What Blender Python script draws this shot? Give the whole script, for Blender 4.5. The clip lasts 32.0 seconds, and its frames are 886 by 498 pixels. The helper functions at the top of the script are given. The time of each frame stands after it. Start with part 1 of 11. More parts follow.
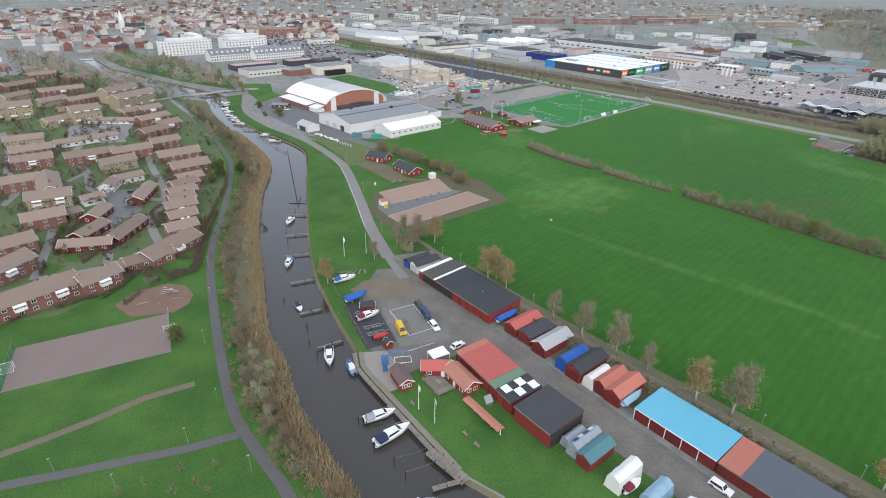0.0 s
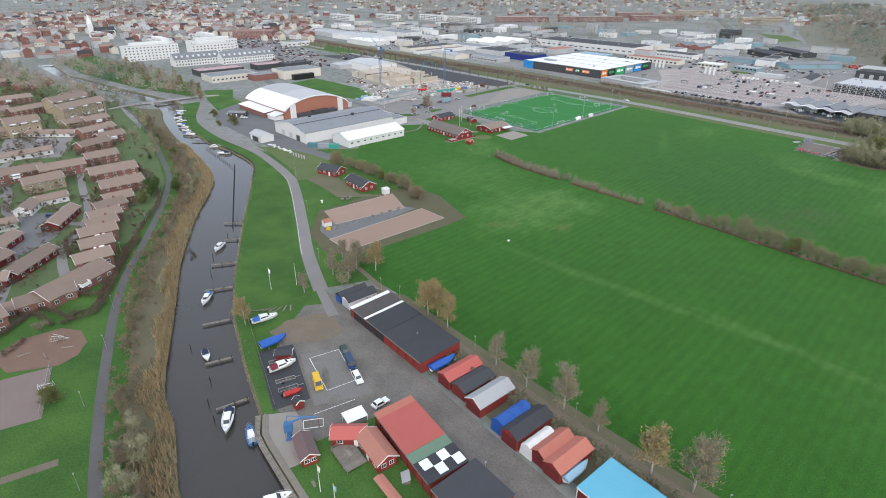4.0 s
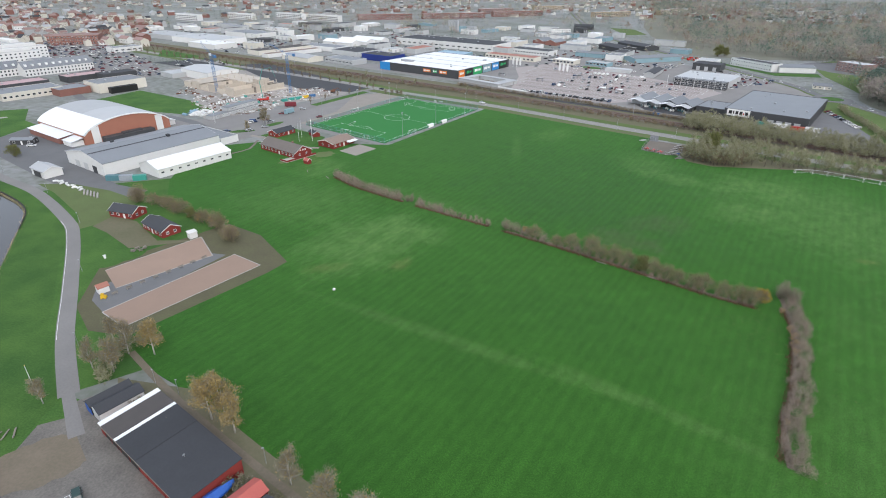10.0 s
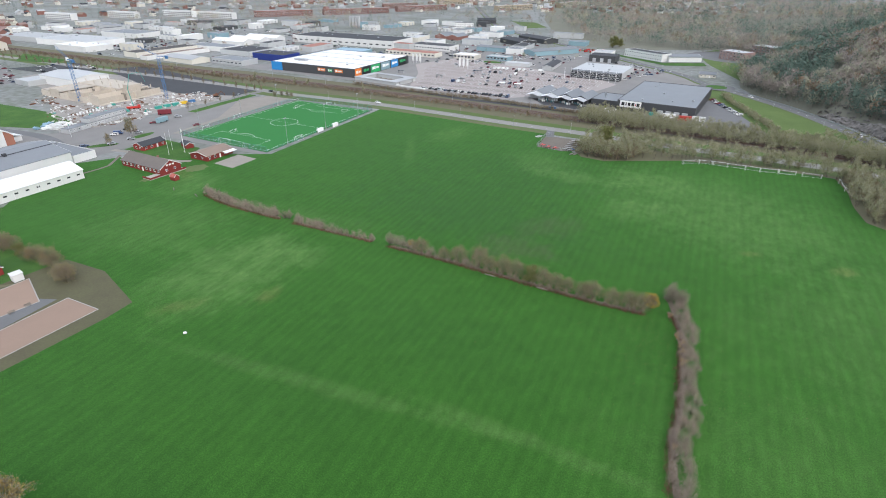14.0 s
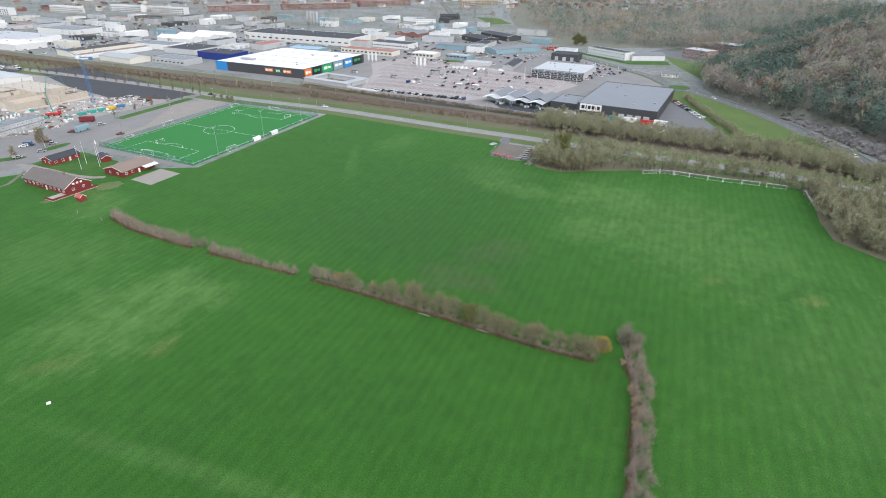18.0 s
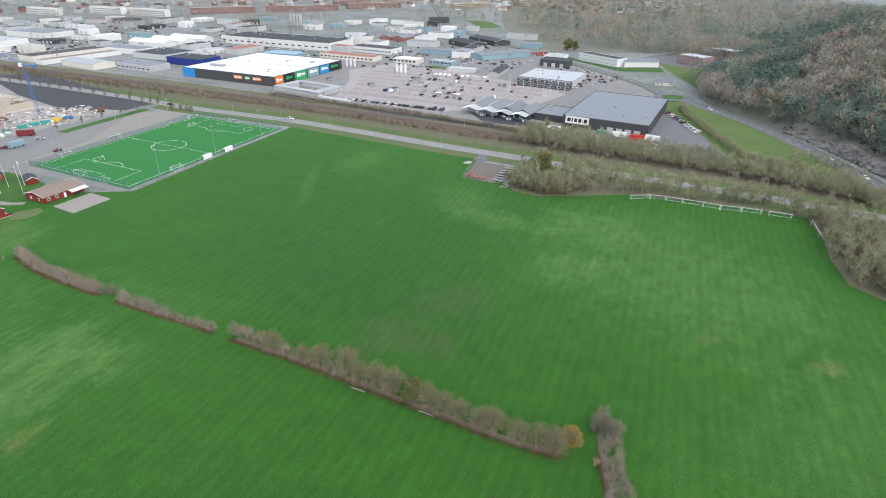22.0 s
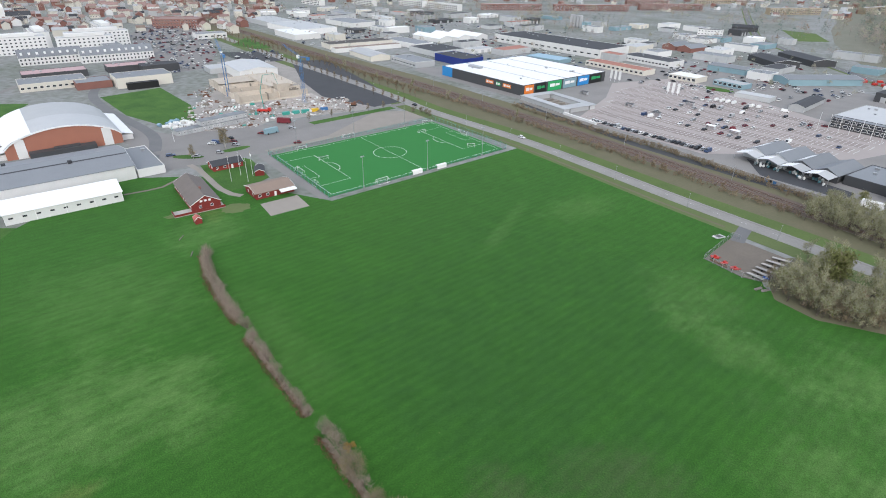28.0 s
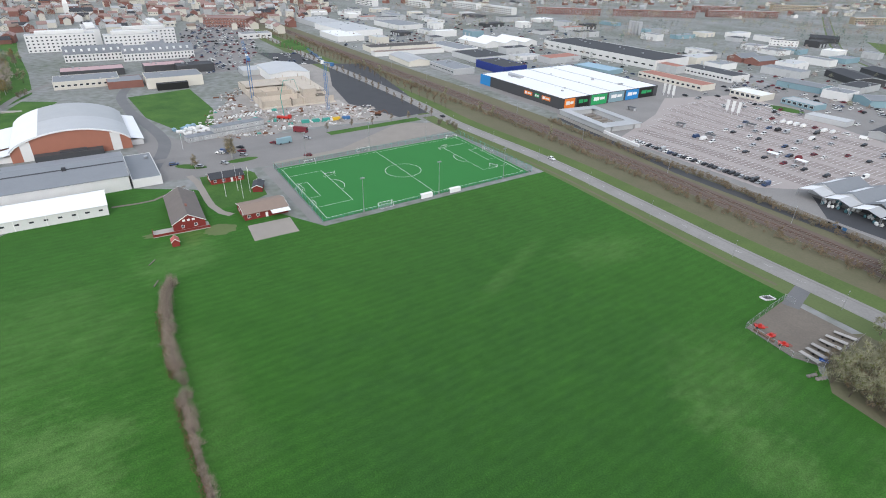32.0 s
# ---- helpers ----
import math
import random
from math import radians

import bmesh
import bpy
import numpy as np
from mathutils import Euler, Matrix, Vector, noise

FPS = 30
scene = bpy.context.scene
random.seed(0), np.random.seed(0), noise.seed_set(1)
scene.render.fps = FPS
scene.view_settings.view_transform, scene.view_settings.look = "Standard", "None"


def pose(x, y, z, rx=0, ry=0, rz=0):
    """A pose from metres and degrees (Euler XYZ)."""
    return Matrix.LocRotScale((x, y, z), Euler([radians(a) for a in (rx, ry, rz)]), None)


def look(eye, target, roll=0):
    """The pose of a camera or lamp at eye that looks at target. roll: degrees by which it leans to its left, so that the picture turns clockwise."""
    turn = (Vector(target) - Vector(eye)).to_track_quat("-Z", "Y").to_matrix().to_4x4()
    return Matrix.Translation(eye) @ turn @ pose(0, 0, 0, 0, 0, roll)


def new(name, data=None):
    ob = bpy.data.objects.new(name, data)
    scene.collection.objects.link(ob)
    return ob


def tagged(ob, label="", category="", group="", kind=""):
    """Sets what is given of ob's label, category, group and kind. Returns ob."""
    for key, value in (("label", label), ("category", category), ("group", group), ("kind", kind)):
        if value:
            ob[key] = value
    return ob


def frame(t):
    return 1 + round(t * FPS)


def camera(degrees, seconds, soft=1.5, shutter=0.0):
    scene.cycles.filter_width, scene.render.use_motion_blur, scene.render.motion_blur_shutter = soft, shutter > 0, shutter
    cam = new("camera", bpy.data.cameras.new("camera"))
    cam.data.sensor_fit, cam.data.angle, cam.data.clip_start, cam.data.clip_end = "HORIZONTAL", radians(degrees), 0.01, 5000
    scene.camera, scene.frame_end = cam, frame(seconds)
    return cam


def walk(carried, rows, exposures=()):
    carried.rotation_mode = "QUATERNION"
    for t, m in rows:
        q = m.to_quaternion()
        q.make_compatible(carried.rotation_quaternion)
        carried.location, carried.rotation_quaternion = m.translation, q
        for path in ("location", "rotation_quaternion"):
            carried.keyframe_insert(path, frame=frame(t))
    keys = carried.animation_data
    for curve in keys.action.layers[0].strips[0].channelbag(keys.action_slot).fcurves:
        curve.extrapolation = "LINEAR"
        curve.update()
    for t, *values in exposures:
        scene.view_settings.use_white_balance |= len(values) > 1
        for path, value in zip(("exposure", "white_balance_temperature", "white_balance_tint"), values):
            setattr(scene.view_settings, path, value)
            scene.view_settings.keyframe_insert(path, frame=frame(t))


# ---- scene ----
cam = camera(78.11, 32.0, soft=1.0)
# seconds, eye, target, roll
PATH = [
    (0, (-40.38, -106.90, 92.39), (-77.10, -25.40, 47.57), 1.04),
    (0.5, (-39.28, -102.97, 92.31), (-75.94, -21.49, 47.38), 0.70),
    (1, (-38.10, -99.21, 92.08), (-74.71, -17.69, 47.20), 0.63),
    (1.5, (-37.23, -95.91, 92.20), (-73.62, -14.33, 47.25), 0.52),
    (2, (-36.51, -92.83, 92.23), (-73.22, -11.38, 47.30), 0.55),
    (2.5, (-35.90, -89.48, 92.11), (-73.26, -8.32, 47.21), 0.45),
    (3, (-35.09, -85.84, 91.92), (-72.48, -4.66, 47.07), 0.53),
    (3.5, (-34.11, -81.77, 92.13), (-70.91, -0.38, 47.16), 0.22),
    (4, (-33.62, -78.03, 92.03), (-69.34, 3.85, 47.09), 0.39),
    (4.5, (-32.69, -74.42, 92.17), (-67.88, 7.69, 47.23), 0.35),
    (6.5, (-29.56, -59.52, 92.34), (-62.88, 23.16, 47.02), 0.33),
    (7, (-28.76, -55.92, 92.78), (-61.72, 26.86, 47.38), 0.42),
    (7.5, (-27.72, -52.62, 93.51), (-60.43, 30.19, 47.99), 0.61),
    (8, (-26.61, -48.98, 93.75), (-58.70, 34.01, 48.11), 0.66),
    (8.5, (-25.36, -45.68, 93.59), (-54.79, 38.41, 48.17), 0.68),
    (9, (-23.80, -42.31, 93.45), (-49.19, 43.06, 48.00), 0.35),
    (9.5, (-22.78, -39.14, 93.34), (-43.17, 47.60, 47.97), 0.47),
    (10, (-21.64, -36.32, 93.05), (-39.19, 51.05, 47.68), 0.53),
    (10.5, (-19.90, -33.65, 93.04), (-35.75, 54.02, 47.63), 0.44),
    (11, (-18.22, -30.75, 92.96), (-31.80, 57.32, 47.57), 0.52),
    (11.5, (-16.17, -28.34, 93.10), (-28.25, 59.87, 47.59), 0.24),
    (12, (-14.46, -25.94, 93.10), (-24.68, 62.46, 47.48), 0.25),
    (12.5, (-12.89, -23.31, 92.89), (-21.64, 65.15, 47.09), 0.30),
    (13, (-11.21, -20.63, 92.77), (-18.00, 67.95, 46.85), 0.30),
    (13.5, (-9.42, -17.83, 92.66), (-14.61, 70.81, 46.67), 0.40),
    (14, (-7.82, -15.22, 92.32), (-12.23, 73.46, 46.31), 0.41),
    (14.5, (-6.46, -12.02, 92.25), (-10.04, 76.60, 46.06), 0.51),
    (16.5, (-0.30, 0.05, 92.91), (-1.46, 88.52, 46.30), 0.83),
    (17, (1.48, 3.43, 93.03), (-0.57, 91.81, 46.30), 0.87),
    (17.5, (3.22, 6.75, 92.98), (2.00, 95.15, 46.25), 0.79),
    (18, (4.91, 10.55, 92.98), (5.25, 98.94, 46.23), 0.82),
    (18.5, (7.10, 14.68, 93.11), (8.66, 102.99, 46.21), 0.73),
    (19, (8.52, 18.88, 93.45), (11.43, 107.10, 46.45), 0.83),
    (19.5, (10.20, 23.20, 93.70), (13.45, 111.37, 46.62), 0.79),
    (20, (12.03, 26.95, 93.67), (14.96, 115.15, 46.63), 0.79),
    (20.5, (13.59, 31.21, 93.25), (16.68, 119.50, 46.40), 0.95),
    (21, (15.18, 35.26, 92.88), (18.01, 123.63, 46.17), 1.06),
    (21.5, (17.21, 38.90, 92.61), (18.90, 127.39, 46.05), 1.03),
    (22, (19.21, 42.69, 92.40), (20.06, 131.22, 45.92), 1.01),
    (22.5, (21.03, 46.77, 92.21), (20.42, 135.36, 45.82), 1.00),
    (23, (23.04, 50.88, 92.12), (21.46, 139.47, 45.76), 0.95),
    (23.5, (24.11, 54.79, 92.46), (21.31, 143.34, 46.08), 1.05),
    (24, (25.04, 59.10, 93.36), (16.97, 147.14, 46.63), 1.06),
    (24.5, (25.27, 63.72, 94.24), (9.67, 150.50, 47.05), 1.20),
    (25, (26.02, 69.25, 95.20), (1.32, 153.60, 47.50), 1.13),
    (25.5, (26.84, 74.39, 95.60), (-6.22, 155.64, 47.58), 1.01),
    (26, (27.06, 79.67, 95.68), (-11.26, 158.49, 47.53), 0.88),
    (26.5, (27.04, 84.77, 95.75), (-14.34, 162.01, 47.56), 0.78),
    (28.5, (27.30, 104.08, 95.37), (-13.08, 182.23, 47.80), 0.88),
    (29, (27.55, 108.60, 95.37), (-12.49, 186.94, 47.83), 0.91),
    (29.5, (27.56, 112.53, 95.46), (-12.56, 190.84, 47.95), 1.00),
    (30, (27.28, 116.55, 95.70), (-13.57, 194.41, 48.06), 1.11),
    (30.5, (28.19, 121.36, 95.44), (-14.40, 198.36, 47.93), 1.14),
    (31, (28.57, 125.80, 95.53), (-15.89, 201.71, 47.99), 1.15),
    (31.5, (28.86, 130.49, 95.62), (-17.39, 205.27, 47.98), 1.18),
    (32, (28.66, 135.03, 95.68), (-20.00, 208.22, 47.97), 1.28),
]
walk(cam, [(t, look(eye, target, roll)) for t, eye, target, roll in PATH],
     [(t, e, 6200, 11) for t, e in ((0, 0.63), (4, 0.64), (10, 0.64), (12, 0.68), (14, 0.78), (19, 0.84), (23, 0.86), (25, 0.78), (29, 0.65), (32, 0.62))])

# ---- light: overcast daylight ----
world = bpy.data.worlds.new("overcast_sky")
scene.world = world
world.use_nodes = True
wn, wl = world.node_tree.nodes, world.node_tree.links
wn.clear()
sky = wn.new("ShaderNodeTexSky")
sky.sky_type, sky.sun_disc = "NISHITA", False
sky.sun_elevation, sky.sun_rotation = radians(38), radians(150)
sky.air_density, sky.dust_density, sky.ozone_density = 1.0, 4.0, 1.0
grey = wn.new("ShaderNodeHueSaturation")
grey.inputs["Saturation"].default_value = 0.95
back = wn.new("ShaderNodeBackground")
back.inputs["Strength"].default_value = 0.15
wout = wn.new("ShaderNodeOutputWorld")
wl.new(sky.outputs[0], grey.inputs["Color"])
cloud = wn.new("ShaderNodeMix")
cloud.data_type = "RGBA"
cloud.inputs["Factor"].default_value = 0.6
cloud.inputs["B"].default_value = (5.4, 5.7, 6.0, 1)
wl.new(grey.outputs[0], cloud.inputs["A"])
wl.new(cloud.outputs["Result"], back.inputs["Color"])
wl.new(back.outputs[0], wout.inputs["Surface"])
sun_data = bpy.data.lights.new("sun", "SUN")
sun_data.energy, sun_data.angle, sun_data.color = 0.55, radians(60), (0.965, 0.985, 1.0)
sun = new("sun", sun_data)
sun.matrix_world = look((0, 0, 300), (-100 * math.sin(radians(150)) * 1.0, -100 * math.cos(radians(150)), 222))


# ---- materials ----
def node(nt, kind, **inputs):
    n = nt.nodes.new(kind)
    for k, v in inputs.items():
        n.inputs[k.replace("_", " ")].default_value = v
    return n


def mat(name, col, col2=None, rough=0.8, fine=6.0, coarse=0.25, amount=0.6, bump=0.0, metal=0.0, vary=0.12, stripes=None, islands=False, spec=0.4, thin=0.0):
    """A surface with grain (fine) and stains (coarse), both in cycles per metre; stripes: (cycles per metre, turn, strength); thin: share of light that passes through leaves and twigs."""
    m = bpy.data.materials.new(name)
    m.use_nodes = True
    nt = m.node_tree
    L = nt.links
    bsdf = nt.nodes["Principled BSDF"]
    bsdf.inputs["Roughness"].default_value = rough
    bsdf.inputs["Metallic"].default_value = metal
    bsdf.inputs["Specular IOR Level"].default_value = spec
    col = (*col, 1) if len(col) == 3 else col
    col2 = tuple(c * 0.6 for c in col[:3]) + (1,) if col2 is None else ((*col2, 1) if len(col2) == 3 else col2)
    tc = nt.nodes.new("ShaderNodeTexCoord")
    n1 = node(nt, "ShaderNodeTexNoise", Scale=fine, Detail=4.0)
    n2 = node(nt, "ShaderNodeTexNoise", Scale=coarse, Detail=5.0, Roughness=0.6)
    for n in (n1, n2):
        L.new(tc.outputs["Object"], n.inputs["Vector"])
    add = nt.nodes.new("ShaderNodeMath")
    add.operation = "MULTIPLY_ADD"
    add.inputs[1].default_value = 0.45
    L.new(n1.outputs["Fac"], add.inputs[0])
    half = nt.nodes.new("ShaderNodeMath")
    half.operation = "MULTIPLY"
    half.inputs[1].default_value = 0.55
    L.new(n2.outputs["Fac"], half.inputs[0])
    L.new(half.outputs[0], add.inputs[2])
    value = add.outputs[0]
    if stripes:
        mp = nt.nodes.new("ShaderNodeMapping")
        mp.inputs["Rotation"].default_value = (0, 0, radians(stripes[1]))
        L.new(tc.outputs["Object"], mp.inputs["Vector"])
        w = node(nt, "ShaderNodeTexWave", Scale=stripes[0], Distortion=1.5, Detail=2.0)
        L.new(mp.outputs[0], w.inputs["Vector"])
        st = nt.nodes.new("ShaderNodeMath")
        st.operation = "MULTIPLY_ADD"
        st.inputs[1].default_value = stripes[2]
        L.new(w.outputs["Fac"], st.inputs[0])
        L.new(value, st.inputs[2])
        value = st.outputs[0]
    ramp = nt.nodes.new("ShaderNodeMapRange")
    ramp.inputs["From Min"].default_value = 0.5 - 0.22 / max(amount, 0.05)
    ramp.inputs["From Max"].default_value = 0.5 + 0.22 / max(amount, 0.05)
    L.new(value, ramp.inputs["Value"])
    mix = nt.nodes.new("ShaderNodeMix")
    mix.data_type = "RGBA"
    mix.inputs["A"].default_value, mix.inputs["B"].default_value = col, col2
    L.new(ramp.outputs[0], mix.inputs["Factor"])
    colour = mix.outputs["Result"]
    if vary:
        if islands:
            info = nt.nodes.new("ShaderNodeNewGeometry").outputs["Random Per Island"]
        else:
            info = nt.nodes.new("ShaderNodeObjectInfo").outputs["Random"]
        vr = nt.nodes.new("ShaderNodeMapRange")
        vr.inputs["To Min"].default_value, vr.inputs["To Max"].default_value = 1 - vary, 1 + vary
        L.new(info, vr.inputs["Value"])
        hsv = nt.nodes.new("ShaderNodeHueSaturation")
        L.new(colour, hsv.inputs["Color"])
        L.new(vr.outputs[0], hsv.inputs["Value"])
        colour = hsv.outputs[0]
    L.new(colour, bsdf.inputs["Base Color"])
    if bump:
        bn = node(nt, "ShaderNodeBump", Strength=bump, Distance=0.05)
        L.new(n1.outputs["Fac"], bn.inputs["Height"])
        L.new(bn.outputs[0], bsdf.inputs["Normal"])
    if thin:
        tr = nt.nodes.new("ShaderNodeBsdfTranslucent")
        L.new(colour, tr.inputs["Color"])
        ms = nt.nodes.new("ShaderNodeMixShader")
        ms.inputs[0].default_value = thin
        L.new(bsdf.outputs[0], ms.inputs[1])
        L.new(tr.outputs[0], ms.inputs[2])
        L.new(ms.outputs[0], nt.nodes["Material Output"].inputs["Surface"])
    return m


def clear_mat(name, col, share):
    """Thin netting or wire mesh: share of it is open."""
    m = bpy.data.materials.new(name)
    m.use_nodes = True
    nt = m.node_tree
    bsdf = nt.nodes["Principled BSDF"]
    bsdf.inputs["Base Color"].default_value = (*col, 1)
    bsdf.inputs["Roughness"].default_value = 0.6
    bsdf.inputs["Alpha"].default_value = 1 - share
    return m


LAWN = mat("lawn_grass", (0.076, 0.152, 0.034), (0.036, 0.092, 0.022), 0.95, 2.2, 0.07, 1.7, 0.5, vary=0.06, spec=0.15)


def field_mat():
    """Mown playing-field grass: mower's bands, mottled growth, streaky pale, dark and worn patches."""
    m = mat("field_grass", (0.0350, 0.112, 0.0140), (0.0245, 0.084, 0.0104), 0.95, 2.2, 0.035, 1.0, 0.6, vary=0, spec=0.12)
    nt = m.node_tree
    L = nt.links
    bsdf = nt.nodes["Principled BSDF"]
    colour = bsdf.inputs["Base Color"].links[0].from_socket
    tc = nt.nodes.new("ShaderNodeTexCoord")
    turned = nt.nodes.new("ShaderNodeMapping")
    turned.inputs["Rotation"].default_value = (0, 0, radians(22))
    L.new(tc.outputs["Object"], turned.inputs["Vector"])

    def noise_of(scale, stretch, detail, rough):
        mp = nt.nodes.new("ShaderNodeMapping")
        mp.inputs["Scale"].default_value = (1.0, stretch, 1.0)
        L.new(turned.outputs[0], mp.inputs["Vector"])
        n = node(nt, "ShaderNodeTexNoise", Scale=scale, Detail=detail, Roughness=rough)
        L.new(mp.outputs[0], n.inputs["Vector"])
        return n.outputs["Fac"]

    def span(value, a, b, lo, hi, smooth=False):
        r = nt.nodes.new("ShaderNodeMapRange")
        r.interpolation_type = "SMOOTHSTEP" if smooth else "LINEAR"
        for k, v in (("From Min", a), ("From Max", b), ("To Min", lo), ("To Max", hi)):
            r.inputs[k].default_value = v
        L.new(value, r.inputs["Value"])
        return r.outputs[0]

    def times(a, b):
        n = nt.nodes.new("ShaderNodeMath")
        n.operation = "MULTIPLY"
        L.new(a, n.inputs[0])
        L.new(b, n.inputs[1])
        return n.outputs[0]

    warp = noise_of(0.09, 0.6, 10.0, 0.84)
    mottle = span(noise_of(0.22, 0.5, 8.0, 0.78), 0.38, 0.62, 0.3, 1.0)
    pale, brown, dark, mauve = (0.098, 0.182, 0.050, 1), (0.130, 0.140, 0.045, 1), (0.026, 0.080, 0.015, 1), (0.064, 0.082, 0.036, 1)
    for x, y, rx, ry, rot, col, power in (((-88, 142, 34, 24, 62, pale, 0.75), (-76, 158, 26, 10, -24, pale, 0.45), (-45, 88, 62, 3.2, -17, pale, 0.42), (8, 72, 40, 3.0, -25, pale, 0.38), (-130, 175, 40, 30, 0, pale, 0.35), (0, 240, 80, 62, 20, dark, 0.9), (-5, 192, 70, 30, -24, dark, 0.9), (-60, 290, 50, 70, -20, dark, 0.5)) + (
                                          (98, 205, 44, 66, 30, pale, 0.5), (80, 240, 26, 14, -30, pale, 0.5), (44, 244, 26, 10, -20, pale, 0.55), (62, 206, 20, 12, 20, pale, 0.5), (-20, 318, 26, 12, 60, pale, 0.4), (30, 268, 18, 24, 20, pale, 0.4), (-42, 285, 4, 30, 5, pale, 0.35), (-70, 185, 40, 12, -25, pale, 0.25)) + (
                                          (95.3, 165.8, 5.0, 3.0, 0, brown, 0.6), (121.4, 154.4, 6.0, 4.0, 20, brown, 0.7), (-69.7, 127.9, 4.0, 6.0, 0, brown, 0.6), (-95, 120, 10, 4, 30, brown, 0.45), (12, 165, 17, 10, -30, mauve, 0.75), (-2, 158, 6, 5, 0, mauve, 0.6), (25, 185, 18, 11, 20, mauve, 0.5)) + (
                                          (-90, 60, 60, 20, -26, dark, 0.3), (-60, 90, 40, 22, -26, dark, 0.25), (60, 60, 50, 40, 0, pale, 0.25), (-140, 222, 16, 20, 20, pale, 0.5), (-152, 236, 6, 10, 50, brown, 0.5), (120, 120, 60, 40, 10, pale, 0.3), (-20, 110, 50, 20, -24, dark, 0.25))):
        mp = nt.nodes.new("ShaderNodeMapping")
        mp.vector_type = "TEXTURE"
        mp.inputs["Location"].default_value = (x, y, 0)
        mp.inputs["Rotation"].default_value = (0, 0, radians(rot))
        mp.inputs["Scale"].default_value = (rx, ry, 1000)
        L.new(tc.outputs["Object"], mp.inputs["Vector"])
        ln = nt.nodes.new("ShaderNodeVectorMath")
        ln.operation = "LENGTH"
        L.new(mp.outputs[0], ln.inputs[0])
        ad = nt.nodes.new("ShaderNodeMath")
        ad.operation = "MULTIPLY_ADD"
        ad.inputs[1].default_value = 2.6
        L.new(warp, ad.inputs[0])
        L.new(ln.outputs["Value"], ad.inputs[2])
        fade = span(ad.outputs[0], 1.55, 2.45, power, 0.0, True)
        mx = nt.nodes.new("ShaderNodeMix")
        mx.data_type = "RGBA"
        L.new(times(fade, mottle), mx.inputs["Factor"])
        L.new(colour, mx.inputs["A"])
        mx.inputs["B"].default_value = col
        colour = mx.outputs["Result"]
    # mower's bands three metres wide, uneven in strength
    wave = node(nt, "ShaderNodeTexWave", Scale=0.105, Distortion=1.2, Detail=2.0)
    L.new(turned.outputs[0], wave.inputs["Vector"])
    band = span(wave.outputs["Fac"], 0.0, 1.0, 0.945, 1.045)
    # growth at several sizes, the longer ones drawn out along the bands
    growth = times(span(noise_of(0.22, 0.7, 7.0, 0.7), 0.3, 0.7, 0.86, 1.14), span(noise_of(1.1, 0.14, 3.0, 0.6), 0.3, 0.7, 0.96, 1.04))
    blade = times(span(noise_of(3.2, 1.0, 3.0, 0.8), 0.32, 0.68, 0.62, 1.38), band)
    hs = nt.nodes.new("ShaderNodeHueSaturation")
    L.new(colour, hs.inputs["Color"])
    L.new(times(growth, blade), hs.inputs["Value"])
    L.new(hs.outputs[0], bsdf.inputs["Base Color"])
    # the fuzz of blades catches the sky at a low angle
    bsdf.inputs["Sheen Weight"].default_value = 0.065
    bsdf.inputs["Sheen Roughness"].default_value = 0.6
    bsdf.inputs["Sheen Tint"].default_value = (0.50, 1.0, 0.42, 1)
    return m


FIELD = field_mat()
VERGE = mat("rough_verge", (0.128, 0.172, 0.066), (0.098, 0.122, 0.054), 0.95, 1.2, 0.09, 0.9, 0.5, vary=0.05, spec=0.15)
SCRUB = mat("dry_scrub_ground", (0.165, 0.145, 0.098), (0.11, 0.115, 0.066), 0.95, 1.0, 0.08, 0.9, 0.5, vary=0.05, spec=0.15)
TURF = mat("artificial_turf", (0.036, 0.190, 0.044), (0.030, 0.158, 0.037), 0.85, 2.0, 0.06, 0.5, 0.1, stripes=(0.12, 70, 0.1), vary=0, spec=0.2)
ASPHALT = mat("asphalt", (0.172, 0.173, 0.176), (0.112, 0.113, 0.116), 0.9, 3.0, 0.10, 0.7, 0.2, vary=0.06)
DARKASPH = mat("dark_asphalt", (0.060, 0.062, 0.068), (0.040, 0.042, 0.046), 0.85, 2.0, 0.10, 0.8, 0.2, vary=0.05)
PALEASPH = mat("pale_worn_asphalt", (0.25, 0.24, 0.23), (0.17, 0.164, 0.158), 0.9, 2.0, 0.06, 0.8, 0.2, vary=0.06)
PINKPAVE = mat("pinkish_car_park_paving", (0.37, 0.33, 0.312), (0.3, 0.27, 0.256), 0.9, 1.5, 0.05, 0.7, 0.1, vary=0.05)
ROADGRIT = mat("pale_gritty_road", (0.305, 0.294, 0.279), (0.200, 0.193, 0.183), 0.88, 1.2, 0.09, 0.9, 0.2, vary=0.04)
GRAVEL = mat("gravel", (0.315, 0.285, 0.25), (0.225, 0.205, 0.182), 0.95, 4.0, 0.15, 0.7, 0.4, vary=0.06)
BOULES = mat("reddish_gravel", (0.335, 0.235, 0.178), (0.250, 0.180, 0.140), 0.95, 4.0, 0.12, 0.6, 0.3, vary=0.05)
CLAY = mat("clay_court", (0.215, 0.170, 0.155), (0.165, 0.130, 0.118), 0.95, 3.0, 0.10, 0.7, 0.2, vary=0.04)
BARK = mat("bark_chip_ground", (0.200, 0.125, 0.090), (0.135, 0.090, 0.068), 0.95, 3.0, 0.2, 0.8, 0.4, vary=0.04)
EARTH = mat("bare_earth", (0.2, 0.172, 0.142), (0.125, 0.11, 0.092), 0.95, 1.5, 0.1, 0.9, 0.5, vary=0.05)
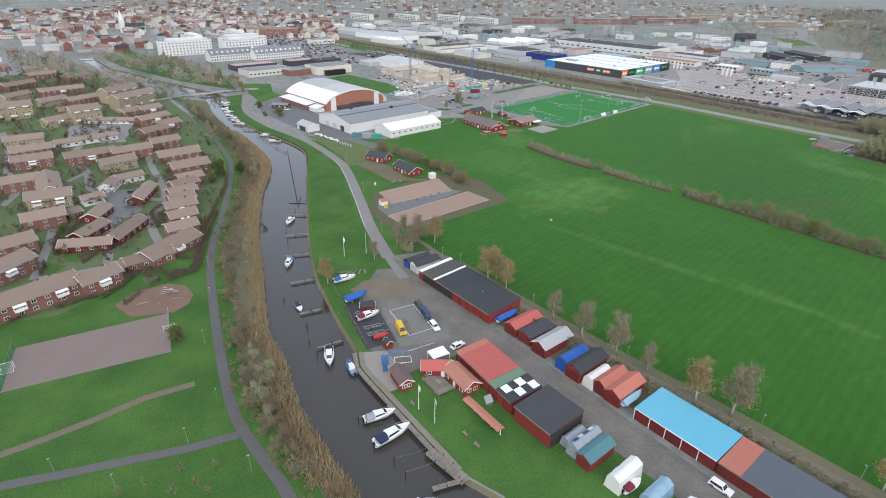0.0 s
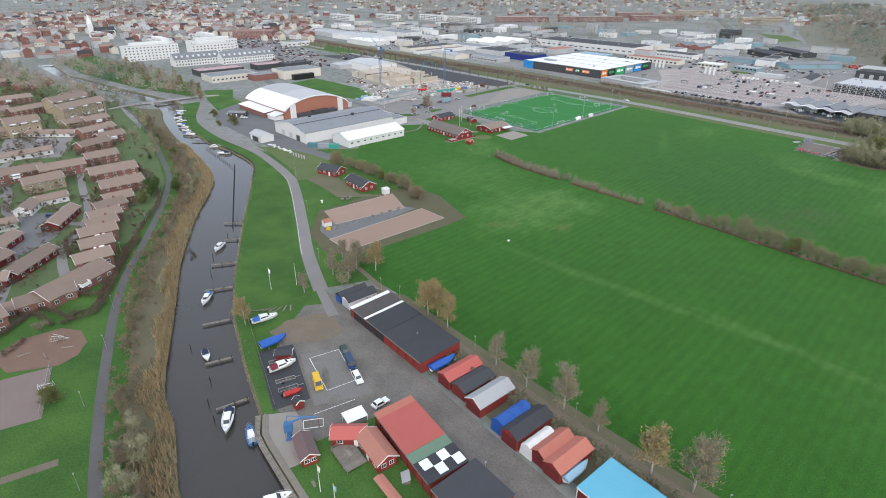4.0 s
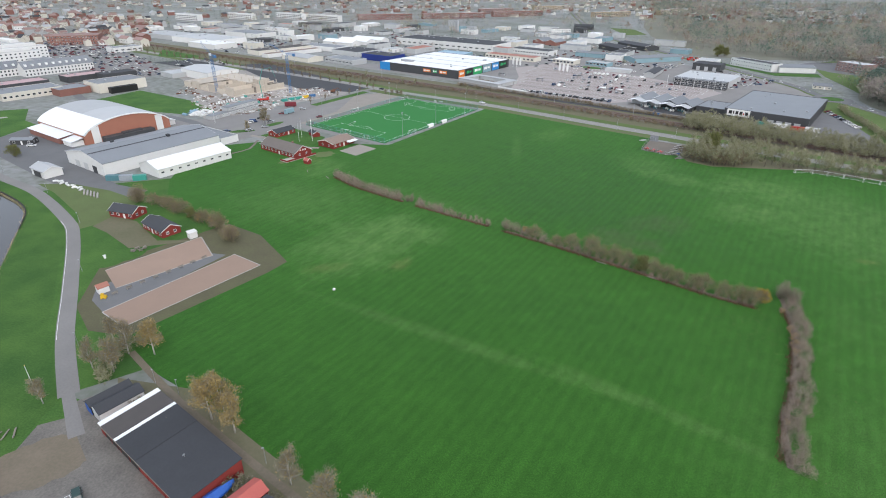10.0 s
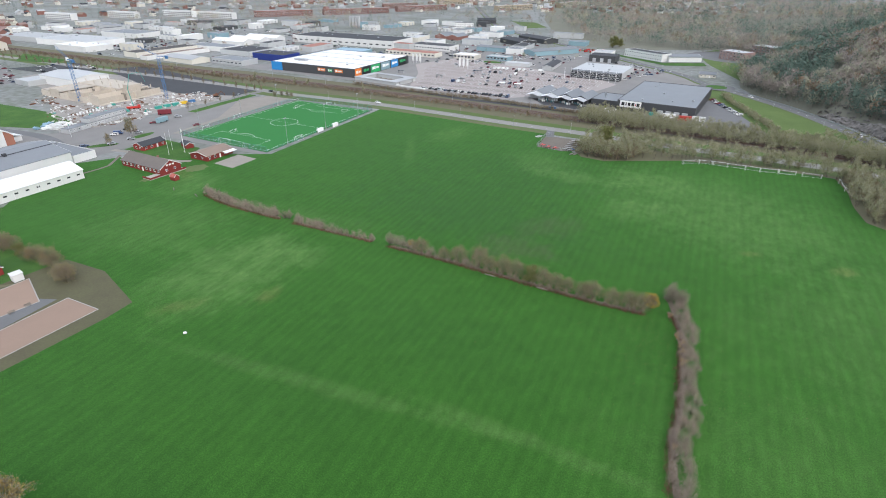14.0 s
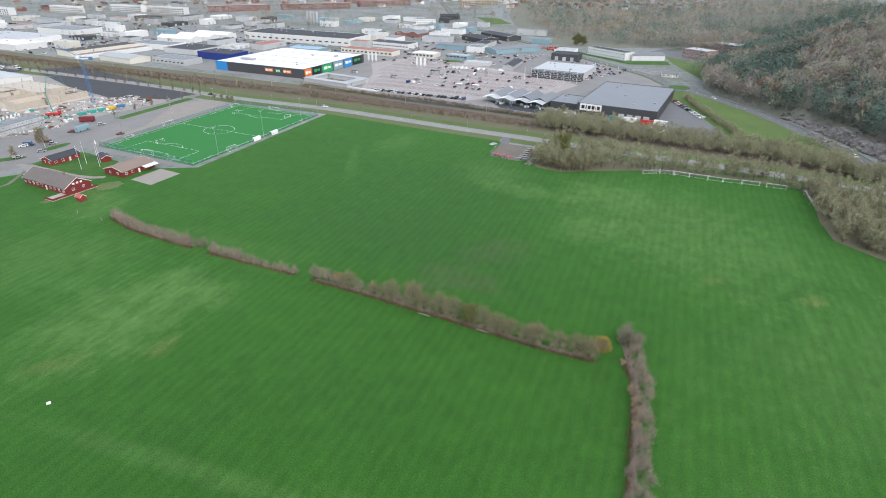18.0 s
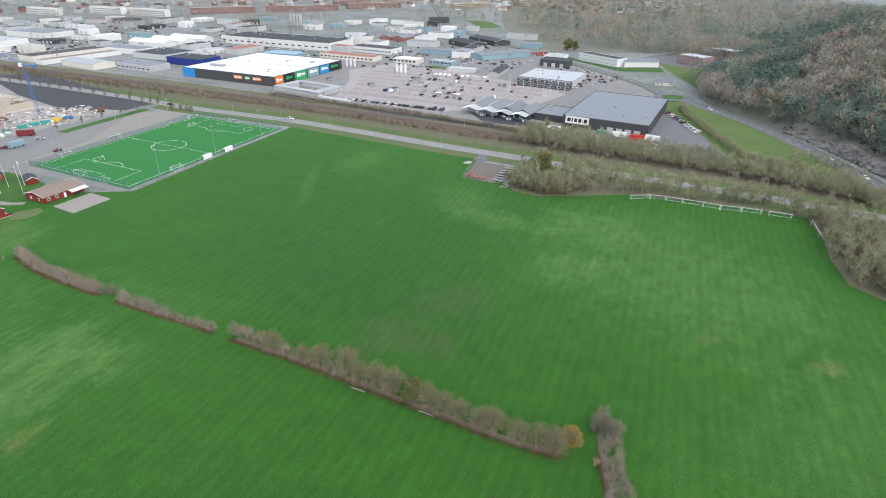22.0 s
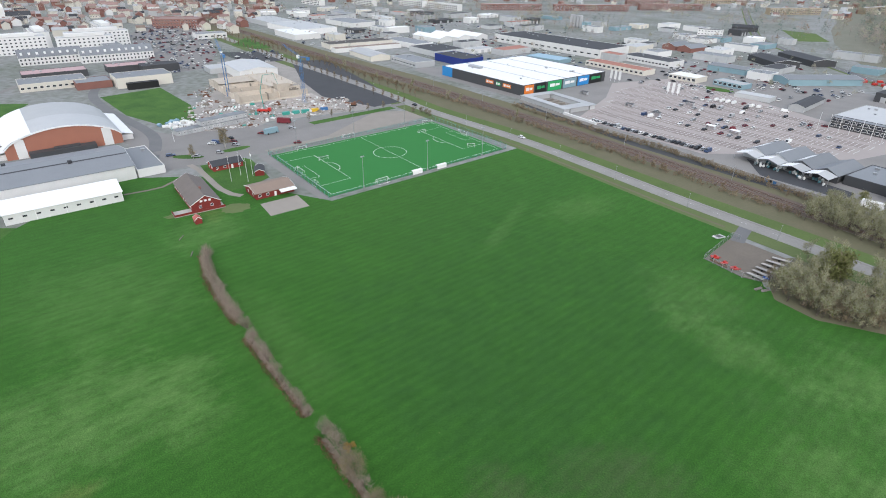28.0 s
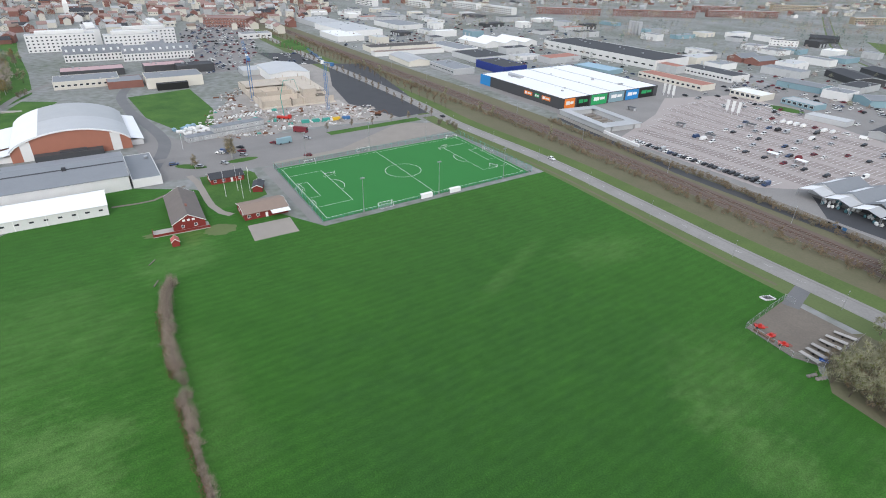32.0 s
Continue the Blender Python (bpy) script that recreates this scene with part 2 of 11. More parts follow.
CONCRETE = mat("concrete", (0.42, 0.40, 0.37), (0.29, 0.275, 0.255), 0.9, 3.0, 0.3, 0.7, 0.2, vary=0.08)
RUBBLE = mat("rubble", (0.50, 0.46, 0.42), (0.26, 0.24, 0.22), 0.95, 1.2, 0.12, 1.2, 0.6, vary=0.08)
BALLAST = mat("rail_ballast", (0.15, 0.112, 0.09), (0.092, 0.07, 0.058), 0.95, 3.0, 0.12, 0.8, 0.4, vary=0.04)
ROCK = mat("bare_rock", (0.235, 0.215, 0.200), (0.095, 0.088, 0.080), 0.95, 0.9, 0.16, 1.6, 1.0, vary=0.25, islands=True)
HILLSOIL = mat("forest_floor", (0.195, 0.180, 0.145), (0.128, 0.142, 0.100), 0.95, 0.5, 0.05, 0.9, 0.6, vary=0)
TOWN = mat("town_ground", (0.272, 0.274, 0.278), (0.118, 0.135, 0.102), 0.95, 0.20, 0.012, 1.5, 0.1, vary=0)
WATER = mat("river_water", (0.046, 0.041, 0.036), (0.034, 0.031, 0.028), 0.07, 1.2, 0.1, 0.5, 0.05, vary=0, spec=0.55)
WHITE = mat("white_paint", (0.80, 0.80, 0.79), (0.70, 0.70, 0.69), 0.6, 2.0, 0.4, 0.5, vary=0.05)
LINE = mat("white_line_paint", (0.78, 0.79, 0.78), (0.62, 0.63, 0.62), 0.7, 4.0, 0.5, 0.6, vary=0.03)
REDWOOD = mat("falu_red_boards", (0.255, 0.034, 0.026), (0.165, 0.026, 0.021), 0.85, 5.0, 0.4, 0.7, 0.2, vary=0.14, stripes=(1.2, 0, 0.05))
DARKWOOD = mat("black_tarred_boards", (0.040, 0.038, 0.037), (0.025, 0.024, 0.024), 0.85, 5.0, 0.4, 0.7, 0.2, vary=0.1)
GREYWOOD = mat("weathered_grey_wood", (0.27, 0.24, 0.20), (0.16, 0.145, 0.125), 0.9, 5.0, 0.6, 0.8, 0.3, vary=0.15)
FELT = mat("dark_roofing_felt", (0.050, 0.053, 0.060), (0.036, 0.038, 0.043), 0.75, 2.0, 0.25, 0.7, 0.1, vary=0.18)
GREYFELT = mat("grey_sheet_roof", (0.205, 0.22, 0.236), (0.155, 0.166, 0.18), 0.55, 1.5, 0.12, 0.6, 0.05, vary=0.12)
PALEROOF = mat("pale_sheet_roof", (0.44, 0.45, 0.455), (0.34, 0.35, 0.36), 0.5, 1.2, 0.10, 0.6, 0.05, vary=0.14)
WHITEROOF = mat("white_membrane_roof", (0.80, 0.81, 0.82), (0.68, 0.69, 0.70), 0.5, 1.0, 0.08, 0.6, vary=0.05)
REDROOF = mat("red_sheet_roof", (0.440, 0.105, 0.085), (0.360, 0.090, 0.075), 0.6, 2.0, 0.25, 0.6, 0.1, vary=0.08)
ORANGEROOF = mat("orange_tile_roof", (0.4, 0.175, 0.125), (0.31, 0.14, 0.105), 0.75, 4.0, 0.3, 0.7, 0.2, vary=0.15)
BROWNROOF = mat("brown_tile_roof", (0.25, 0.188, 0.15), (0.19, 0.146, 0.12), 0.85, 3.0, 0.2, 0.7, 0.2, vary=0.16)
BLUEROOF = mat("light_blue_sheet_roof", (0.135, 0.420, 0.560), (0.105, 0.360, 0.500), 0.55, 1.5, 0.25, 0.6, vary=0.03)
BLUETARP = mat("blue_tarpaulin", (0.025, 0.110, 0.420), (0.018, 0.075, 0.310), 0.5, 2.0, 0.8, 0.7, 0.3, vary=0.1)
PALETARP = mat("pale_blue_tarpaulin", (0.28, 0.42, 0.52), (0.20, 0.33, 0.43), 0.5, 2.0, 0.8, 0.7, 0.3, vary=0.08)
TEALTARP = mat("teal_tarpaulin", (0.085, 0.200, 0.225), (0.060, 0.150, 0.175), 0.5, 2.0, 0.8, 0.7, 0.3, vary=0.08)
GREYTARP = mat("grey_tarpaulin", (0.30, 0.33, 0.36), (0.20, 0.22, 0.25), 0.5, 2.0, 0.8, 0.7, 0.3, vary=0.1)
WHITETARP = mat("white_tarpaulin", (0.72, 0.72, 0.70), (0.60, 0.60, 0.585), 0.5, 2.0, 0.6, 0.6, 0.3, vary=0.05)
GREENROOF = mat("mossy_green_roof", (0.150, 0.235, 0.165), (0.115, 0.185, 0.130), 0.75, 2.0, 0.4, 0.7, vary=0.03)
BRICK = mat("red_brick", (0.255, 0.122, 0.098), (0.195, 0.094, 0.076), 0.9, 6.0, 0.3, 0.7, 0.2, vary=0.12)
YBRICK = mat("yellow_brick", (0.365, 0.3, 0.205), (0.295, 0.24, 0.165), 0.9, 6.0, 0.3, 0.7, 0.2, vary=0.10)
RENDER_W = mat("white_render", (0.72, 0.72, 0.70), (0.60, 0.60, 0.585), 0.85, 2.0, 0.25, 0.6, vary=0.08)
RENDER_G = mat("grey_cladding", (0.47, 0.48, 0.48), (0.38, 0.39, 0.39), 0.7, 2.0, 0.25, 0.6, vary=0.15)
CREAM = mat("cream_cladding", (0.64, 0.61, 0.53), (0.54, 0.515, 0.45), 0.8, 2.0, 0.25, 0.6, vary=0.08)
TERRACOTTA = mat("terracotta_cladding", (0.37, 0.155, 0.102), (0.305, 0.13, 0.088), 0.75, 2.0, 0.2, 0.6, 0.05, vary=0.02)
DARKCLAD = mat("dark_grey_cladding", (0.062, 0.064, 0.068), (0.048, 0.050, 0.053), 0.6, 2.0, 0.2, 0.6, vary=0.08)
BLUECLAD = mat("bright_blue_cladding", (0.030, 0.240, 0.560), (0.025, 0.200, 0.480), 0.55, 2.0, 0.2, 0.5, vary=0.03)
NAVYCLAD = mat("deep_blue_cladding", (0.020, 0.040, 0.220), (0.015, 0.030, 0.170), 0.55, 2.0, 0.2, 0.5, vary=0.03)
TEALCLAD = mat("pale_teal_cladding", (0.24, 0.36, 0.40), (0.19, 0.30, 0.34), 0.6, 2.0, 0.2, 0.5, vary=0.06)
STEEL = mat("galvanised_steel", (0.45, 0.46, 0.47), (0.33, 0.34, 0.35), 0.45, 8.0, 1.0, 0.6, metal=0.6, vary=0.06)
RUST = mat("rusty_steel", (0.20, 0.09, 0.05), (0.12, 0.06, 0.04), 0.8, 6.0, 1.0, 0.8, 0.2, metal=0.2, vary=0.1)
CRANEBLUE = mat("blue_steel_paint", (0.060, 0.170, 0.360), (0.045, 0.130, 0.280), 0.5, 4.0, 0.8, 0.6, vary=0.04)
GREENPAINT = mat("turquoise_paint", (0.060, 0.330, 0.270), (0.045, 0.260, 0.215), 0.5, 4.0, 0.8, 0.6, vary=0.08)
YELLOWPAINT = mat("yellow_paint", (0.680, 0.440, 0.030), (0.580, 0.370, 0.025), 0.35, 4.0, 0.8, 0.5, vary=0.02)
REDPAINT = mat("red_paint", (0.480, 0.035, 0.025), (0.390, 0.030, 0.022), 0.35, 4.0, 0.8, 0.5, vary=0.05)
BLUEPAINT = mat("blue_car_paint", (0.030, 0.060, 0.140), (0.025, 0.050, 0.115), 0.3, 4.0, 0.8, 0.5, vary=0.1)
GREENCAR = mat("dark_green_car_paint", (0.025, 0.055, 0.050), (0.020, 0.045, 0.040), 0.3, 4.0, 0.8, 0.5, vary=0.05)
SILVER = mat("silver_car_paint", (0.45, 0.46, 0.47), (0.38, 0.39, 0.40), 0.3, 4.0, 0.8, 0.5, metal=0.4, vary=0.12)
BLACKCAR = mat("black_car_paint", (0.022, 0.023, 0.026), (0.017, 0.018, 0.02), 0.25, 4.0, 0.8, 0.5, vary=0.2)
GELCOAT = mat("white_gelcoat", (0.80, 0.80, 0.78), (0.70, 0.70, 0.68), 0.25, 4.0, 0.8, 0.5, vary=0.04)
MAROON = mat("maroon_canvas", (0.180, 0.025, 0.035), (0.130, 0.020, 0.028), 0.8, 6.0, 0.8, 0.6, 0.2, vary=0.05)
NAVY = mat("navy_canvas", (0.020, 0.030, 0.075), (0.015, 0.022, 0.055), 0.8, 6.0, 0.8, 0.6, 0.2, vary=0.1)
GLASS = mat("window_glass", (0.045, 0.052, 0.060), (0.030, 0.035, 0.042), 0.08, 1.0, 0.3, 0.6, vary=0.35, spec=0.6)
RUBBER = mat("black_rubber", (0.022, 0.022, 0.022), (0.016, 0.016, 0.016), 0.85, 6.0, 1.0, 0.5, vary=0.05)
PINKROOF = mat("dusty_pink_sheet_roof", (0.44, 0.29, 0.29), (0.36, 0.245, 0.245), 0.6, 1.5, 0.2, 0.6, vary=0.08)
SIGNORANGE = mat("orange_sign", (0.780, 0.220, 0.030), (0.700, 0.190, 0.028), 0.5, 3.0, 0.6, 0.4, vary=0.02)
SIGNGREEN = mat("green_sign", (0.030, 0.360, 0.120), (0.025, 0.310, 0.100), 0.5, 3.0, 0.6, 0.4, vary=0.02)
SIGNBLACK = mat("black_sign", (0.015, 0.016, 0.016), (0.012, 0.012, 0.012), 0.5, 3.0, 0.6, 0.4, vary=0.02)
MESHGREEN = clear_mat("green_wire_mesh", (0.10, 0.20, 0.17), 0.72)
NETWHITE = clear_mat("white_goal_net", (0.45, 0.52, 0.52), 0.86)
BIRCHBARK = mat("birch_bark", (0.62, 0.60, 0.56), (0.28, 0.26, 0.24), 0.9, 4.0, 1.0, 0.9, 0.3, vary=0.1)
TREEBARK = mat("tree_bark", (0.130, 0.105, 0.085), (0.085, 0.070, 0.058), 0.95, 5.0, 1.0, 0.8, 0.4, vary=0.15)
TWIG = mat("bare_brown_twigs", (0.262, 0.212, 0.148), (0.18, 0.148, 0.106), 0.95, 1.0, 0.2, 0.9, vary=0.14, islands=True, spec=0.1)
TWIGGREY = mat("bare_grey_twigs", (0.27, 0.245, 0.182), (0.19, 0.172, 0.13), 0.95, 1.0, 0.2, 0.9, vary=0.14, islands=True, spec=0.1)
LEAFGOLD = mat("golden_autumn_leaves", (0.47, 0.315, 0.07), (0.34, 0.22, 0.052), 0.85, 2.0, 0.3, 0.8, vary=0.3, islands=True, spec=0.2, thin=0.4)
BIRCHLEAF = mat("yellow_brown_birch_leaves", (0.360, 0.265, 0.100), (0.255, 0.190, 0.078), 0.85, 1.0, 0.2, 0.9, vary=0.25, islands=True, spec=0.2)
LEAFTAN = mat("tan_autumn_leaves", (0.3, 0.215, 0.115), (0.22, 0.16, 0.085), 0.85, 0.6, 0.12, 1.0, vary=0.13, islands=True, spec=0.2, thin=0.4)
LEAFOLIVE = mat("olive_leaves", (0.215, 0.225, 0.085), (0.15, 0.16, 0.062), 0.85, 0.6, 0.12, 1.0, vary=0.13, islands=True, spec=0.2, thin=0.4)
LEAFGREEN = mat("green_leaves", (0.12, 0.182, 0.06), (0.085, 0.132, 0.045), 0.85, 2.0, 0.3, 0.8, vary=0.3, islands=True, spec=0.2, thin=0.4)
# far conifers: paler than real needles, distant haze put into the colour
NEEDLE = mat("hazed_conifer_needles", (0.128, 0.178, 0.142), (0.098, 0.142, 0.114), 0.9, 0.6, 0.12, 1.0, vary=0.13, islands=True, spec=0.1)
TWIGOLIVE = mat("olive_grey_twigs", (0.345, 0.335, 0.222), (0.255, 0.248, 0.165), 0.95, 1.0, 0.2, 0.9, vary=0.14, islands=True, spec=0.1)
FTAN = mat("dull_tan_leaves", (0.285, 0.205, 0.140), (0.205, 0.150, 0.105), 0.9, 0.6, 0.12, 1.0, vary=0.13, islands=True, spec=0.15)
MEADOW = mat("rough_meadow_grass", (0.120, 0.168, 0.056), (0.078, 0.120, 0.040), 0.95, 1.2, 0.06, 1.1, 0.5, vary=0.05, spec=0.15)
SITEGRIT = mat("grey_site_gravel", (0.345, 0.325, 0.300), (0.215, 0.200, 0.185), 0.95, 1.0, 0.08, 1.0, 0.3, vary=0.05)
PATHASPH = mat("path_asphalt", (0.125, 0.123, 0.121), (0.086, 0.085, 0.083), 0.9, 2.5, 0.12, 0.8, 0.2, vary=0.05)
TRAMPLED = mat("trampled_brown_grass", (0.118, 0.120, 0.064), (0.088, 0.078, 0.054), 0.95, 1.5, 0.12, 1.0, 0.4, vary=0.04, spec=0.15)
GREYPAD = mat("worn_grey_concrete", (0.205, 0.197, 0.186), (0.145, 0.140, 0.132), 0.9, 2.5, 0.25, 1.1, 0.2, vary=0.04)
# far bare trees: twig colour lightened too, to stand in for haze
FTWIG = mat("mauve_brown_twigs", (0.370, 0.318, 0.285), (0.285, 0.243, 0.218), 0.95, 0.5, 0.11, 1.1, vary=0.10, islands=True, spec=0.1)
FOLIVE = mat("grey_olive_twigs", (0.365, 0.360, 0.270), (0.270, 0.266, 0.200), 0.95, 0.5, 0.11, 1.1, vary=0.10, islands=True, spec=0.1)
GARDEN = mat("garden_ground", (0.135, 0.148, 0.088), (0.058, 0.122, 0.034), 0.95, 1.2, 0.07, 1.1, 0.4, vary=0.05, spec=0.15)
BAYPAVE = mat("worn_bay_paving", (0.290, 0.248, 0.232), (0.235, 0.202, 0.190), 0.9, 1.5, 0.08, 0.8, 0.1, vary=0.08)
SITECON = mat("fresh_raw_concrete", (0.56, 0.50, 0.42), (0.42, 0.37, 0.31), 0.9, 1.0, 0.2, 0.8, 0.2, vary=0.14)
LANE_GRIT = mat("worn_gritty_asphalt", (0.198, 0.183, 0.164), (0.110, 0.102, 0.092), 0.92, 2.0, 0.14, 1.4, 0.3, vary=0.05)
DIRTPATH = mat("trodden_dirt_path", (0.185, 0.150, 0.115), (0.125, 0.110, 0.075), 0.95, 1.6, 0.2, 0.9, 0.3, vary=0.05)
HEDGEBROWN = mat("brown_hedge_twigs", (0.175, 0.128, 0.098), (0.115, 0.086, 0.068), 0.95, 1.5, 0.3, 0.9, vary=0.18, islands=True, spec=0.1)
BUSHDARK = mat("dark_bush_leaves", (0.098, 0.112, 0.055), (0.065, 0.078, 0.040), 0.9, 1.5, 0.3, 0.9, vary=0.2, islands=True, spec=0.15)
CLUBTILE = mat("grey_brown_tiles", (0.168, 0.146, 0.132), (0.122, 0.106, 0.097), 0.85, 3.0, 0.25, 0.8, 0.2, vary=0.05, stripes=(0.9, 0, 0.08))
# red tile dulled for far buildings, distant haze put into the colour
HAZETILE = mat("hazed_tile_roof", (0.315, 0.205, 0.18), (0.24, 0.165, 0.148), 0.85, 4.0, 0.3, 0.7, 0.2, vary=0.15)
MAUVETWIG = mat("mauve_twigs", (0.400, 0.318, 0.268), (0.305, 0.240, 0.202), 0.95, 1.0, 0.2, 0.9, vary=0.16, islands=True, spec=0.1)
TIPOLIVE = mat("olive_twig_tips", (0.290, 0.265, 0.115), (0.205, 0.190, 0.085), 0.9, 1.0, 0.2, 0.9, vary=0.2, islands=True, spec=0.1, thin=0.4)
BRAMBLE = mat("reddish_brown_bramble", (0.205, 0.115, 0.075), (0.130, 0.076, 0.052), 0.95, 1.5, 0.3, 0.9, vary=0.25, islands=True, spec=0.1)
GREYBARK = mat("pale_grey_bark", (0.330, 0.290, 0.250), (0.200, 0.170, 0.145), 0.95, 2.0, 0.4, 0.9, vary=0.2, islands=True, spec=0.1)
REED = mat("dry_reeds", (0.40, 0.315, 0.185), (0.28, 0.22, 0.13), 0.95, 2.0, 0.2, 0.9, vary=0.25, islands=True, spec=0.1)


# ---- mesh tools ----
class MB:
    """Collects faces of one mesh part."""

    def __init__(self):
        self.v, self.f, self.m = [], [], []

    def add(self, verts, faces, mi=0):
        o = len(self.v)
        self.v += verts
        self.f += [tuple(o + i for i in f) for f in faces]
        self.m += [mi] * len(faces)
        return self

    def box(self, x0, y0, z0, x1, y1, z1, mi=0):
        vs = [(x, y, z) for z in (z0, z1) for x, y in ((x0, y0), (x1, y0), (x1, y1), (x0, y1))]
        return self.add(vs, [(3, 2, 1, 0), (4, 5, 6, 7), (0, 1, 5, 4), (1, 2, 6, 5), (2, 3, 7, 6), (3, 0, 4, 7)], mi)

    def cbox(self, cx, cy, z0, sx, sy, sz, mi=0):
        return self.box(cx - sx / 2, cy - sy / 2, z0, cx + sx / 2, cy + sy / 2, z0 + sz, mi)

    def prism(self, poly, z0, z1, mi=0, top=None):
        n = len(poly)
        vs = [(x, y, z0) for x, y in poly] + [(x, y, z1) for x, y in poly]
        self.add(vs, [(i, (i + 1) % n, n + (i + 1) % n, n + i) for i in range(n)], mi)
        return self.add([(x, y, z1) for x, y in poly], [tuple(range(n))], mi if top is None else top)

    def slab(self, quad, thick, mi=0):
        """A plate under four corners given in space."""
        lo = [(x, y, z - thick) for x, y, z in quad]
        return self.add(list(quad) + lo, [(0, 1, 2, 3), (7, 6, 5, 4), (0, 4, 5, 1), (1, 5, 6, 2), (2, 6, 7, 3), (3, 7, 4, 0)], mi)

    def tube(self, pts, radii, n=6, mi=0, cap=True):
        rings = []
        for i, p in enumerate(pts):
            p = Vector(p)
            d = (Vector(pts[min(i + 1, len(pts) - 1)]) - Vector(pts[max(i - 1, 0)])).normalized()
            a = d.cross(Vector((0.31, 0.95, 0.05)))
            a = a.normalized() if a.length > 1e-4 else Vector((1, 0, 0))
            b = d.cross(a)
            r = radii[i] if isinstance(radii, (list, tuple)) else radii
            rings.append([tuple(p + r * (math.cos(t) * a + math.sin(t) * b)) for t in (2 * math.pi * k / n for k in range(n))])
        o = [q for r in rings for q in r]
        fs = [(i * n + k, i * n + (k + 1) % n, (i + 1) * n + (k + 1) % n, (i + 1) * n + k) for i in range(len(rings) - 1) for k in range(n)]
        if cap:
            fs += [tuple(range(n))[::-1], tuple((len(rings) - 1) * n + k for k in range(n))]
        return self.add(o, fs, mi)

    def mesh(self, name, mats, smooth=False):
        me = bpy.data.meshes.new(name)
        me.from_pydata(self.v, [], self.f)
        for m in mats if isinstance(mats, (list, tuple)) else [mats]:
            me.materials.append(m)
        if any(self.m):
            me.polygons.foreach_set("material_index", self.m)
        if smooth:
            me.polygons.foreach_set("use_smooth", [True] * len(self.f))
        me.update()
        return me


def part(name, mb, mats, parent, label="", at=None, smooth=False):
    """Links one mesh as a part under a thing or a part. mb: an MB or ready mesh data."""
    me = mb.mesh(name, mats, smooth) if isinstance(mb, MB) else mb
    ob = new(name, me)
    ob.parent = parent
    if at is not None:
        ob.matrix_local = at
    return tagged(ob, label)


def thing(name, x, y, rot, label, category, group="", z=0.0):
    ob = new(name)
    ob.empty_display_size = 0.5
    ob.matrix_world = pose(x, y, z, 0, 0, rot)
    return tagged(ob, label, category, group)


def solid(name, mb, mats, label, category, group="", m=None, kind="", smooth=False):
    """A thing of one mesh."""
    ob = new(name, mb.mesh(name, mats, smooth) if isinstance(mb, MB) else mb)
    if m is not None:
        ob.matrix_world = m
    return tagged(ob, label, category, group, kind)


USED_LEVELS = set()


def level(z):
    """A height of its own for each sheet, so that no two lie in one plane."""
    while round(z, 4) in USED_LEVELS:
        z += 0.0013
    USED_LEVELS.add(round(z, 4))
    return z


def flat(name, poly, z, material, label="", kind="structure", thick=0.0):
    """A sheet of ground cover over a polygon."""
    z = level(z)
    bm = bmesh.new()
    vs = [bm.verts.new((x, y, z)) for x, y in poly]
    es = [bm.edges.new((vs[i], vs[(i + 1) % len(vs)])) for i in range(len(vs))]
    bmesh.ops.triangle_fill(bm, edges=es, use_beauty=True, use_dissolve=False, normal=(0, 0, 1))
    if thick:
        lo = [bm.verts.new((x, y, z - thick)) for x, y in poly]
        for i in range(len(vs)):
            j = (i + 1) % len(vs)
            bm.faces.new((vs[j], vs[i], lo[i], lo[j]))
    bmesh.ops.recalc_face_normals(bm, faces=bm.faces)
    if not thick and bm.faces and sum(f.normal.z for f in bm.faces) < 0:
        bmesh.ops.reverse_faces(bm, faces=bm.faces)
    me = bpy.data.meshes.new(name)
    bm.to_mesh(me)
    bm.free()
    me.materials.append(material)
    return tagged(new(name, me), label, "", "", kind)


def smooth_line(pts, step=6.0):
    """A rounded polyline through points."""
    out = []
    P = [Vector((*p, 0)).to_2d() if len(p) == 2 else Vector(p) for p in pts]
    for i in range(len(P) - 1):
        a, b, c, d = P[max(i - 1, 0)], P[i], P[i + 1], P[min(i + 2, len(P) - 1)]
        k = max(1, int((c - b).length / step))
        for j in range(k):
            t = j / k
            out.append(0.5 * (2 * b + (c - a) * t + (2 * a - 5 * b + 4 * c - d) * t * t + (3 * b - a - 3 * c + d) * t ** 3))
    out.append(P[-1])
    return out


def offsets(line, off):
    res = []
    for i, p in enumerate(line):
        d = (line[min(i + 1, len(line) - 1)] - line[max(i - 1, 0)]).normalized()
        res.append(p + off * Vector((-d.y, d.x)))
    return res


def strip_mb(line, off0, off1, z0, z1=None, mi=0, mb=None):
    """A ribbon between two offsets of a line (left is positive)."""
    z1 = z0 if z1 is None else z1
    mb = mb or MB()
    if z0 == z1 and z0 < 0.15:
        z0 = z1 = level(z0)
    a, b = offsets(line, off0), offsets(line, off1)
    n = len(a)
    return mb.add([(p.x, p.y, z0) for p in a] + [(p.x, p.y, z1) for p in b], [(i, i + 1, n + i + 1, n + i) if off1 > off0 else (n + i, n + i + 1, i + 1, i) for i in range(n - 1)], mi)


def ribbon(name, pts, width, z, material, label="", step=6.0):
    line = smooth_line(pts, step)
    return tagged(new(name, strip_mb(line, -width / 2, width / 2, z).mesh(name, material)), label, "", "", "structure")


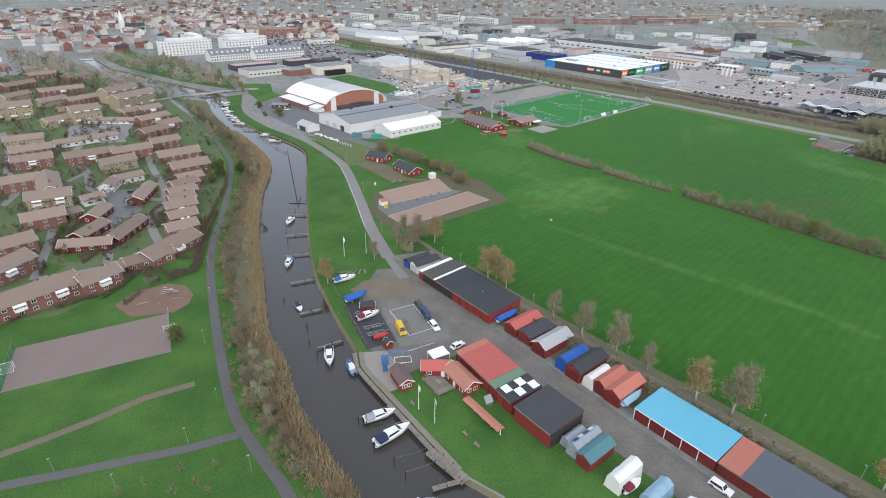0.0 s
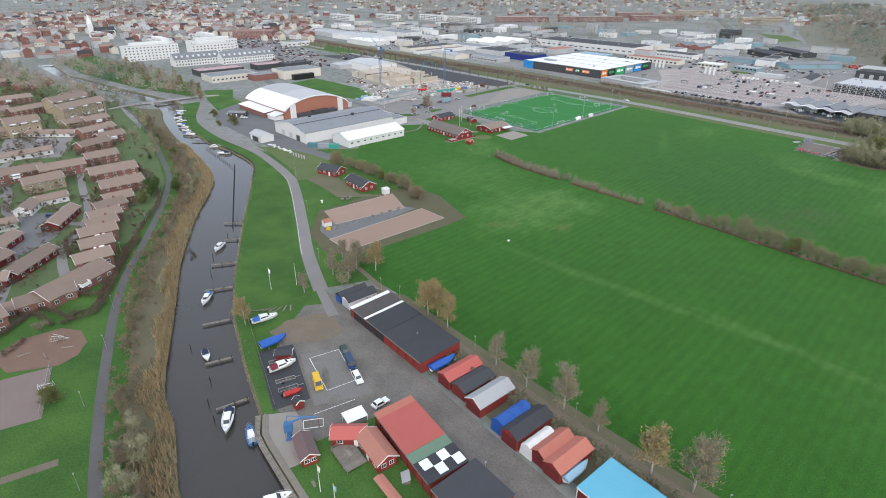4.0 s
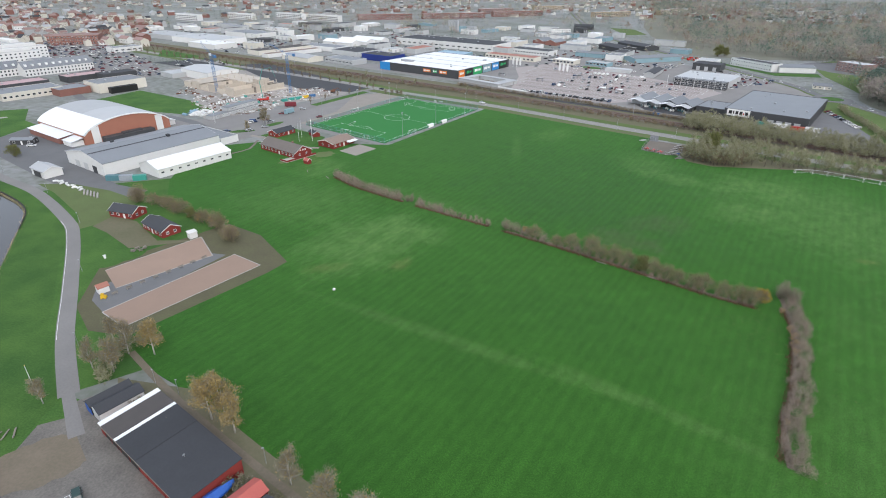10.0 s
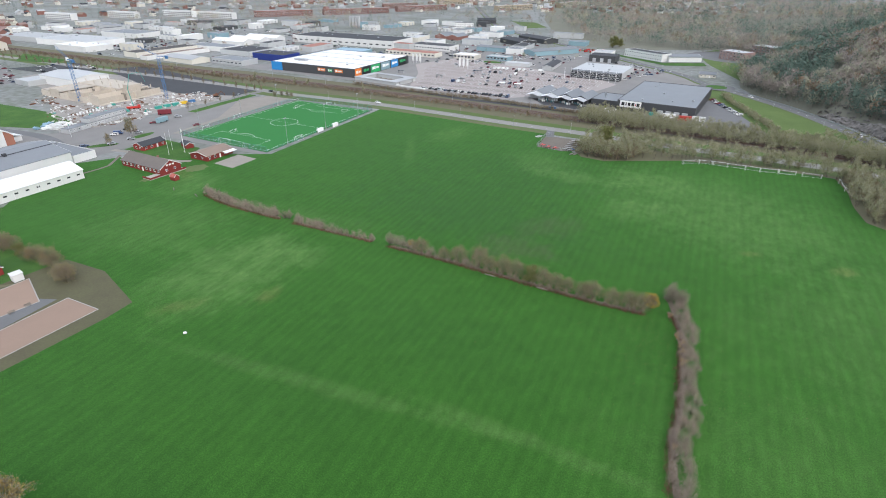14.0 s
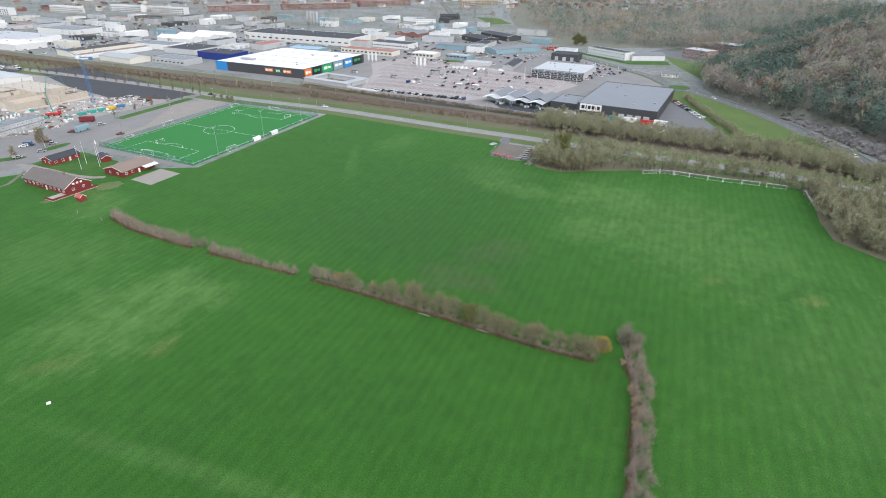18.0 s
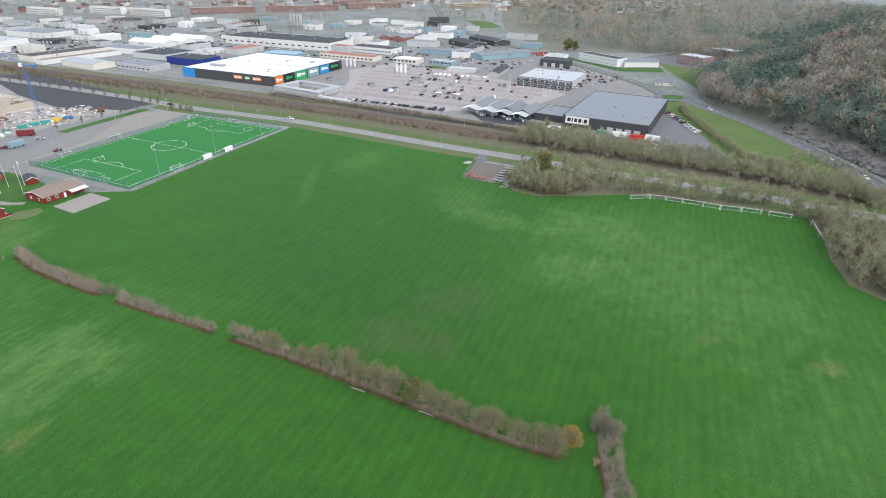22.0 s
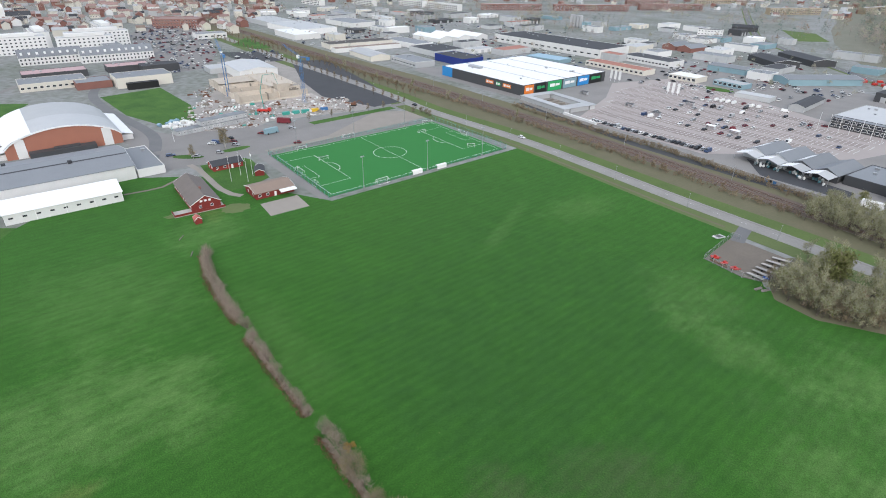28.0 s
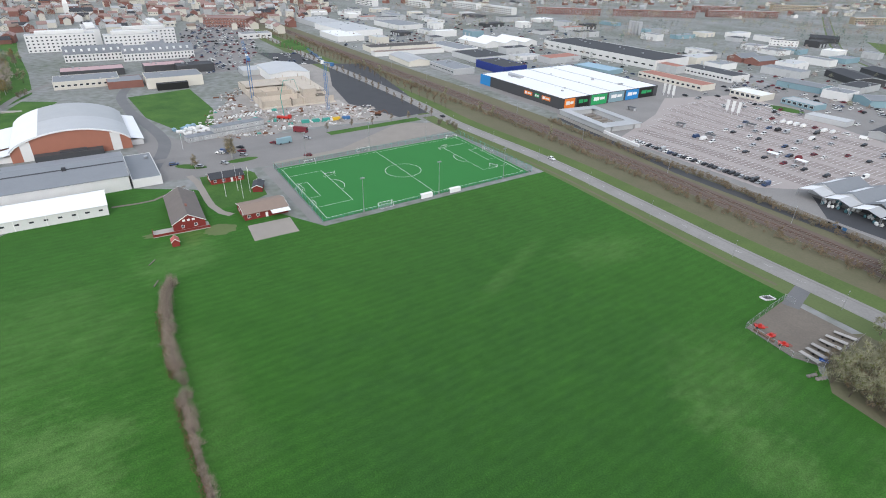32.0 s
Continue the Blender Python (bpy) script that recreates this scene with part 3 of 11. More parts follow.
def dashes(name, line, off, width, z, length, gap, material, label):
    """Painted dashes along a line, as one part of the road."""
    mb, run = MB(), 0.0
    pts = offsets(line, off)
    for a, b in zip(pts, pts[1:]):
        d = b - a
        if d.length < 1e-4:
            continue
        s = 0.0
        while s < d.length:
            if (run + s) % (length + gap) < length:
                e = min(s + 1.0, d.length)
                u = d.normalized()
                n = Vector((-u.y, u.x)) * width / 2
                p, q = a + u * s, a + u * e
                mb.add([(p.x - n.x, p.y - n.y, z), (q.x - n.x, q.y - n.y, z), (q.x + n.x, q.y + n.y, z), (p.x + n.x, p.y + n.y, z)], [(0, 1, 2, 3)])
            s += 1.0
        run += d.length
    return tagged(new(name, mb.mesh(name, material)), label, "", "", "structure")


def rough_patch(name, cx, cy, rx, ry, rot, z, material, label, seed=1, n=28, jag=0.25):
    rnd = random.Random(seed)
    c, s = math.cos(radians(rot)), math.sin(radians(rot))
    poly = []
    for i in range(n):
        t = 2 * math.pi * i / n
        r = 1 + jag * (rnd.random() - 0.5)
        x, y = rx * r * math.cos(t), ry * r * math.sin(t)
        poly.append((cx + c * x - s * y, cy + s * x + c * y))
    return flat(name, poly, z, material, label)


# ---- ground, river, roads ----
from mathutils.geometry import delaunay_2d_cdt

BANK_R = [(80, -100), (-20, -52), (-59.6, -33.5), (-68.4, -32.1), (-80.2, -25.9), (-95, -17.8), (-106.3, -11.3), (-110.1, -6.6), (-125.7, 5.6), (-133.4, 12.3),
          (-145.1, 22.5), (-159.9, 38.7), (-176.5, 59.3), (-192.5, 79.5), (-225.7, 122.8), (-242.2, 141.5), (-268.1, 154.7), (-292.7, 162.6), (-329.6, 182),
          (-357.1, 201), (-393.7, 235.4), (-440.8, 250), (-480.2, 258), (-521.1, 268), (-574.1, 282.3), (-604.2, 289.3), (-680.3, 325.4)]
BANK_L = [(60, -125), (-45, -68), (-85.5, -45.9), (-107.8, -33.5), (-117.3, -26.4), (-126.3, -18.6), (-136.2, -12.3), (-145.2, -4.2), (-159.4, 11), (-177.4, 29.7),
          (-191.7, 45), (-215.8, 75.2), (-234.3, 102), (-250, 119), (-290.6, 145), (-326.4, 165.4), (-365.5, 191.7), (-400.1, 218.2), (-454.7, 238),
          (-505.5, 248.9), (-547.7, 258.6), (-589.6, 272.1), (-690, 315)]
right_bank, left_bank = smooth_line(BANK_R, 5), smooth_line(BANK_L, 5)
river_ring = right_bank + left_bank[::-1]
outer = [Vector((-4500, -2500)), Vector((4500, -2500)), Vector((4500, 4800)), Vector((-4500, 4800))]
cdt_v, cdt_e, cdt_f, *_ = delaunay_2d_cdt(outer + river_ring, [], [[0, 1, 2, 3], list(range(4, 4 + len(river_ring)))], 0, 1e-4)[:3]


def inside(p, ring):
    hit = False
    for i, a in enumerate(ring):
        b = ring[i - 1]
        if (a[1] > p[1]) != (b[1] > p[1]) and p[0] < (b[0] - a[0]) * (p[1] - a[1]) / (b[1] - a[1]) + a[0]:
            hit = not hit
    return hit


kept = [f for f in cdt_f if not inside((sum(cdt_v[i].x for i in f) / 3, sum(cdt_v[i].y for i in f) / 3), river_ring)]
ground_mb = MB().add([(v.x, v.y, 0.0) for v in cdt_v], [tuple(f) for f in kept])
tagged(new("ground", ground_mb.mesh("ground", TOWN)), "", "", "", "structure")
# banks slope into the water
banks = MB()
strip_mb(right_bank, 1.4, 0.0, -1.6, 0.0, 0, banks)
strip_mb(left_bank, 0.0, -1.4, 0.0, -1.6, 0, banks)
tagged(new("river_bank", banks.mesh("river_bank", SCRUB)), "", "", "", "structure")
flat("water", [(p.x, p.y) for p in river_ring], -0.95, WATER)


def bank_slice(line, lo, hi):
    """The stretch of a line between two x values, as plain pairs."""
    return [(p.x, p.y) for p in line if lo <= p.x <= hi]


# playing fields and the strip along the east bank
flat("playing_field", [(300, -60), (250, 40), (205, 120), (172, 174), (163, 198), (170, 218), (182, 246), (143, 266), (105, 277), (64, 272), (50, 284), (42, 322), (17, 337), (-30, 359),
                       (-73, 381), (-117, 270), (-190, 262), (-222, 240), (-205, 188), (-190, 165), (-150, 140), (-135, 72), (-122, 60), (-105, 53.5), (-74, 38.5), (-43, 24), (-12, 11), (60, -25)], 0.04, FIELD)
flat("east_bank_grass", bank_slice(right_bank, -394, -110) + [(-388, 250), (-350, 213), (-328, 194), (-292, 175), (-254, 160), (-215, 136), (-199, 122), (-172, 90), (-151, 66), (-132, 46), (-130, 30), (-112, 0)], 0.035, LAWN)
flat("club_yard", [(-110.1, -6.0), (-131, 31), (-132, 46), (-120, 44), (-113, 36), (-82, 20), (-19, -13), (20, -32), (-20, -51.5), (-59.6, -33), (-68.4, -31.6), (-80.2, -25.4), (-95, -17.3), (-106.3, -10.8)], 0.03, LAWN)
flat("harbour_apron", [(-108, -4), (-126, 18), (-130, 36), (-122, 42), (-117, 43), (-90, 26), (-69, 14.5), (-49, 4.5), (-32, -5), (-19, -12), (0, -21), (10, -32), (-8, -27), (-28, -18.5), (-48, -8), (-62, 0), (-82, 9), (-86, 4), (-94, -8)], 0.055, LANE_GRIT)
flat("trailer_pad", [(-109, -4.5), (-127.5, 11.5), (-121, 18.5), (-103.5, 2.5)], 0.075, DARKASPH)
flat("quay_pad", [(-110, -6.4), (-106.2, -10.7), (-95.2, -17.0), (-92, -12.5), (-100, -5), (-104, -2.5)], 0.07, GRAVEL)
rough_patch("gravel_corner", -121, 27, 11, 7, 38, 0.07, DIRTPATH, "", 5, 40, 0.15)
flat("concrete_pad", [(-116.3, 15.5), (-108.2, 22.0), (-90.4, 10.6), (-101.1, 0.8)], 0.098, GREYPAD)
for x, y, rx, ry, a, k in ((-104.5, 10.5, 0.9, 4.5, 40, 7), (-98.0, 4.5, 1.3, 1.9, 10, 9), (-111.0, 15.5, 1.6, 1.0, 30, 10)):
    rough_patch("oil_stain", x, y, rx, ry, a, 0.103, LANE_GRIT, "", k, 28, 0.15)
# the boathouse lane and shoreline path
lane = smooth_line([(-126, 46), (-118, 38.5), (-92, 20.5), (-64, 6.5), (-40, -6.5), (-22, -16), (10, -32)], 5)
tagged(new("boathouse_lane", strip_mb(lane, -3.2, 3.6, 0.085).mesh("boathouse_lane", LANE_GRIT)), "", "", "", "structure")
flat("concrete_ramp_slab", [(-119.9, 33.8), (-117.6, 36.2), (-131, 47.6), (-132.6, 45.4)], 0.10, PALEASPH)
field_path = smooth_line([(-128, 64), (-104, 50), (-74, 35), (-43, 20.3), (-12, 7.2), (30, -12)], 5)
tagged(new("field_path", strip_mb(field_path, -0.9, 0.9, 0.075).mesh("field_path", DIRTPATH)), "", "", "", "structure")
flat("boathouse_verge", [(-124, 54), (-104, 54.2), (-74, 39.2), (-43, 24.8), (-12, 11.8), (12, 0.5), (0, -12), (-17, -5), (-38, 3), (-60, 13), (-80, 23), (-112, 40)], 0.05, SCRUB)
shore = smooth_line([(-130.9, 45.9), (-150.4, 65.5), (-171, 89.5), (-198.7, 120.8), (-214.8, 135), (-253.8, 158.8), (-292.1, 174), (-328.8, 193.5), (-352, 212.5), (-388, 251), (-438, 290), (-470, 330)], 5)
tagged(new("shore_road", strip_mb(shore, -2.4, 2.4, 0.09).mesh("shore_road", PALEASPH)), "", "", "", "structure")
tagged(new("shore_road_line", strip_mb([p for p in shore if -215 < p.x < -150], 2.0, 2.12, 0.10).mesh("shore_road_line", LINE)), "", "", "", "structure")
flat("shore_lay_by", [(-152, 69), (-160, 77), (-190, 113), (-200, 121), (-194, 110), (-170, 82), (-158, 67)], 0.08, LAWN)
flat("cabin_grass", [(-131, 47), (-150, 66), (-171, 90), (-199, 121), (-215, 136), (-254, 160), (-225, 178), (-204, 190), (-188, 166), (-148, 141), (-133, 73), (-120, 58)], 0.022, LAWN)
flat("south_meadow", [(12, 0.5), (60, -20), (302, -55), (520, -320), (150, -132), (80, -98), (-20, -50.5), (22, -33)], 0.018, LAWN)
# boules ground
flat("boules_surround", [(-134, 70), (-113, 112), (-110, 121), (-130, 139), (-148, 146), (-172, 104), (-160, 80), (-147, 70)], 0.06, TRAMPLED)
flat("boules_yard", [(-148, 78), (-134, 121), (-141, 121), (-163, 92), (-158, 84)], 0.075, ASPHALT)
flat("boules_court", [(-138.3, 73.6), (-118, 116.5), (-131.2, 122), (-150, 79)], 0.085, BOULES)
flat("boules_court_north", [(-156, 92), (-138.5, 119.5), (-151.6, 132.5), (-168.1, 101.5)], 0.085, BOULES)
for a, b in (((-138.3, 73.6), (-118, 116.5)), ((-131.2, 122), (-150, 79)), ((-156, 92), (-138.5, 119.5)), ((-168.1, 101.5), (-151.6, 132.5)), ((-138.3, 73.6), (-150, 79)), ((-118, 116.5), (-131.2, 122)), ((-138.5, 119.5), (-151.6, 132.5))):
    ribbon("boules_edging", [a, b], 0.35, 0.10, CONCRETE, "", 100)
flat("cabin_yard", [(-150, 130), (-172, 118), (-190, 128), (-200, 132), (-199, 143), (-186, 140), (-166, 126)], 0.07, SCRUB)
rough_patch("cabin_lawn", -172, 112, 13, 7, 60, 0.072, LAWN, "", 3)
# hall yard
flat("hall_yard", [(-214, 150), (-246, 166), (-286, 184), (-330, 205), (-352, 228), (-356, 262), (-293, 225), (-240, 184), (-225, 176), (-205, 172)], 0.06, ASPHALT)
flat("hall_verge", [(-215, 141), (-245, 160), (-262, 168), (-246, 172), (-222, 168), (-200, 160), (-196, 140), (-203, 128)], 0.065, VERGE)
flat("club_car_park", [(-222, 240), (-208, 262), (-188, 303), (-170, 345), (-186, 405), (-200, 395), (-225, 345), (-262, 300), (-300, 298), (-300, 290), (-240, 268)], 0.06, PALEASPH)
flat("gravel_yard_by_pitch", [(-186, 305), (-150, 410), (-168, 418), (-186, 404), (-179, 345), (-191, 306)], 0.07, GRAVEL)
flat("club_lawn", [(-201.4, 272.2), (-177.5, 259.8), (-163.8, 255.7), (-159.5, 263.8), (-160.2, 277.6), (-186.5, 291.9), (-191.6, 291.9)], 0.075, LAWN)
ribbon("club_path", [(-207, 270.5), (-197.1, 267.9), (-181.7, 261.1), (-168.8, 255.6), (-159.9, 253.9), (-154.7, 254.9)], 3.0, 0.085, GRAVEL)
ribbon("club_path_west", [(-200, 230), (-195.2, 238.7), (-193.2, 244.5), (-194.8, 252), (-197.5, 262)], 1.6, 0.085, EARTH)
rough_patch("worn_grass", -160, 231, 9, 3, 60, 0.07, VERGE, "", 11)
rough_patch("worn_grass_b", -147, 244, 6, 5, 60, 0.07, VERGE, "", 12)
flat("patio", [(-141.2, 252.0), (-128.7, 245.3), (-121.8, 260.9), (-134.3, 267.4)], 0.09, GRAVEL)
rough_patch("parking_island", -217.5, 278.5, 3.2, 8, -60, 0.09, LAWN, "", 4, jag=0.05)
rough_patch("parking_island_b", -206, 300, 3, 8, -20, 0.09, LAWN, "", 6, jag=0.05)
flat("hall_grass", [(-353, 231), (-388, 256), (-422, 286), (-402, 300), (-374, 270), (-357, 262)], 0.05, LAWN)
# football pitch
PO, PX, PY = Vector((-131.0, 337.8)), Vector((0.3725, 0.928)), Vector((-0.9055, 0.4245))
HL, HW = 52.5, 31.8
FL, FR = HL + 2.9, HW + 3.3


def pp(u, v):
    """A place on the pitch: u along its length, v across, from the centre."""
    return tuple(PO + PX * u + PY * v)


flat("pitch_apron", [pp(-FL - 5.5, FR + 2.5), pp(-FL - 3.5, -FR + 2), pp(-FL - 0.6, -FR - 0.4), pp(FL + 0.3, -FR - 0.3), pp(FL + 1.5, FR + 4), pp(-FL, FR + 4)], 0.06, PALEASPH)
flat("artificial_pitch", [pp(-HL - 2.2, -HW - 2.6), pp(HL + 2.2, -HW - 2.6), pp(HL + 2.2, HW + 2.4), pp(-HL - 2.2, HW + 2.4)], 0.08, TURF)
# road along the railway
road = smooth_line([(-760, 690), (-590, 622), (-397, 535), (-298, 493), (-207, 452), (-157, 426), (-80, 396), (-30, 371.5), (16.7, 347), (62, 325), (102, 304), (138.6, 286.5), (184, 264), (225, 236), (262, 180), (285, 110)], 6)
tagged(new("road", strip_mb(road, -4.4, 4.4, 0.10).mesh("road", ROADGRIT)), "", "", "", "structure")
for off in (-2.9, -1.3, 1.3, 2.9):
    tagged(new("road_wheel_track", strip_mb(road, off - 0.3, off + 0.3, 0.108).mesh("road_wheel_track", PALEASPH)), "", "", "", "structure")
dashes("road_centre_dash", road, 0.0, 0.08, 0.115, 3.0, 9.0, LINE, "")
tagged(new("road_verge_south", strip_mb(road, -13, -4.4, 0.07).mesh("road_verge_south", VERGE)), "", "", "", "structure")
near_road = [p for p in road if -90 < p.x < 40]
tagged(new("footway", strip_mb(near_road, -10.5, -9.0, 0.085).mesh("footway", SCRUB)), "", "", "", "structure")
tagged(new("road_verge_north", strip_mb(road, 4.4, 13, 0.07).mesh("road_verge_north", MEADOW)), "", "", "", "structure")
# railway bed, parallel to the road
rail_line = smooth_line([(-760, 735), (-590, 665), (-397, 578), (-298, 536), (-207, 497), (-144, 467), (-86, 440), (-15, 405), (37, 377.5), (68.3, 359.6), (110, 337), (165, 306), (215, 272), (262, 225), (300, 150)], 6)
tagged(new("railway_bed", strip_mb(rail_line, -6.5, 6.5, 0.16).mesh("railway_bed", BALLAST)), "", "", "", "structure")
tagged(new("railway_scrub", strip_mb(rail_line, -30, -6.5, 0.05).mesh("railway_scrub", SCRUB)), "", "", "", "structure")
tagged(new("railway_scrub_north", strip_mb(rail_line, 6.5, 19, 0.05).mesh("railway_scrub_north", SCRUB)), "", "", "", "structure")
for off in (-3.0, -1.55, 1.55, 3.0):
    tagged(new("rail", strip_mb(rail_line, off - 0.09, off + 0.09, 0.33, None, 0, strip_mb(rail_line, off + 0.09, off + 0.091, 0.33, 0.16)).mesh("rail", RUST)), "", "", "", "structure")
# retail area
flat("retail_paving", [(69, 386), (46, 395), (-18, 426), (-107, 486), (-240, 545), (-240, 560), (-60, 690), (60, 690), (140, 640), (200, 560), (205, 500), (172, 433), (170, 321), (140, 341), (100, 362)], 0.06, PALEASPH)
flat("car_park", [(-62, 459), (18, 422), (36, 432), (62, 440), (92, 452), (120, 488), (110, 512), (60, 560), (-20, 640), (-68, 585), (-60, 530)], 0.08, PINKPAVE)
flat("service_road", [(-107, 484), (-18, 424), (46, 393), (69, 384), (66, 379), (43, 388), (-20, 418), (-110, 477)], 0.075, DARKASPH)
flat("delivery_yard", [(112, 377), (138, 337), (172, 322), (178, 335), (184, 405), (176, 436), (168, 430), (146, 372)], 0.085, ASPHALT)
flat("east_verge", [(172, 318), (190, 300), (240, 250), (233, 293), (233, 346), (225, 401), (210, 465), (192, 478), (178, 450)], 0.06, MEADOW)
# highway past the wooded hill
highway = smooth_line([(300, 120), (255, 205), (227, 260.5), (230, 293.3), (230.5, 345.9), (225.5, 401.5), (212.5, 455), (204, 482), (199, 502), (192, 549), (143, 686), (47, 942), (23, 1132), (0, 1500)], 8)
tagged(new("highway", strip_mb(highway, -4.5, 4.5, 0.5).mesh("highway", ASPHALT)), "", "", "", "structure")
dashes("highway_centre_dash", highway, 0.0, 0.2, 0.52, 3.0, 6.0, LINE, "")
flat("roundabout", [(204 + 15 * math.cos(t / 16 * math.pi), 482 + 15 * math.sin(t / 16 * math.pi)) for t in range(32)], 0.53, ASPHALT)
flat("roundabout_island", [(204 + 8.5 * math.cos(t / 12 * math.pi), 482 + 8.5 * math.sin(t / 12 * math.pi)) for t in range(24)], 0.7, LAWN, thick=0.2)
# west bank
west_path = smooth_line([(-40, -86), (-92, -54.6), (-105.2, -47.8), (-117.6, -42.2), (-126.4, -36.9), (-144.0, -22.8), (-163.5, -5.8), (-180.6, 9.8), (-196.2, 26.2), (-209.0, 42.8), (-234.1, 73.9), (-257.7, 99.8), (-269.6, 110.3), (-290, 125), (-340, 160), (-395, 194), (-424.6, 208.6)], 5)
tagged(new("west_path", strip_mb(west_path, -1.3, 1.3, 0.09).mesh("west_path", PATHASPH)), "", "", "", "structure")
wp = [(p.x, p.y) for p in west_path]
flat("west_lawn", wp[:-12] + [(-300, 110), (-330, 40), (-330, -160), (60, -160)], 0.03, LAWN)
flat("reed_bank", [(p.x, p.y) for p in left_bank if -400 < p.x < 20] + wp[::-1][:] + [(10, -110)], 0.045, SCRUB)
flat("bank_grass_edge", [(p.x, p.y) for p in offsets(west_path, -1.2)] + [(p.x, p.y) for p in offsets(west_path, -5.6)][::-1], 0.065, LAWN)
ribbon("branch_path", [(-160, -83), (-149.5, -73), (-142.1, -66.6), (-133.7, -58.8), (-124.9, -50.9), (-118.2, -43.4)], 2.4, 0.095, PATHASPH)
flat("clay_court", [(-171.9, -15.1), (-155.9, -28.3), (-179.5, -57.8), (-194.7, -45.5)], 0.07, CLAY)
flat("playground", [(-189.9, -19.5), (-191.7, -11.2), (-186.5, -2.6), (-180, -1.2), (-173.7, -4.1), (-170.5, -9), (-171, -14.3), (-180.1, -21.5)], 0.085, BARK)
ribbon("dry_ditch", [(-166, -79), (-159.6, -69.9), (-155.4, -62.7), (-150.9, -53.7), (-146.7, -43.8), (-140.2, -35)], 2.1, 0.05, DIRTPATH)
flat("residential_green", [(-200, 24), (-214, 42), (-236, 74), (-262, 101), (-300, 130), (-340, 158), (-398, 190), (-440, 215), (-520, 240), (-640, 270), (-640, 60), (-420, -60), (-230, -60), (-200, -30)], 0.05, GARDEN)
for pts, w in (([(-228, -20), (-214.6, -3.8), (-209.9, 13.1), (-222, 22), (-236, 32), (-249, 50), (-268, 65), (-285, 75), (-315, 95)], 3.2), ([(-249, 50), (-262, 45), (-272, 42), (-290, 44), (-314, 59), (-350, 75)], 3.5),
               ([(-251, 24), (-246, 20), (-236, 14), (-214.6, -3.8)], 3.0), ([(-304, 13), (-319, 29), (-348, 41), (-380, 60), (-430, 85)], 3.5), ([(-314, 59), (-300, 30), (-262, 8), (-228, -20)], 3.0), ([(-350, 75), (-372, 100), (-400, 130), (-440, 150)], 4.0)):
    ribbon("residential_lane", pts, w, 0.08, PALEASPH)
flat("garage_court", [(-284, 47), (-262, 55), (-247, 36), (-244, 22), (-252, 17), (-262, 32)], 0.085, ASPHALT)
flat("garage_court_north", [(-412, 116), (-378, 136), (-346, 106), (-371, 85)], 0.085, PALEASPH)
# construction ground
flat("building_site", [(-258, 300), (-225, 330), (-230, 350), (-195, 405), (-200, 440), (-400, 540), (-420, 480), (-330, 400), (-300, 350)], 0.055, SITEGRIT)
flat("black_membrane_field", [(-368, 525), (-340, 545), (-250, 484), (-186, 438), (-194, 415), (-245, 421), (-295, 456)], 0.075, DARKASPH)
flat("rubble_field", [(-262, 380), (-232, 378), (-212, 400), (-232, 412), (-258, 425), (-280, 410)], 0.085, RUBBLE)
flat("park_green", [(-379, 336), (-370, 379), (-306, 354), (-270, 329), (-278, 310), (-318, 314)], 0.065, LAWN)
flat("park_green_west", [(-400, 260), (-440, 300), (-520, 330), (-640, 370), (-720, 400), (-690, 340), (-600, 300), (-480, 268)], 0.06, LAWN)
ribbon("hall_street", [(-225, 262), (-262, 292), (-310, 308), (-345, 318), (-400, 345), (-470, 420), (-560, 560), (-640, 660)], 6.5, 0.095, ASPHALT)
ribbon("site_street", [(-240, 268), (-222, 300), (-205, 345), (-190, 410), (-180, 435)], 6.0, 0.095, PALEASPH)
ribbon("tree_green", [(-204, 360), (-182, 420)], 7.0, 0.10, LAWN)


# ---- building kits ----
WINDOW_CACHE = {}


def window_mesh(w, h, style="white"):
    """A window for a wall in the local xz plane, facing -y, standing a little proud."""
    key = (round(w, 2), round(h, 2), style)
    if key not in WINDOW_CACHE:
        fr, pane = MB(), MB()
        b = 0.10 if w < 2.5 else 0.14
        for x0, z0, x1, z1 in ((-w / 2, 0, w / 2, b), (-w / 2, h - b, w / 2, h), (-w / 2, b, -w / 2 + b, h - b), (w / 2 - b, b, w / 2, h - b), (-0.04, b, 0.04, h - b)):
            fr.box(x0, -0.07, z0, x1, 0.02, z1)
        pane.box(-w / 2 + b, -0.035, b, w / 2 - b, 0.02, h - b)
        WINDOW_CACHE[key] = (fr.mesh("window_frame", WHITE if style == "white" else DARKCLAD), pane.mesh("pane", GLASS))
    return WINDOW_CACHE[key]


def put_window(parent, x, y, z, rot, w=1.1, h=1.2, style="white"):
    fr, pane = window_mesh(w, h, style)
    win = part("window", fr, None, parent, "", pose(x, y, z, 0, 0, rot))
    part("pane", pane, None, win)
    return win


DOOR_CACHE = {}


def put_door(parent, x, y, rot, w=1.0, h=2.1, material=None, label="", z=0.0):
    material = material or WHITE
    key = (round(w, 2), round(h, 2), material.name)
    if key not in DOOR_CACHE:
        mb = MB().box(-w / 2, -0.06, 0, w / 2, 0.02, h)
        k = max(1, round(w / 1.2))
        for i in range(k):
            x0, x1 = -w / 2 + w * i / k + 0.08, -w / 2 + w * (i + 1) / k - 0.08
            mb.box(x0, -0.09, 0.12, x1, -0.05, h - 0.1)
        DOOR_CACHE[key] = mb.mesh("door", material)
    return part("door", DOOR_CACHE[key], None, parent, label, pose(x, y, z, 0, 0, rot))


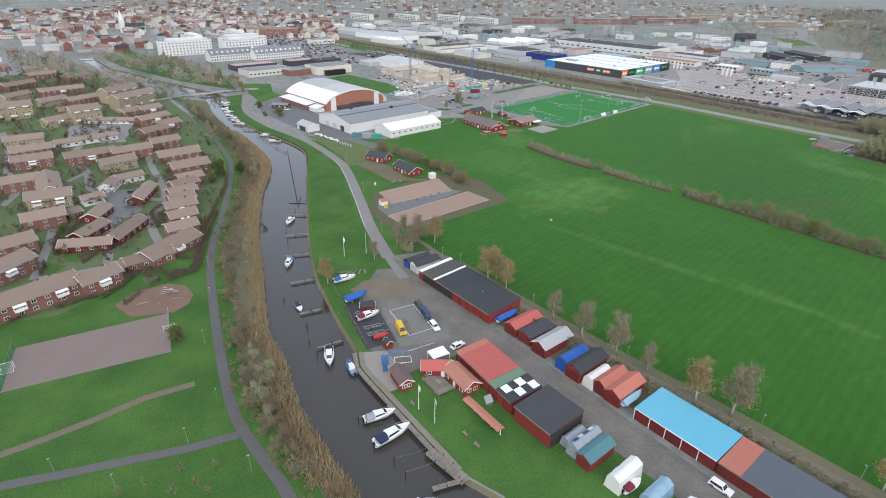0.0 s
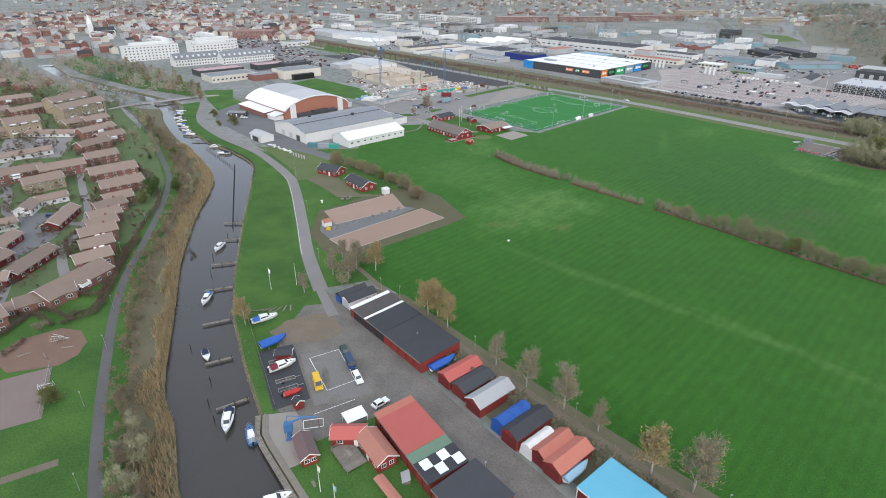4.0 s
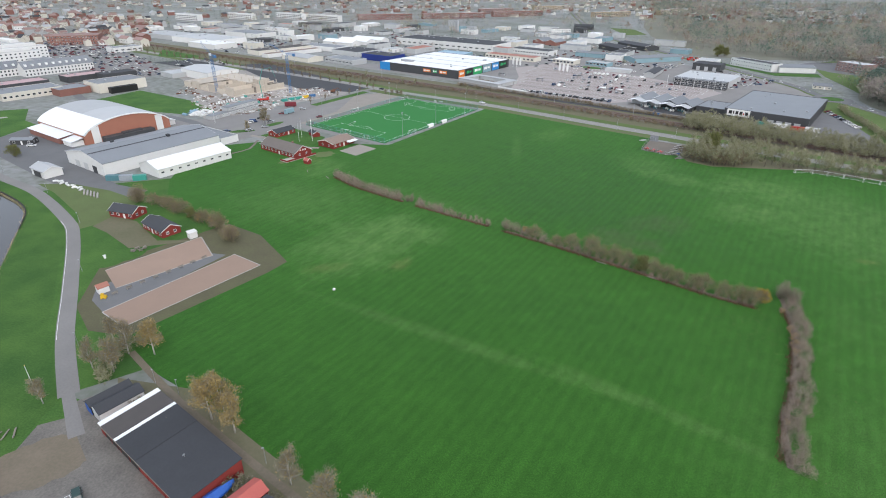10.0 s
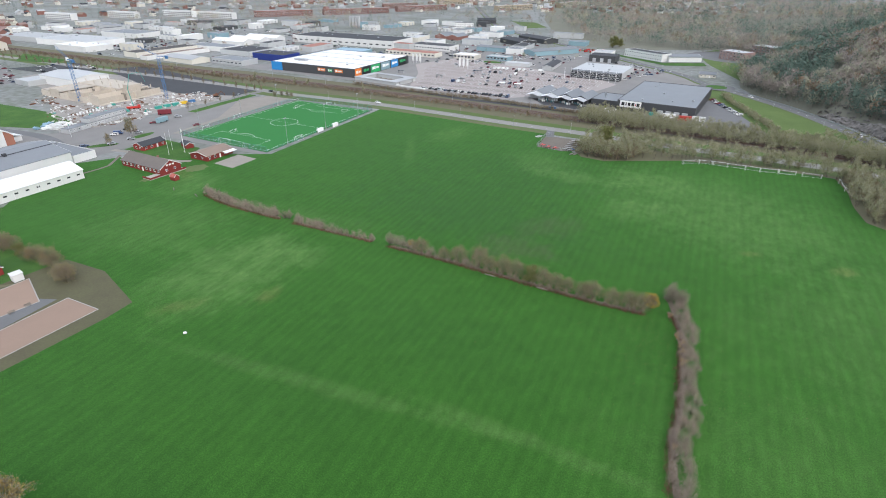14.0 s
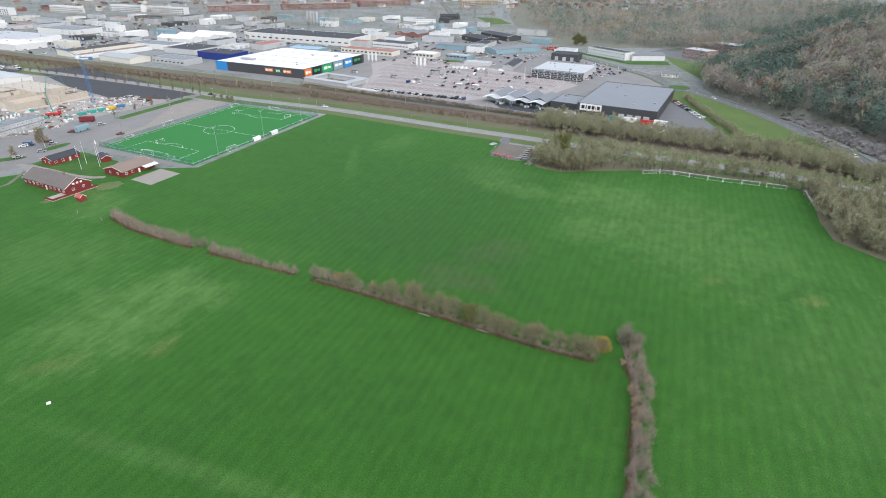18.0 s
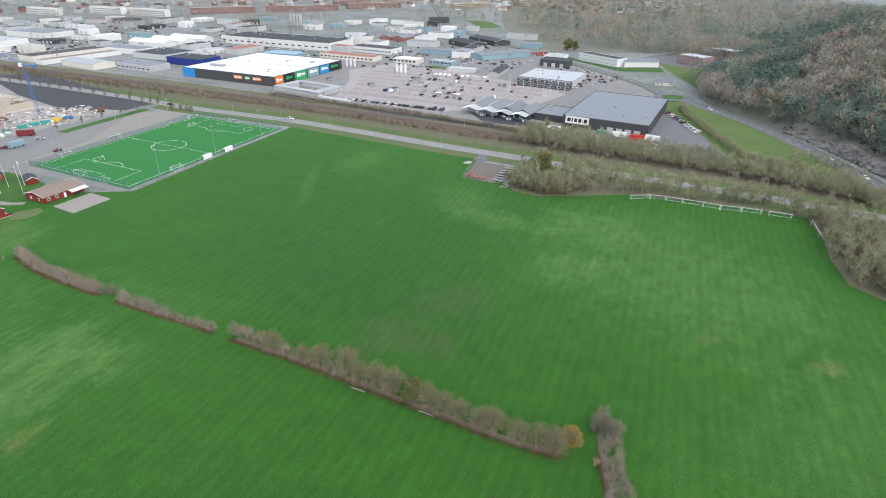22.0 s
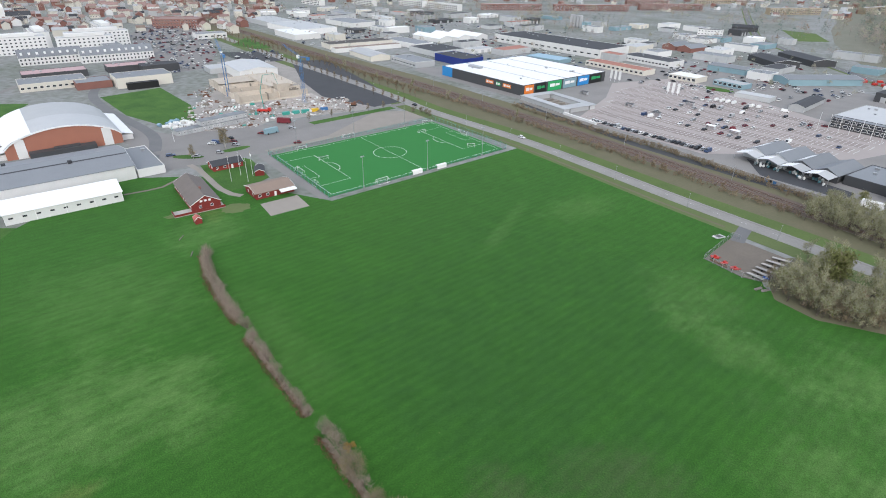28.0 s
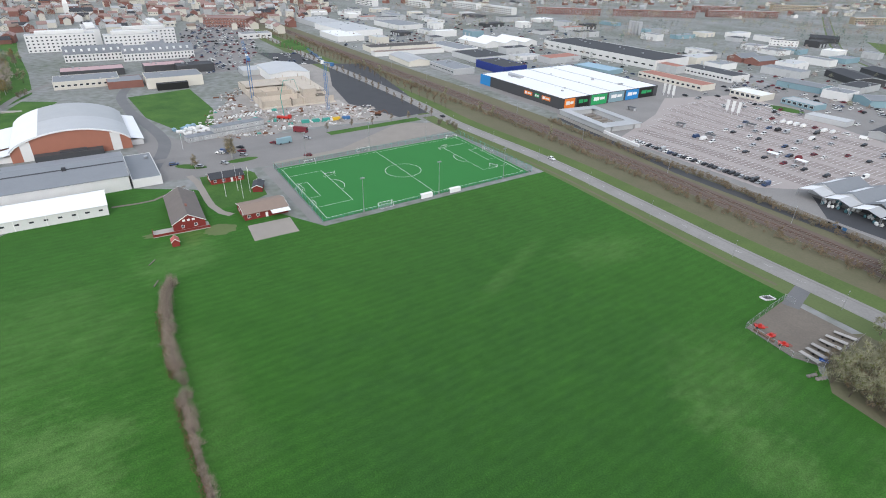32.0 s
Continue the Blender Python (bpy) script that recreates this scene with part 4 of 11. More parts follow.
def gable_shell(l, w, eave, rid):
    """Walls with gables at both ends of the ridge, which runs along x."""
    a, b = l / 2, w / 2
    prof = [(-b, 0), (b, 0), (b, eave), (0, rid), (-b, eave)]
    vs = [(x, y, z) for x in (-a, a) for y, z in prof]
    return MB().add(vs, [(4, 3, 2, 1, 0), (5, 6, 7, 8, 9), (0, 1, 6, 5), (1, 2, 7, 6), (4, 0, 5, 9), (2, 3, 8, 7), (3, 4, 9, 8)])


def gable_roof(l, w, eave, rid, over=0.4, thick=0.18):
    s = (rid - eave) / (w / 2)
    a, b, top = l / 2 + over, w / 2 + over, rid + thick
    low = top - s * b
    mb = MB()
    mb.slab([(-a, -b, low), (a, -b, low), (a, 0, top), (-a, 0, top)], thick)
    mb.slab([(-a, 0, top), (a, 0, top), (a, b, low), (-a, b, low)], thick)
    return mb


def barge_boards(l, w, eave, rid, over=0.4, thick=0.18, ends=(-1, 1)):
    s = (rid - eave) / (w / 2)
    a, b, top = l / 2 + over, w / 2 + over, rid + thick
    low = top - s * b
    mb = MB()
    for sx in ends:
        for sy in (-1, 1):
            x0, x1 = (a, a + 0.06) if sx > 0 else (-a - 0.06, -a)
            mb.add([(x0, sy * b, low - 0.22), (x1, sy * b, low - 0.22), (x1, 0, top - 0.22), (x0, 0, top - 0.22), (x0, sy * b, low + 0.05), (x1, sy * b, low + 0.05), (x1, 0, top + 0.05), (x0, 0, top + 0.05)],
                   [(0, 1, 2, 3), (4, 5, 6, 7), (0, 1, 5, 4), (1, 2, 6, 5), (2, 3, 7, 6), (3, 0, 4, 7)])
    return mb


def gabled(name, x1, y1, x2, y2, w, eave, rid, wall, roof, label, category="house", group="", boards=True, windows="both", storeys=1, end_windows=True, chimney=False, over=0.4, door=True, step=3.2):
    """A gabled building whose ridge runs between two places on the plan."""
    l = math.hypot(x2 - x1, y2 - y1)
    t = thing(name, (x1 + x2) / 2, (y1 + y2) / 2, math.degrees(math.atan2(y2 - y1, x2 - x1)), label, category, group)
    part("wall", gable_shell(l, w, eave, rid), wall, t)
    part("roof", gable_roof(l, w, eave, rid, over), roof, t)
    if boards:
        for e in (-1, 1):
            part("barge_board", barge_boards(l, w, eave, rid, over, 0.18, (e,)), WHITE, t)
    hgt = eave / storeys
    for side in ((-1, 1) if windows == "both" else (-1,) if windows == "front" else (1,) if windows == "back" else ()):
        k = max(1, int(l / step))
        for st in range(storeys):
            for i in range(k):
                x = (i + 0.5) * l / k - l / 2
                if door and st == 0 and i == k // 2:
                    put_door(t, x, side * w / 2, 0 if side < 0 else 180)
                else:
                    put_window(t, x, side * w / 2, st * hgt + 0.35 * hgt, 0 if side < 0 else 180, 1.3, min(1.3, hgt * 0.45))
    if end_windows:
        for sx in (-1, 1):
            for st in range(storeys):
                for yy in (-w / 5, w / 5):
                    put_window(t, sx * l / 2, yy, st * hgt + 0.35 * hgt, 90 if sx > 0 else -90, 1.1, min(1.2, hgt * 0.45))
    if chimney:
        part("chimney", MB().cbox(l * 0.2, 0.6, rid - 0.8, 0.8, 0.8, 1.5), BRICK, t)
    return t


ROWS = {}


def window_row(parent, l, y, z, step, w, h, name="glazing_band"):
    """One storey of small far windows along a long wall."""
    key = (round(l, 1), round(y, 1), step, w, h)
    if key not in ROWS:
        mb = MB()
        n = max(1, int(l / step))
        s = -1 if y < 0 else 1
        for i in range(n):
            x = (i + 0.5) * l / n - l / 2
            y0, y1 = sorted((y, y + s * 0.06))
            mb.box(x - w / 2, y0, 0, x + w / 2, y1, h, 0)
            y0, y1 = sorted((y + s * 0.05, y + s * 0.09))
            mb.box(x - w / 2 + 0.15, y0, 0.15, x + w / 2 - 0.15, y1, h - 0.15, 1)
        ROWS[key] = mb.mesh(name, [WHITE, GLASS])
    return tagged(part(name, ROWS[key], None, parent, "", pose(0, 0, z)), "", "", "", "stuff")


def flat_hall(name, cx, cy, l, w, rot, h, wall, roof, label, category="hall", group="", parapet=0.35, fit=1.0, vents=0, win=None, band=None, doors=0, seed=1):
    """A flat-roofed building: walls, roof deck inside a parapet, roof vents, windows in rows, a coloured band, gates."""
    t = thing(name, cx, cy, rot, label, category, group)
    a, b = l / 2, w / 2
    mb = MB().prism([(-a, -b), (a, -b), (a, b), (-a, b)], 0, h)
    part("wall", mb, wall, t)
    edge = MB()
    for x0, y0, x1, y1 in ((-a, -b, a, -b + 0.3), (-a, b - 0.3, a, b), (-a, -b + 0.3, -a + 0.3, b - 0.3), (a - 0.3, -b + 0.3, a, b - 0.3)):
        edge.box(x0, y0, h + 0.003, x1, y1, h + parapet)
    part("parapet", edge, wall, t)
    part("roof", MB().box(-a + 0.3, -b + 0.3, h + 0.004, a - 0.3, b - 0.3, h + 0.12), roof, t)
    rnd = random.Random(seed)
    for i in range(vents):
        x, y = rnd.uniform(-a * 0.8, a * 0.8), rnd.uniform(-b * 0.8, b * 0.8)
        s = rnd.uniform(0.6, 1.6)
        part("roof_vent", MB().cbox(x, y, h + 0.12, s * 1.3, s, s * 0.7).cbox(x, y, h + 0.12 + s * 0.7, s * 1.5, s * 1.2, 0.1), STEEL, t)
    if band:
        part("band", MB().prism([(-a - 0.05, -b - 0.05), (a + 0.05, -b - 0.05), (a + 0.05, b + 0.05), (-a - 0.05, b + 0.05)], h * band[1], h * band[2]), band[0], t)
    if win:
        rows, step, ww, wh = win
        if math.hypot(cx, cy) > 520:
            for r in range(rows):
                for s in (-1, 1):
                    window_row(t, l, s * b, h * (r + 0.35) / rows, step, ww, wh)
            rows = 0
        for r in range(rows):
            z = h * (r + 0.35) / rows
            for sx, n, rot2, ln in ((-b, int(l / step), 0, l), (b, int(l / step), 180, l), (-a, int(w / step), -90, w), (a, int(w / step), 90, w)):
                for i in range(n):
                    q = (i + 0.5) * ln / n - ln / 2
                    if rot2 in (0, 180):
                        put_window(t, q, sx, z, rot2, ww, wh)
                    else:
                        put_window(t, sx, q, z, rot2, ww, wh)
    for i in range(doors):
        put_door(t, -a + (i + 0.7) * l / (doors + 0.4), -b, 0, 3.6, min(4.0, h * 0.7), RENDER_G)
    return t


# ---- sports halls ----
def arch_hall():
    t = thing("sports_hall", -306.5, 265.2, -23.2, "large arched sports hall, terracotta gables under a pale sheet-metal roof", "sports hall")
    l, w, eave, top, n = 60.0, 53.0, 5.5, 13.5, 20
    arc = [(w / 2 * -math.cos(math.pi * i / n), 0) for i in range(n + 1)]
    arc = [(-w / 2 + w * i / n, eave + (top - eave) * (1 - (2 * i / n - 1) ** 2) ** 0.75) for i in range(n + 1)]
    prof = [(-w / 2, 0)] + arc + [(w / 2, 0)]
    m = len(prof)
    for sx, nm in ((1, "gable_wall"), (-1, "rear_gable_wall")):
        x = sx * l / 2
        mb = MB().add([(x, y, z) for y, z in prof] + [(x - sx * 0.4, y, z) for y, z in prof], [tuple(range(m)), tuple(range(m, 2 * m))[::-1]])
        part(nm, mb, TERRACOTTA, t)
        for k in (-0.37, 0.37):
            part("pilaster", MB().box(x - 0.02 if sx > 0 else x - 0.25, k * w - 2.2, 0, x + 0.25 if sx > 0 else x + 0.02, k * w + 2.2, eave + (top - eave) * (1 - (2 * k) ** 2) ** 0.75 - 0.4), RENDER_W, t)
    part("side_wall", MB().box(-l / 2 + 0.4, -w / 2, 0, l / 2 - 0.4, -w / 2 + 0.4, eave), TERRACOTTA, t)
    part("side_wall", MB().box(-l / 2 + 0.4, w / 2 - 0.4, 0, l / 2 - 0.4, w / 2, eave), TERRACOTTA, t)
    for x0, x1, material, lab in ((-l / 2 - 0.6, l * 0.05, PALEROOF, "pale grey metal roof half"), (l * 0.05 + 0.01, l / 2 + 0.6, PALEROOF, "")):
        mb = MB()
        hi = [(y * 1.01, z + 0.25) for y, z in arc]
        vs = [(x, y, z) for x in (x0, x1) for y, z in hi]
        mb.add(vs, [(i, i + 1, n + 2 + i, n + 1 + i) for i in range(n)])
        vs = [(x, y, z - 0.24) for x in (x0, x1) for y, z in hi]
        mb.add(vs, [(n + 1 + i, n + 2 + i, i + 1, i) for i in range(n)])
        part("roof_section", mb, material, t, lab, smooth=True)
    # white eave strip on the camera side
    mb = MB()
    vs = [(x, y * 1.012, z + 0.30) for x in (-l / 2 - 0.6, l / 2 + 0.6) for y, z in arc[:6]]
    mb.add(vs, [(i, i + 1, 7 + i, 6 + i) for i in range(5)])
    part("white_roof_edge", mb, WHITEROOF, t, "white lower roof edge", smooth=True)
    mb = MB()
    vs = [(x, y, z + 0.3) for x in (l / 2 + 0.55, l / 2 + 0.75) for y, z in arc]
    mb.add(vs, [(i, i + 1, n + 2 + i, n + 1 + i) for i in range(n)])
    mb.add([(l / 2 + 0.76, y, z + dz) for dz in (-0.5, 0.3) for y, z in arc], [(i, i + 1, n + 2 + i, n + 1 + i) for i in range(n)])
    part("verge_trim", mb, WHITE, t)
    for i in range(6):
        part("clerestory_band", MB().box(-l / 2 + 1 + i * (l - 2) / 6, -w / 2 - 0.06, 2.2, -l / 2 + 0.6 + (i + 1) * (l - 2) / 6, -w / 2, 3.8), BRICK, t)
    # entrance wing with its own white roof
    wing = part("entrance_wing", MB().box(-l / 2 + 6, -w / 2 - 8, 0, l / 2 - 14, -w / 2 - 0.05, 3.6), BRICK, t, "red brick entrance wing")
    part("wing_roof", MB().slab([(-l / 2 + 5, -w / 2 - 8.8, 3.75), (l / 2 - 13, -w / 2 - 8.8, 3.75), (l / 2 - 13, -w / 2, 4.9), (-l / 2 + 5, -w / 2, 4.9)], 0.15), WHITEROOF, wing)
    wing2 = part("side_canopy", MB().box(l / 2 - 12, -w / 2 - 7, 0, l / 2 - 2, -w / 2 - 0.05, 2.8), RENDER_W, t)
    part("canopy_roof", MB().slab([(l / 2 - 12.5, -w / 2 - 7.5, 2.95), (l / 2 - 1, -w / 2 - 7.5, 2.95), (l / 2 - 1, -w / 2, 4.3), (l / 2 - 12.5, -w / 2, 4.3)], 0.15), WHITEROOF, wing2)
    wing3 = part("north_lean_to", MB().box(-l / 2 + 4, w / 2 + 0.05, 0, l / 2 - 4, w / 2 + 6, 3.0), RENDER_W, t)
    part("lean_to_roof", MB().slab([(-l / 2 + 3.5, w / 2, 4.6), (l / 2 - 3.5, w / 2, 4.6), (l / 2 - 3.5, w / 2 + 6.5, 3.1), (-l / 2 + 3.5, w / 2 + 6.5, 3.1)], 0.15), WHITEROOF, wing3)
    part("roof_plant", MB().cbox(l / 2 + 3, -2, 0, 5.5, 30, 3.2).cbox(l / 2 + 3, 0, 3.2, 3, 12, 0.9), DARKCLAD, t, "dark plant rooms before the gable")


arch_hall()


def big_gable_hall(name, cx, cy, l, w, rot, eave, rid, wall, roof, label, strip=None):
    t = thing(name, cx, cy, rot, label, "hall")
    part("wall", gable_shell(l, w, eave, rid), wall, t)
    part("roof", gable_roof(l, w, eave, rid, 0.35, 0.2), roof, t)
    for e in (-1, 1):
        part("barge_board", barge_boards(l, w, eave, rid, 0.35, 0.2, (e,)), RENDER_W, t)
    if strip:
        part("ridge_strip", MB().slab([(-l / 2, -w * 0.16, rid - (rid - eave) * 0.32 + 0.26), (l / 2, -w * 0.16, rid - (rid - eave) * 0.32 + 0.26), (l / 2, -w * 0.135, rid - (rid - eave) * 0.27 + 0.26), (-l / 2, -w * 0.135, rid - (rid - eave) * 0.27 + 0.26)], 0.04), strip, t)
    return t


ice = big_gable_hall("grey_roofed_hall", -243.2, 222.7, 66.5, 38, 66.9, 6.3, 9.8, RENDER_W, GREYFELT, "white clad hall with a wide grey roof", FELT)
for i in range(3):
    part("gate", MB().box(-33.45, -12 + i * 9, 0.0, -33.25, -8 + i * 9, 3.6), RENDER_G if i else DARKCLAD, ice)
part("roof_vent", MB().cbox(10, -6, 8.7, 1.6, 1.6, 1.4), FELT, ice)
part("roof_vent", MB().cbox(-14, 8, 8.4, 1.6, 1.2, 1.2), FELT, ice)
flat_hall("hall_annex", -227.6, 259.7, 37.5, 12.0, -23.1, 3.6, RENDER_W, GREYFELT, "low white annex with a grey roof", vents=1)
tent = big_gable_hall("white_hall", -210.3, 210.6, 41.4, 17.6, 66.0, 4.4, 7.2, RENDER_W, WHITEROOF, "long white tent hall with a white roof")
for i in range(9):
    put_window(tent, -18.5 + i * 4.6, -8.8, 2.2, 0, 1.5, 0.7, "dark")
for i in range(5):
    part("wall_rib", MB().box(-20.7 + i * 10.3, -8.93, 0, -20.5 + i * 10.3, -8.77, 4.4), WHITE, tent)
boat_hall = gabled("white_shed", -275.0, 183.5, -262.5, 178.5, 8.5, 3.6, 5.4, RENDER_W, PALEROOF, "white storage shed with a pale metal roof and wide gate", "shed", windows="none", end_windows=False)
part("gate_leaf", MB().box(-3.6, -4.56, 0, 3.6, -4.5, 3.0), DARKCLAD, boat_hall)
for i in range(3):
    solid("shipping_container", MB().box(-3, -1.2, 0, 3, 1.2, 2.6).box(-3.02, -1.1, 0.15, -2.99, 1.1, 2.5).box(2.99, -1.1, 0.15, 3.02, 1.1, 2.5), GREENPAINT if i == 2 else GREYTARP if i else TEALTARP,
          ("grey", "pale grey", "turquoise")[i] + " container beside the white hall", "container", "containers by the hall", pose(-231 + i * 6.2, 181 + i * 1.6, 0, 0, 0, 20 + 4 * i))

# ---- red cabins by the boules ground ----
for i, (x1, y1, x2, y2) in enumerate(((-200.0, 146.0, -188.0, 145.0), (-177.0, 138.0, -163.5, 131.5))):
    gabled("red_cabin", x1, y1, x2, y2, 7.5, 2.7, 4.6, REDWOOD, FELT, "falu red wooden cabin with white corners and a black roof", "cabin", "cabins by the boules ground", step=2.8)
solid("white_kiosk", MB().box(-1.5, -1.2, 0, 1.5, 1.2, 2.4).slab([(-1.7, -1.4, 2.55), (1.7, -1.4, 2.55), (1.7, 1.4, 2.8), (-1.7, 1.4, 2.8)], 0.12), RENDER_W, "small white ticket kiosk at the gravel court", "kiosk", "", pose(-154.5, 131.5, 0, 0, 0, 60))
k = thing("scoring_booth", -158.5, 89.5, 60, "small white booth with an orange roof by the gravel court", "booth")
part("wall", gable_shell(3.2, 2.6, 2.2, 3.1), RENDER_W, k)
part("roof", gable_roof(3.2, 2.6, 2.2, 3.1, 0.25, 0.1), ORANGEROOF, k)

# ---- clubhouses ----
ch = gabled("clubhouse", -184.0, 250.9, -156.6, 237.4, 11.6, 3.0, 6.2, REDWOOD, CLUBTILE, "long red clubhouse with a grey-brown tiled roof and white-framed windows", "clubhouse", step=3.0, chimney=True)
part("terrace", MB().box(11.5, -13, 0, 17.5, 7, 0.35), CONCRETE, ch)
part("terrace_rail", MB().box(17.3, -13, 0.35, 17.5, 7, 1.2).box(11.5, -13, 0.35, 17.3, -12.8, 1.2), REDWOOD, ch)
gabled("playhouse", -150.8, 227.4, -147.9, 226.0, 2.6, 1.9, 3.0, REDWOOD, REDROOF, "tiny red playhouse with white trim on the grass", "playhouse", windows="none", end_windows=False, over=0.2)
for i in range(3):
    part("gable_mark", MB().box(15.28, -2.2 + i * 1.7, 3.6, 15.36, -1.2 + i * 1.7, 4.4), WHITE, ch)
cb = gabled("changing_house", -151.3, 256.9, -144.3, 272.9, 12.4, 2.8, 4.4, REDWOOD, BROWNROOF, "red changing house with a light brown roof and white awning", "clubhouse", step=3.4)
part("awning", MB().slab([(1.5, -9.4, 2.3), (9.0, -9.4, 2.3), (9.0, -6.25, 2.75), (1.5, -6.25, 2.75)], 0.12), WHITEROOF, cb, "white awning over the terrace")
gabled("red_cottage", -192.3, 271.2, -186.5, 284.6, 8.0, 2.6, 4.2, REDWOOD, FELT, "small red cottage with a dark roof", "cottage", step=3.0)
sh = gabled("equipment_shed", -171.2, 282.4, -165.6, 276.8, 4.2, 2.3, 3.3, REDWOOD, FELT, "dark-roofed red equipment shed", "shed", windows="none", end_windows=False)


# ---- boats ----
HULLS = {}


def hull_mesh(l, w, h, material, flare=0.7):
    key = (l, w, h, material.name)
    if key not in HULLS:
        mb, n = MB(), 9
        rows = []
        for i in range(n):
            s = i / (n - 1)
            x = -l / 2 + l * s
            half = w / 2 * (1 - max(0, (s - 0.45) / 0.55) ** 2.2) * (0.86 + 0.14 * min(1, s / 0.3))
            half = max(half, 0.02)
            sheer = h * (0.85 + 0.25 * s * s)
            keel = 0.0 if s < 0.75 else h * 0.5 * ((s - 0.75) / 0.25) ** 2
            rows.append([(x, -half, sheer), (x, -half * flare, keel + 0.35 * h), (x, 0, keel), (x, half * flare, keel + 0.35 * h), (x, half, sheer)])
        vs = [p for r in rows for p in r]
        fs = [(i * 5 + k, i * 5 + k + 1, i * 5 + k + 6, i * 5 + k + 5) for i in range(n - 1) for k in range(4)]
        fs += [(0, 4, 3, 2, 1)]
        mb.add(vs, fs)
        dv = [(r[0][0], r[0][1] * 0.9, r[0][2] - 0.08) for r in rows] + [(r[4][0], r[4][1] * 0.9, r[4][2] - 0.08) for r in rows]
        mb.add(dv, [(i, i + 1, n + i + 1, n + i) for i in range(n - 1)])
        gun = [(r[0][0], r[0][1], r[0][2]) for r in rows] + [(r[0][0], r[0][1] * 0.9, r[0][2] - 0.08) for r in rows]
        mb.add(gun, [(i, i + 1, n + i + 1, n + i) for i in range(n - 1)])
        gun = [(r[4][0], r[4][1], r[4][2]) for r in rows] + [(r[4][0], r[4][1] * 0.9, r[4][2] - 0.08) for r in rows]
        mb.add(gun, [(i, i + 1, n + i + 1, n + i) for i in range(n - 1)])
        HULLS[key] = mb.mesh("hull", material)
    return HULLS[key]


def boat(x, y, rot, l, w, label, hull=None, canopy=None, cabin=True, z=-1.15, stripe=None, group="boats in the river", tilt=0, name="motor_boat"):
    t = thing(name, x, y, rot, label, "boat", group, z)
    h = 0.16 * l + 0.25
    part("hull", hull_mesh(l, w, h, hull or GELCOAT), None, t)
    if stripe:
        st = part("antifouling", MB().add([(-l * 0.49, s * w * 0.36, 0.30 * h) for s in (-1, 1)] + [(l * 0.25, s * w * 0.36, 0.33 * h) for s in (-1, 1)] + [(-l * 0.49, 0, -0.03), (l * 0.25, 0, -0.03)], [(0, 2, 5, 4), (1, 4, 5, 3), (0, 4, 1)]), stripe, t)
    if cabin:
        a = MB()
        c0, c1 = -l * 0.20, l * 0.27
        a.add([(c0, -w * 0.38, h * 0.8), (c1, -w * 0.24, h * 0.8), (c1, w * 0.24, h * 0.8), (c0, w * 0.38, h * 0.8), (c0 + 0.1, -w * 0.31, h * 1.5), (c1 - l * 0.16, -w * 0.24, h * 1.42), (c1 - l * 0.16, w * 0.24, h * 1.42), (c0 + 0.1, w * 0.31, h * 1.5)],
              [(4, 5, 6, 7), (0, 1, 5, 4), (1, 2, 6, 5), (2, 3, 7, 6), (3, 0, 4, 7)])
        a.cbox(c0 + l * 0.12, 0, h * 1.46, l * 0.07, w * 0.2, 0.08)
        part("cabin", a, GELCOAT, t)
        part("windscreen", MB().add([(c1 - l * 0.150, -w * 0.235, h * 1.40), (c1 - l * 0.06, -w * 0.235, h * 1.10), (c1 - l * 0.06, w * 0.235, h * 1.10), (c1 - l * 0.150, w * 0.235, h * 1.40)], [(0, 1, 2, 3)]), GLASS, t)
        for s in (-1, 1):
            part("side_window", MB().add([(c0 + 0.25, s * w * 0.345, h * 1.34), (c0 + 0.25, s * w * 0.375, h * 1.06), (c1 - l * 0.12, s * w * 0.30, h * 1.06), (c1 - l * 0.16, s * w * 0.275, h * 1.28)], [(0, 1, 2, 3)]), GLASS, t)
        part("fore_hatch", MB().cbox(l * 0.33, 0, h * 0.93, l * 0.06, w * 0.16, 0.06), GLASS, t)
        part("bow_rail", MB().tube([(l * 0.15, -w * 0.42, h * 1.25), (l * 0.38, -w * 0.2, h * 1.4), (l * 0.47, 0, h * 1.45), (l * 0.38, w * 0.2, h * 1.4), (l * 0.15, w * 0.42, h * 1.25)], 0.03, 4), STEEL, t)
    if canopy:
        a = MB()
        n = 6
        prof = [(w * 0.42 * -math.cos(math.pi * i / n), h * 0.85 + h * 0.62 * math.sin(math.pi * i / n)) for i in range(n + 1)]
        x0, x1 = -l * 0.42, -l * 0.19 if cabin else -l * 0.05
        a.add([(x, yy, zz if x > -l * 0.2 else h * 0.85 + (zz - h * 0.85) * 0.8) for x in (x0, (x0 + x1) / 2, x1) for yy, zz in prof], [(j * 7 + i, j * 7 + i + 1, j * 7 + i + 8, j * 7 + i + 7) for j in range(2) for i in range(n)] + [(0, 1, 2, 3, 4, 5, 6), (20, 19, 18, 17, 16, 15, 14)])
        part("canopy", a, canopy, t, smooth=False)
    part("cockpit", MB().box(-l * 0.46, -w * 0.30, h * 0.80, -l * 0.22, w * 0.30, h * 0.83), GREYTARP, t)
    part("outboard", MB().cbox(-l / 2 - 0.2, 0, h * 0.55, 0.45, 0.4, 0.7).cbox(-l / 2 - 0.15, 0, 0.0, 0.15, 0.15, h * 0.55), BLACKCAR, t)
    return t


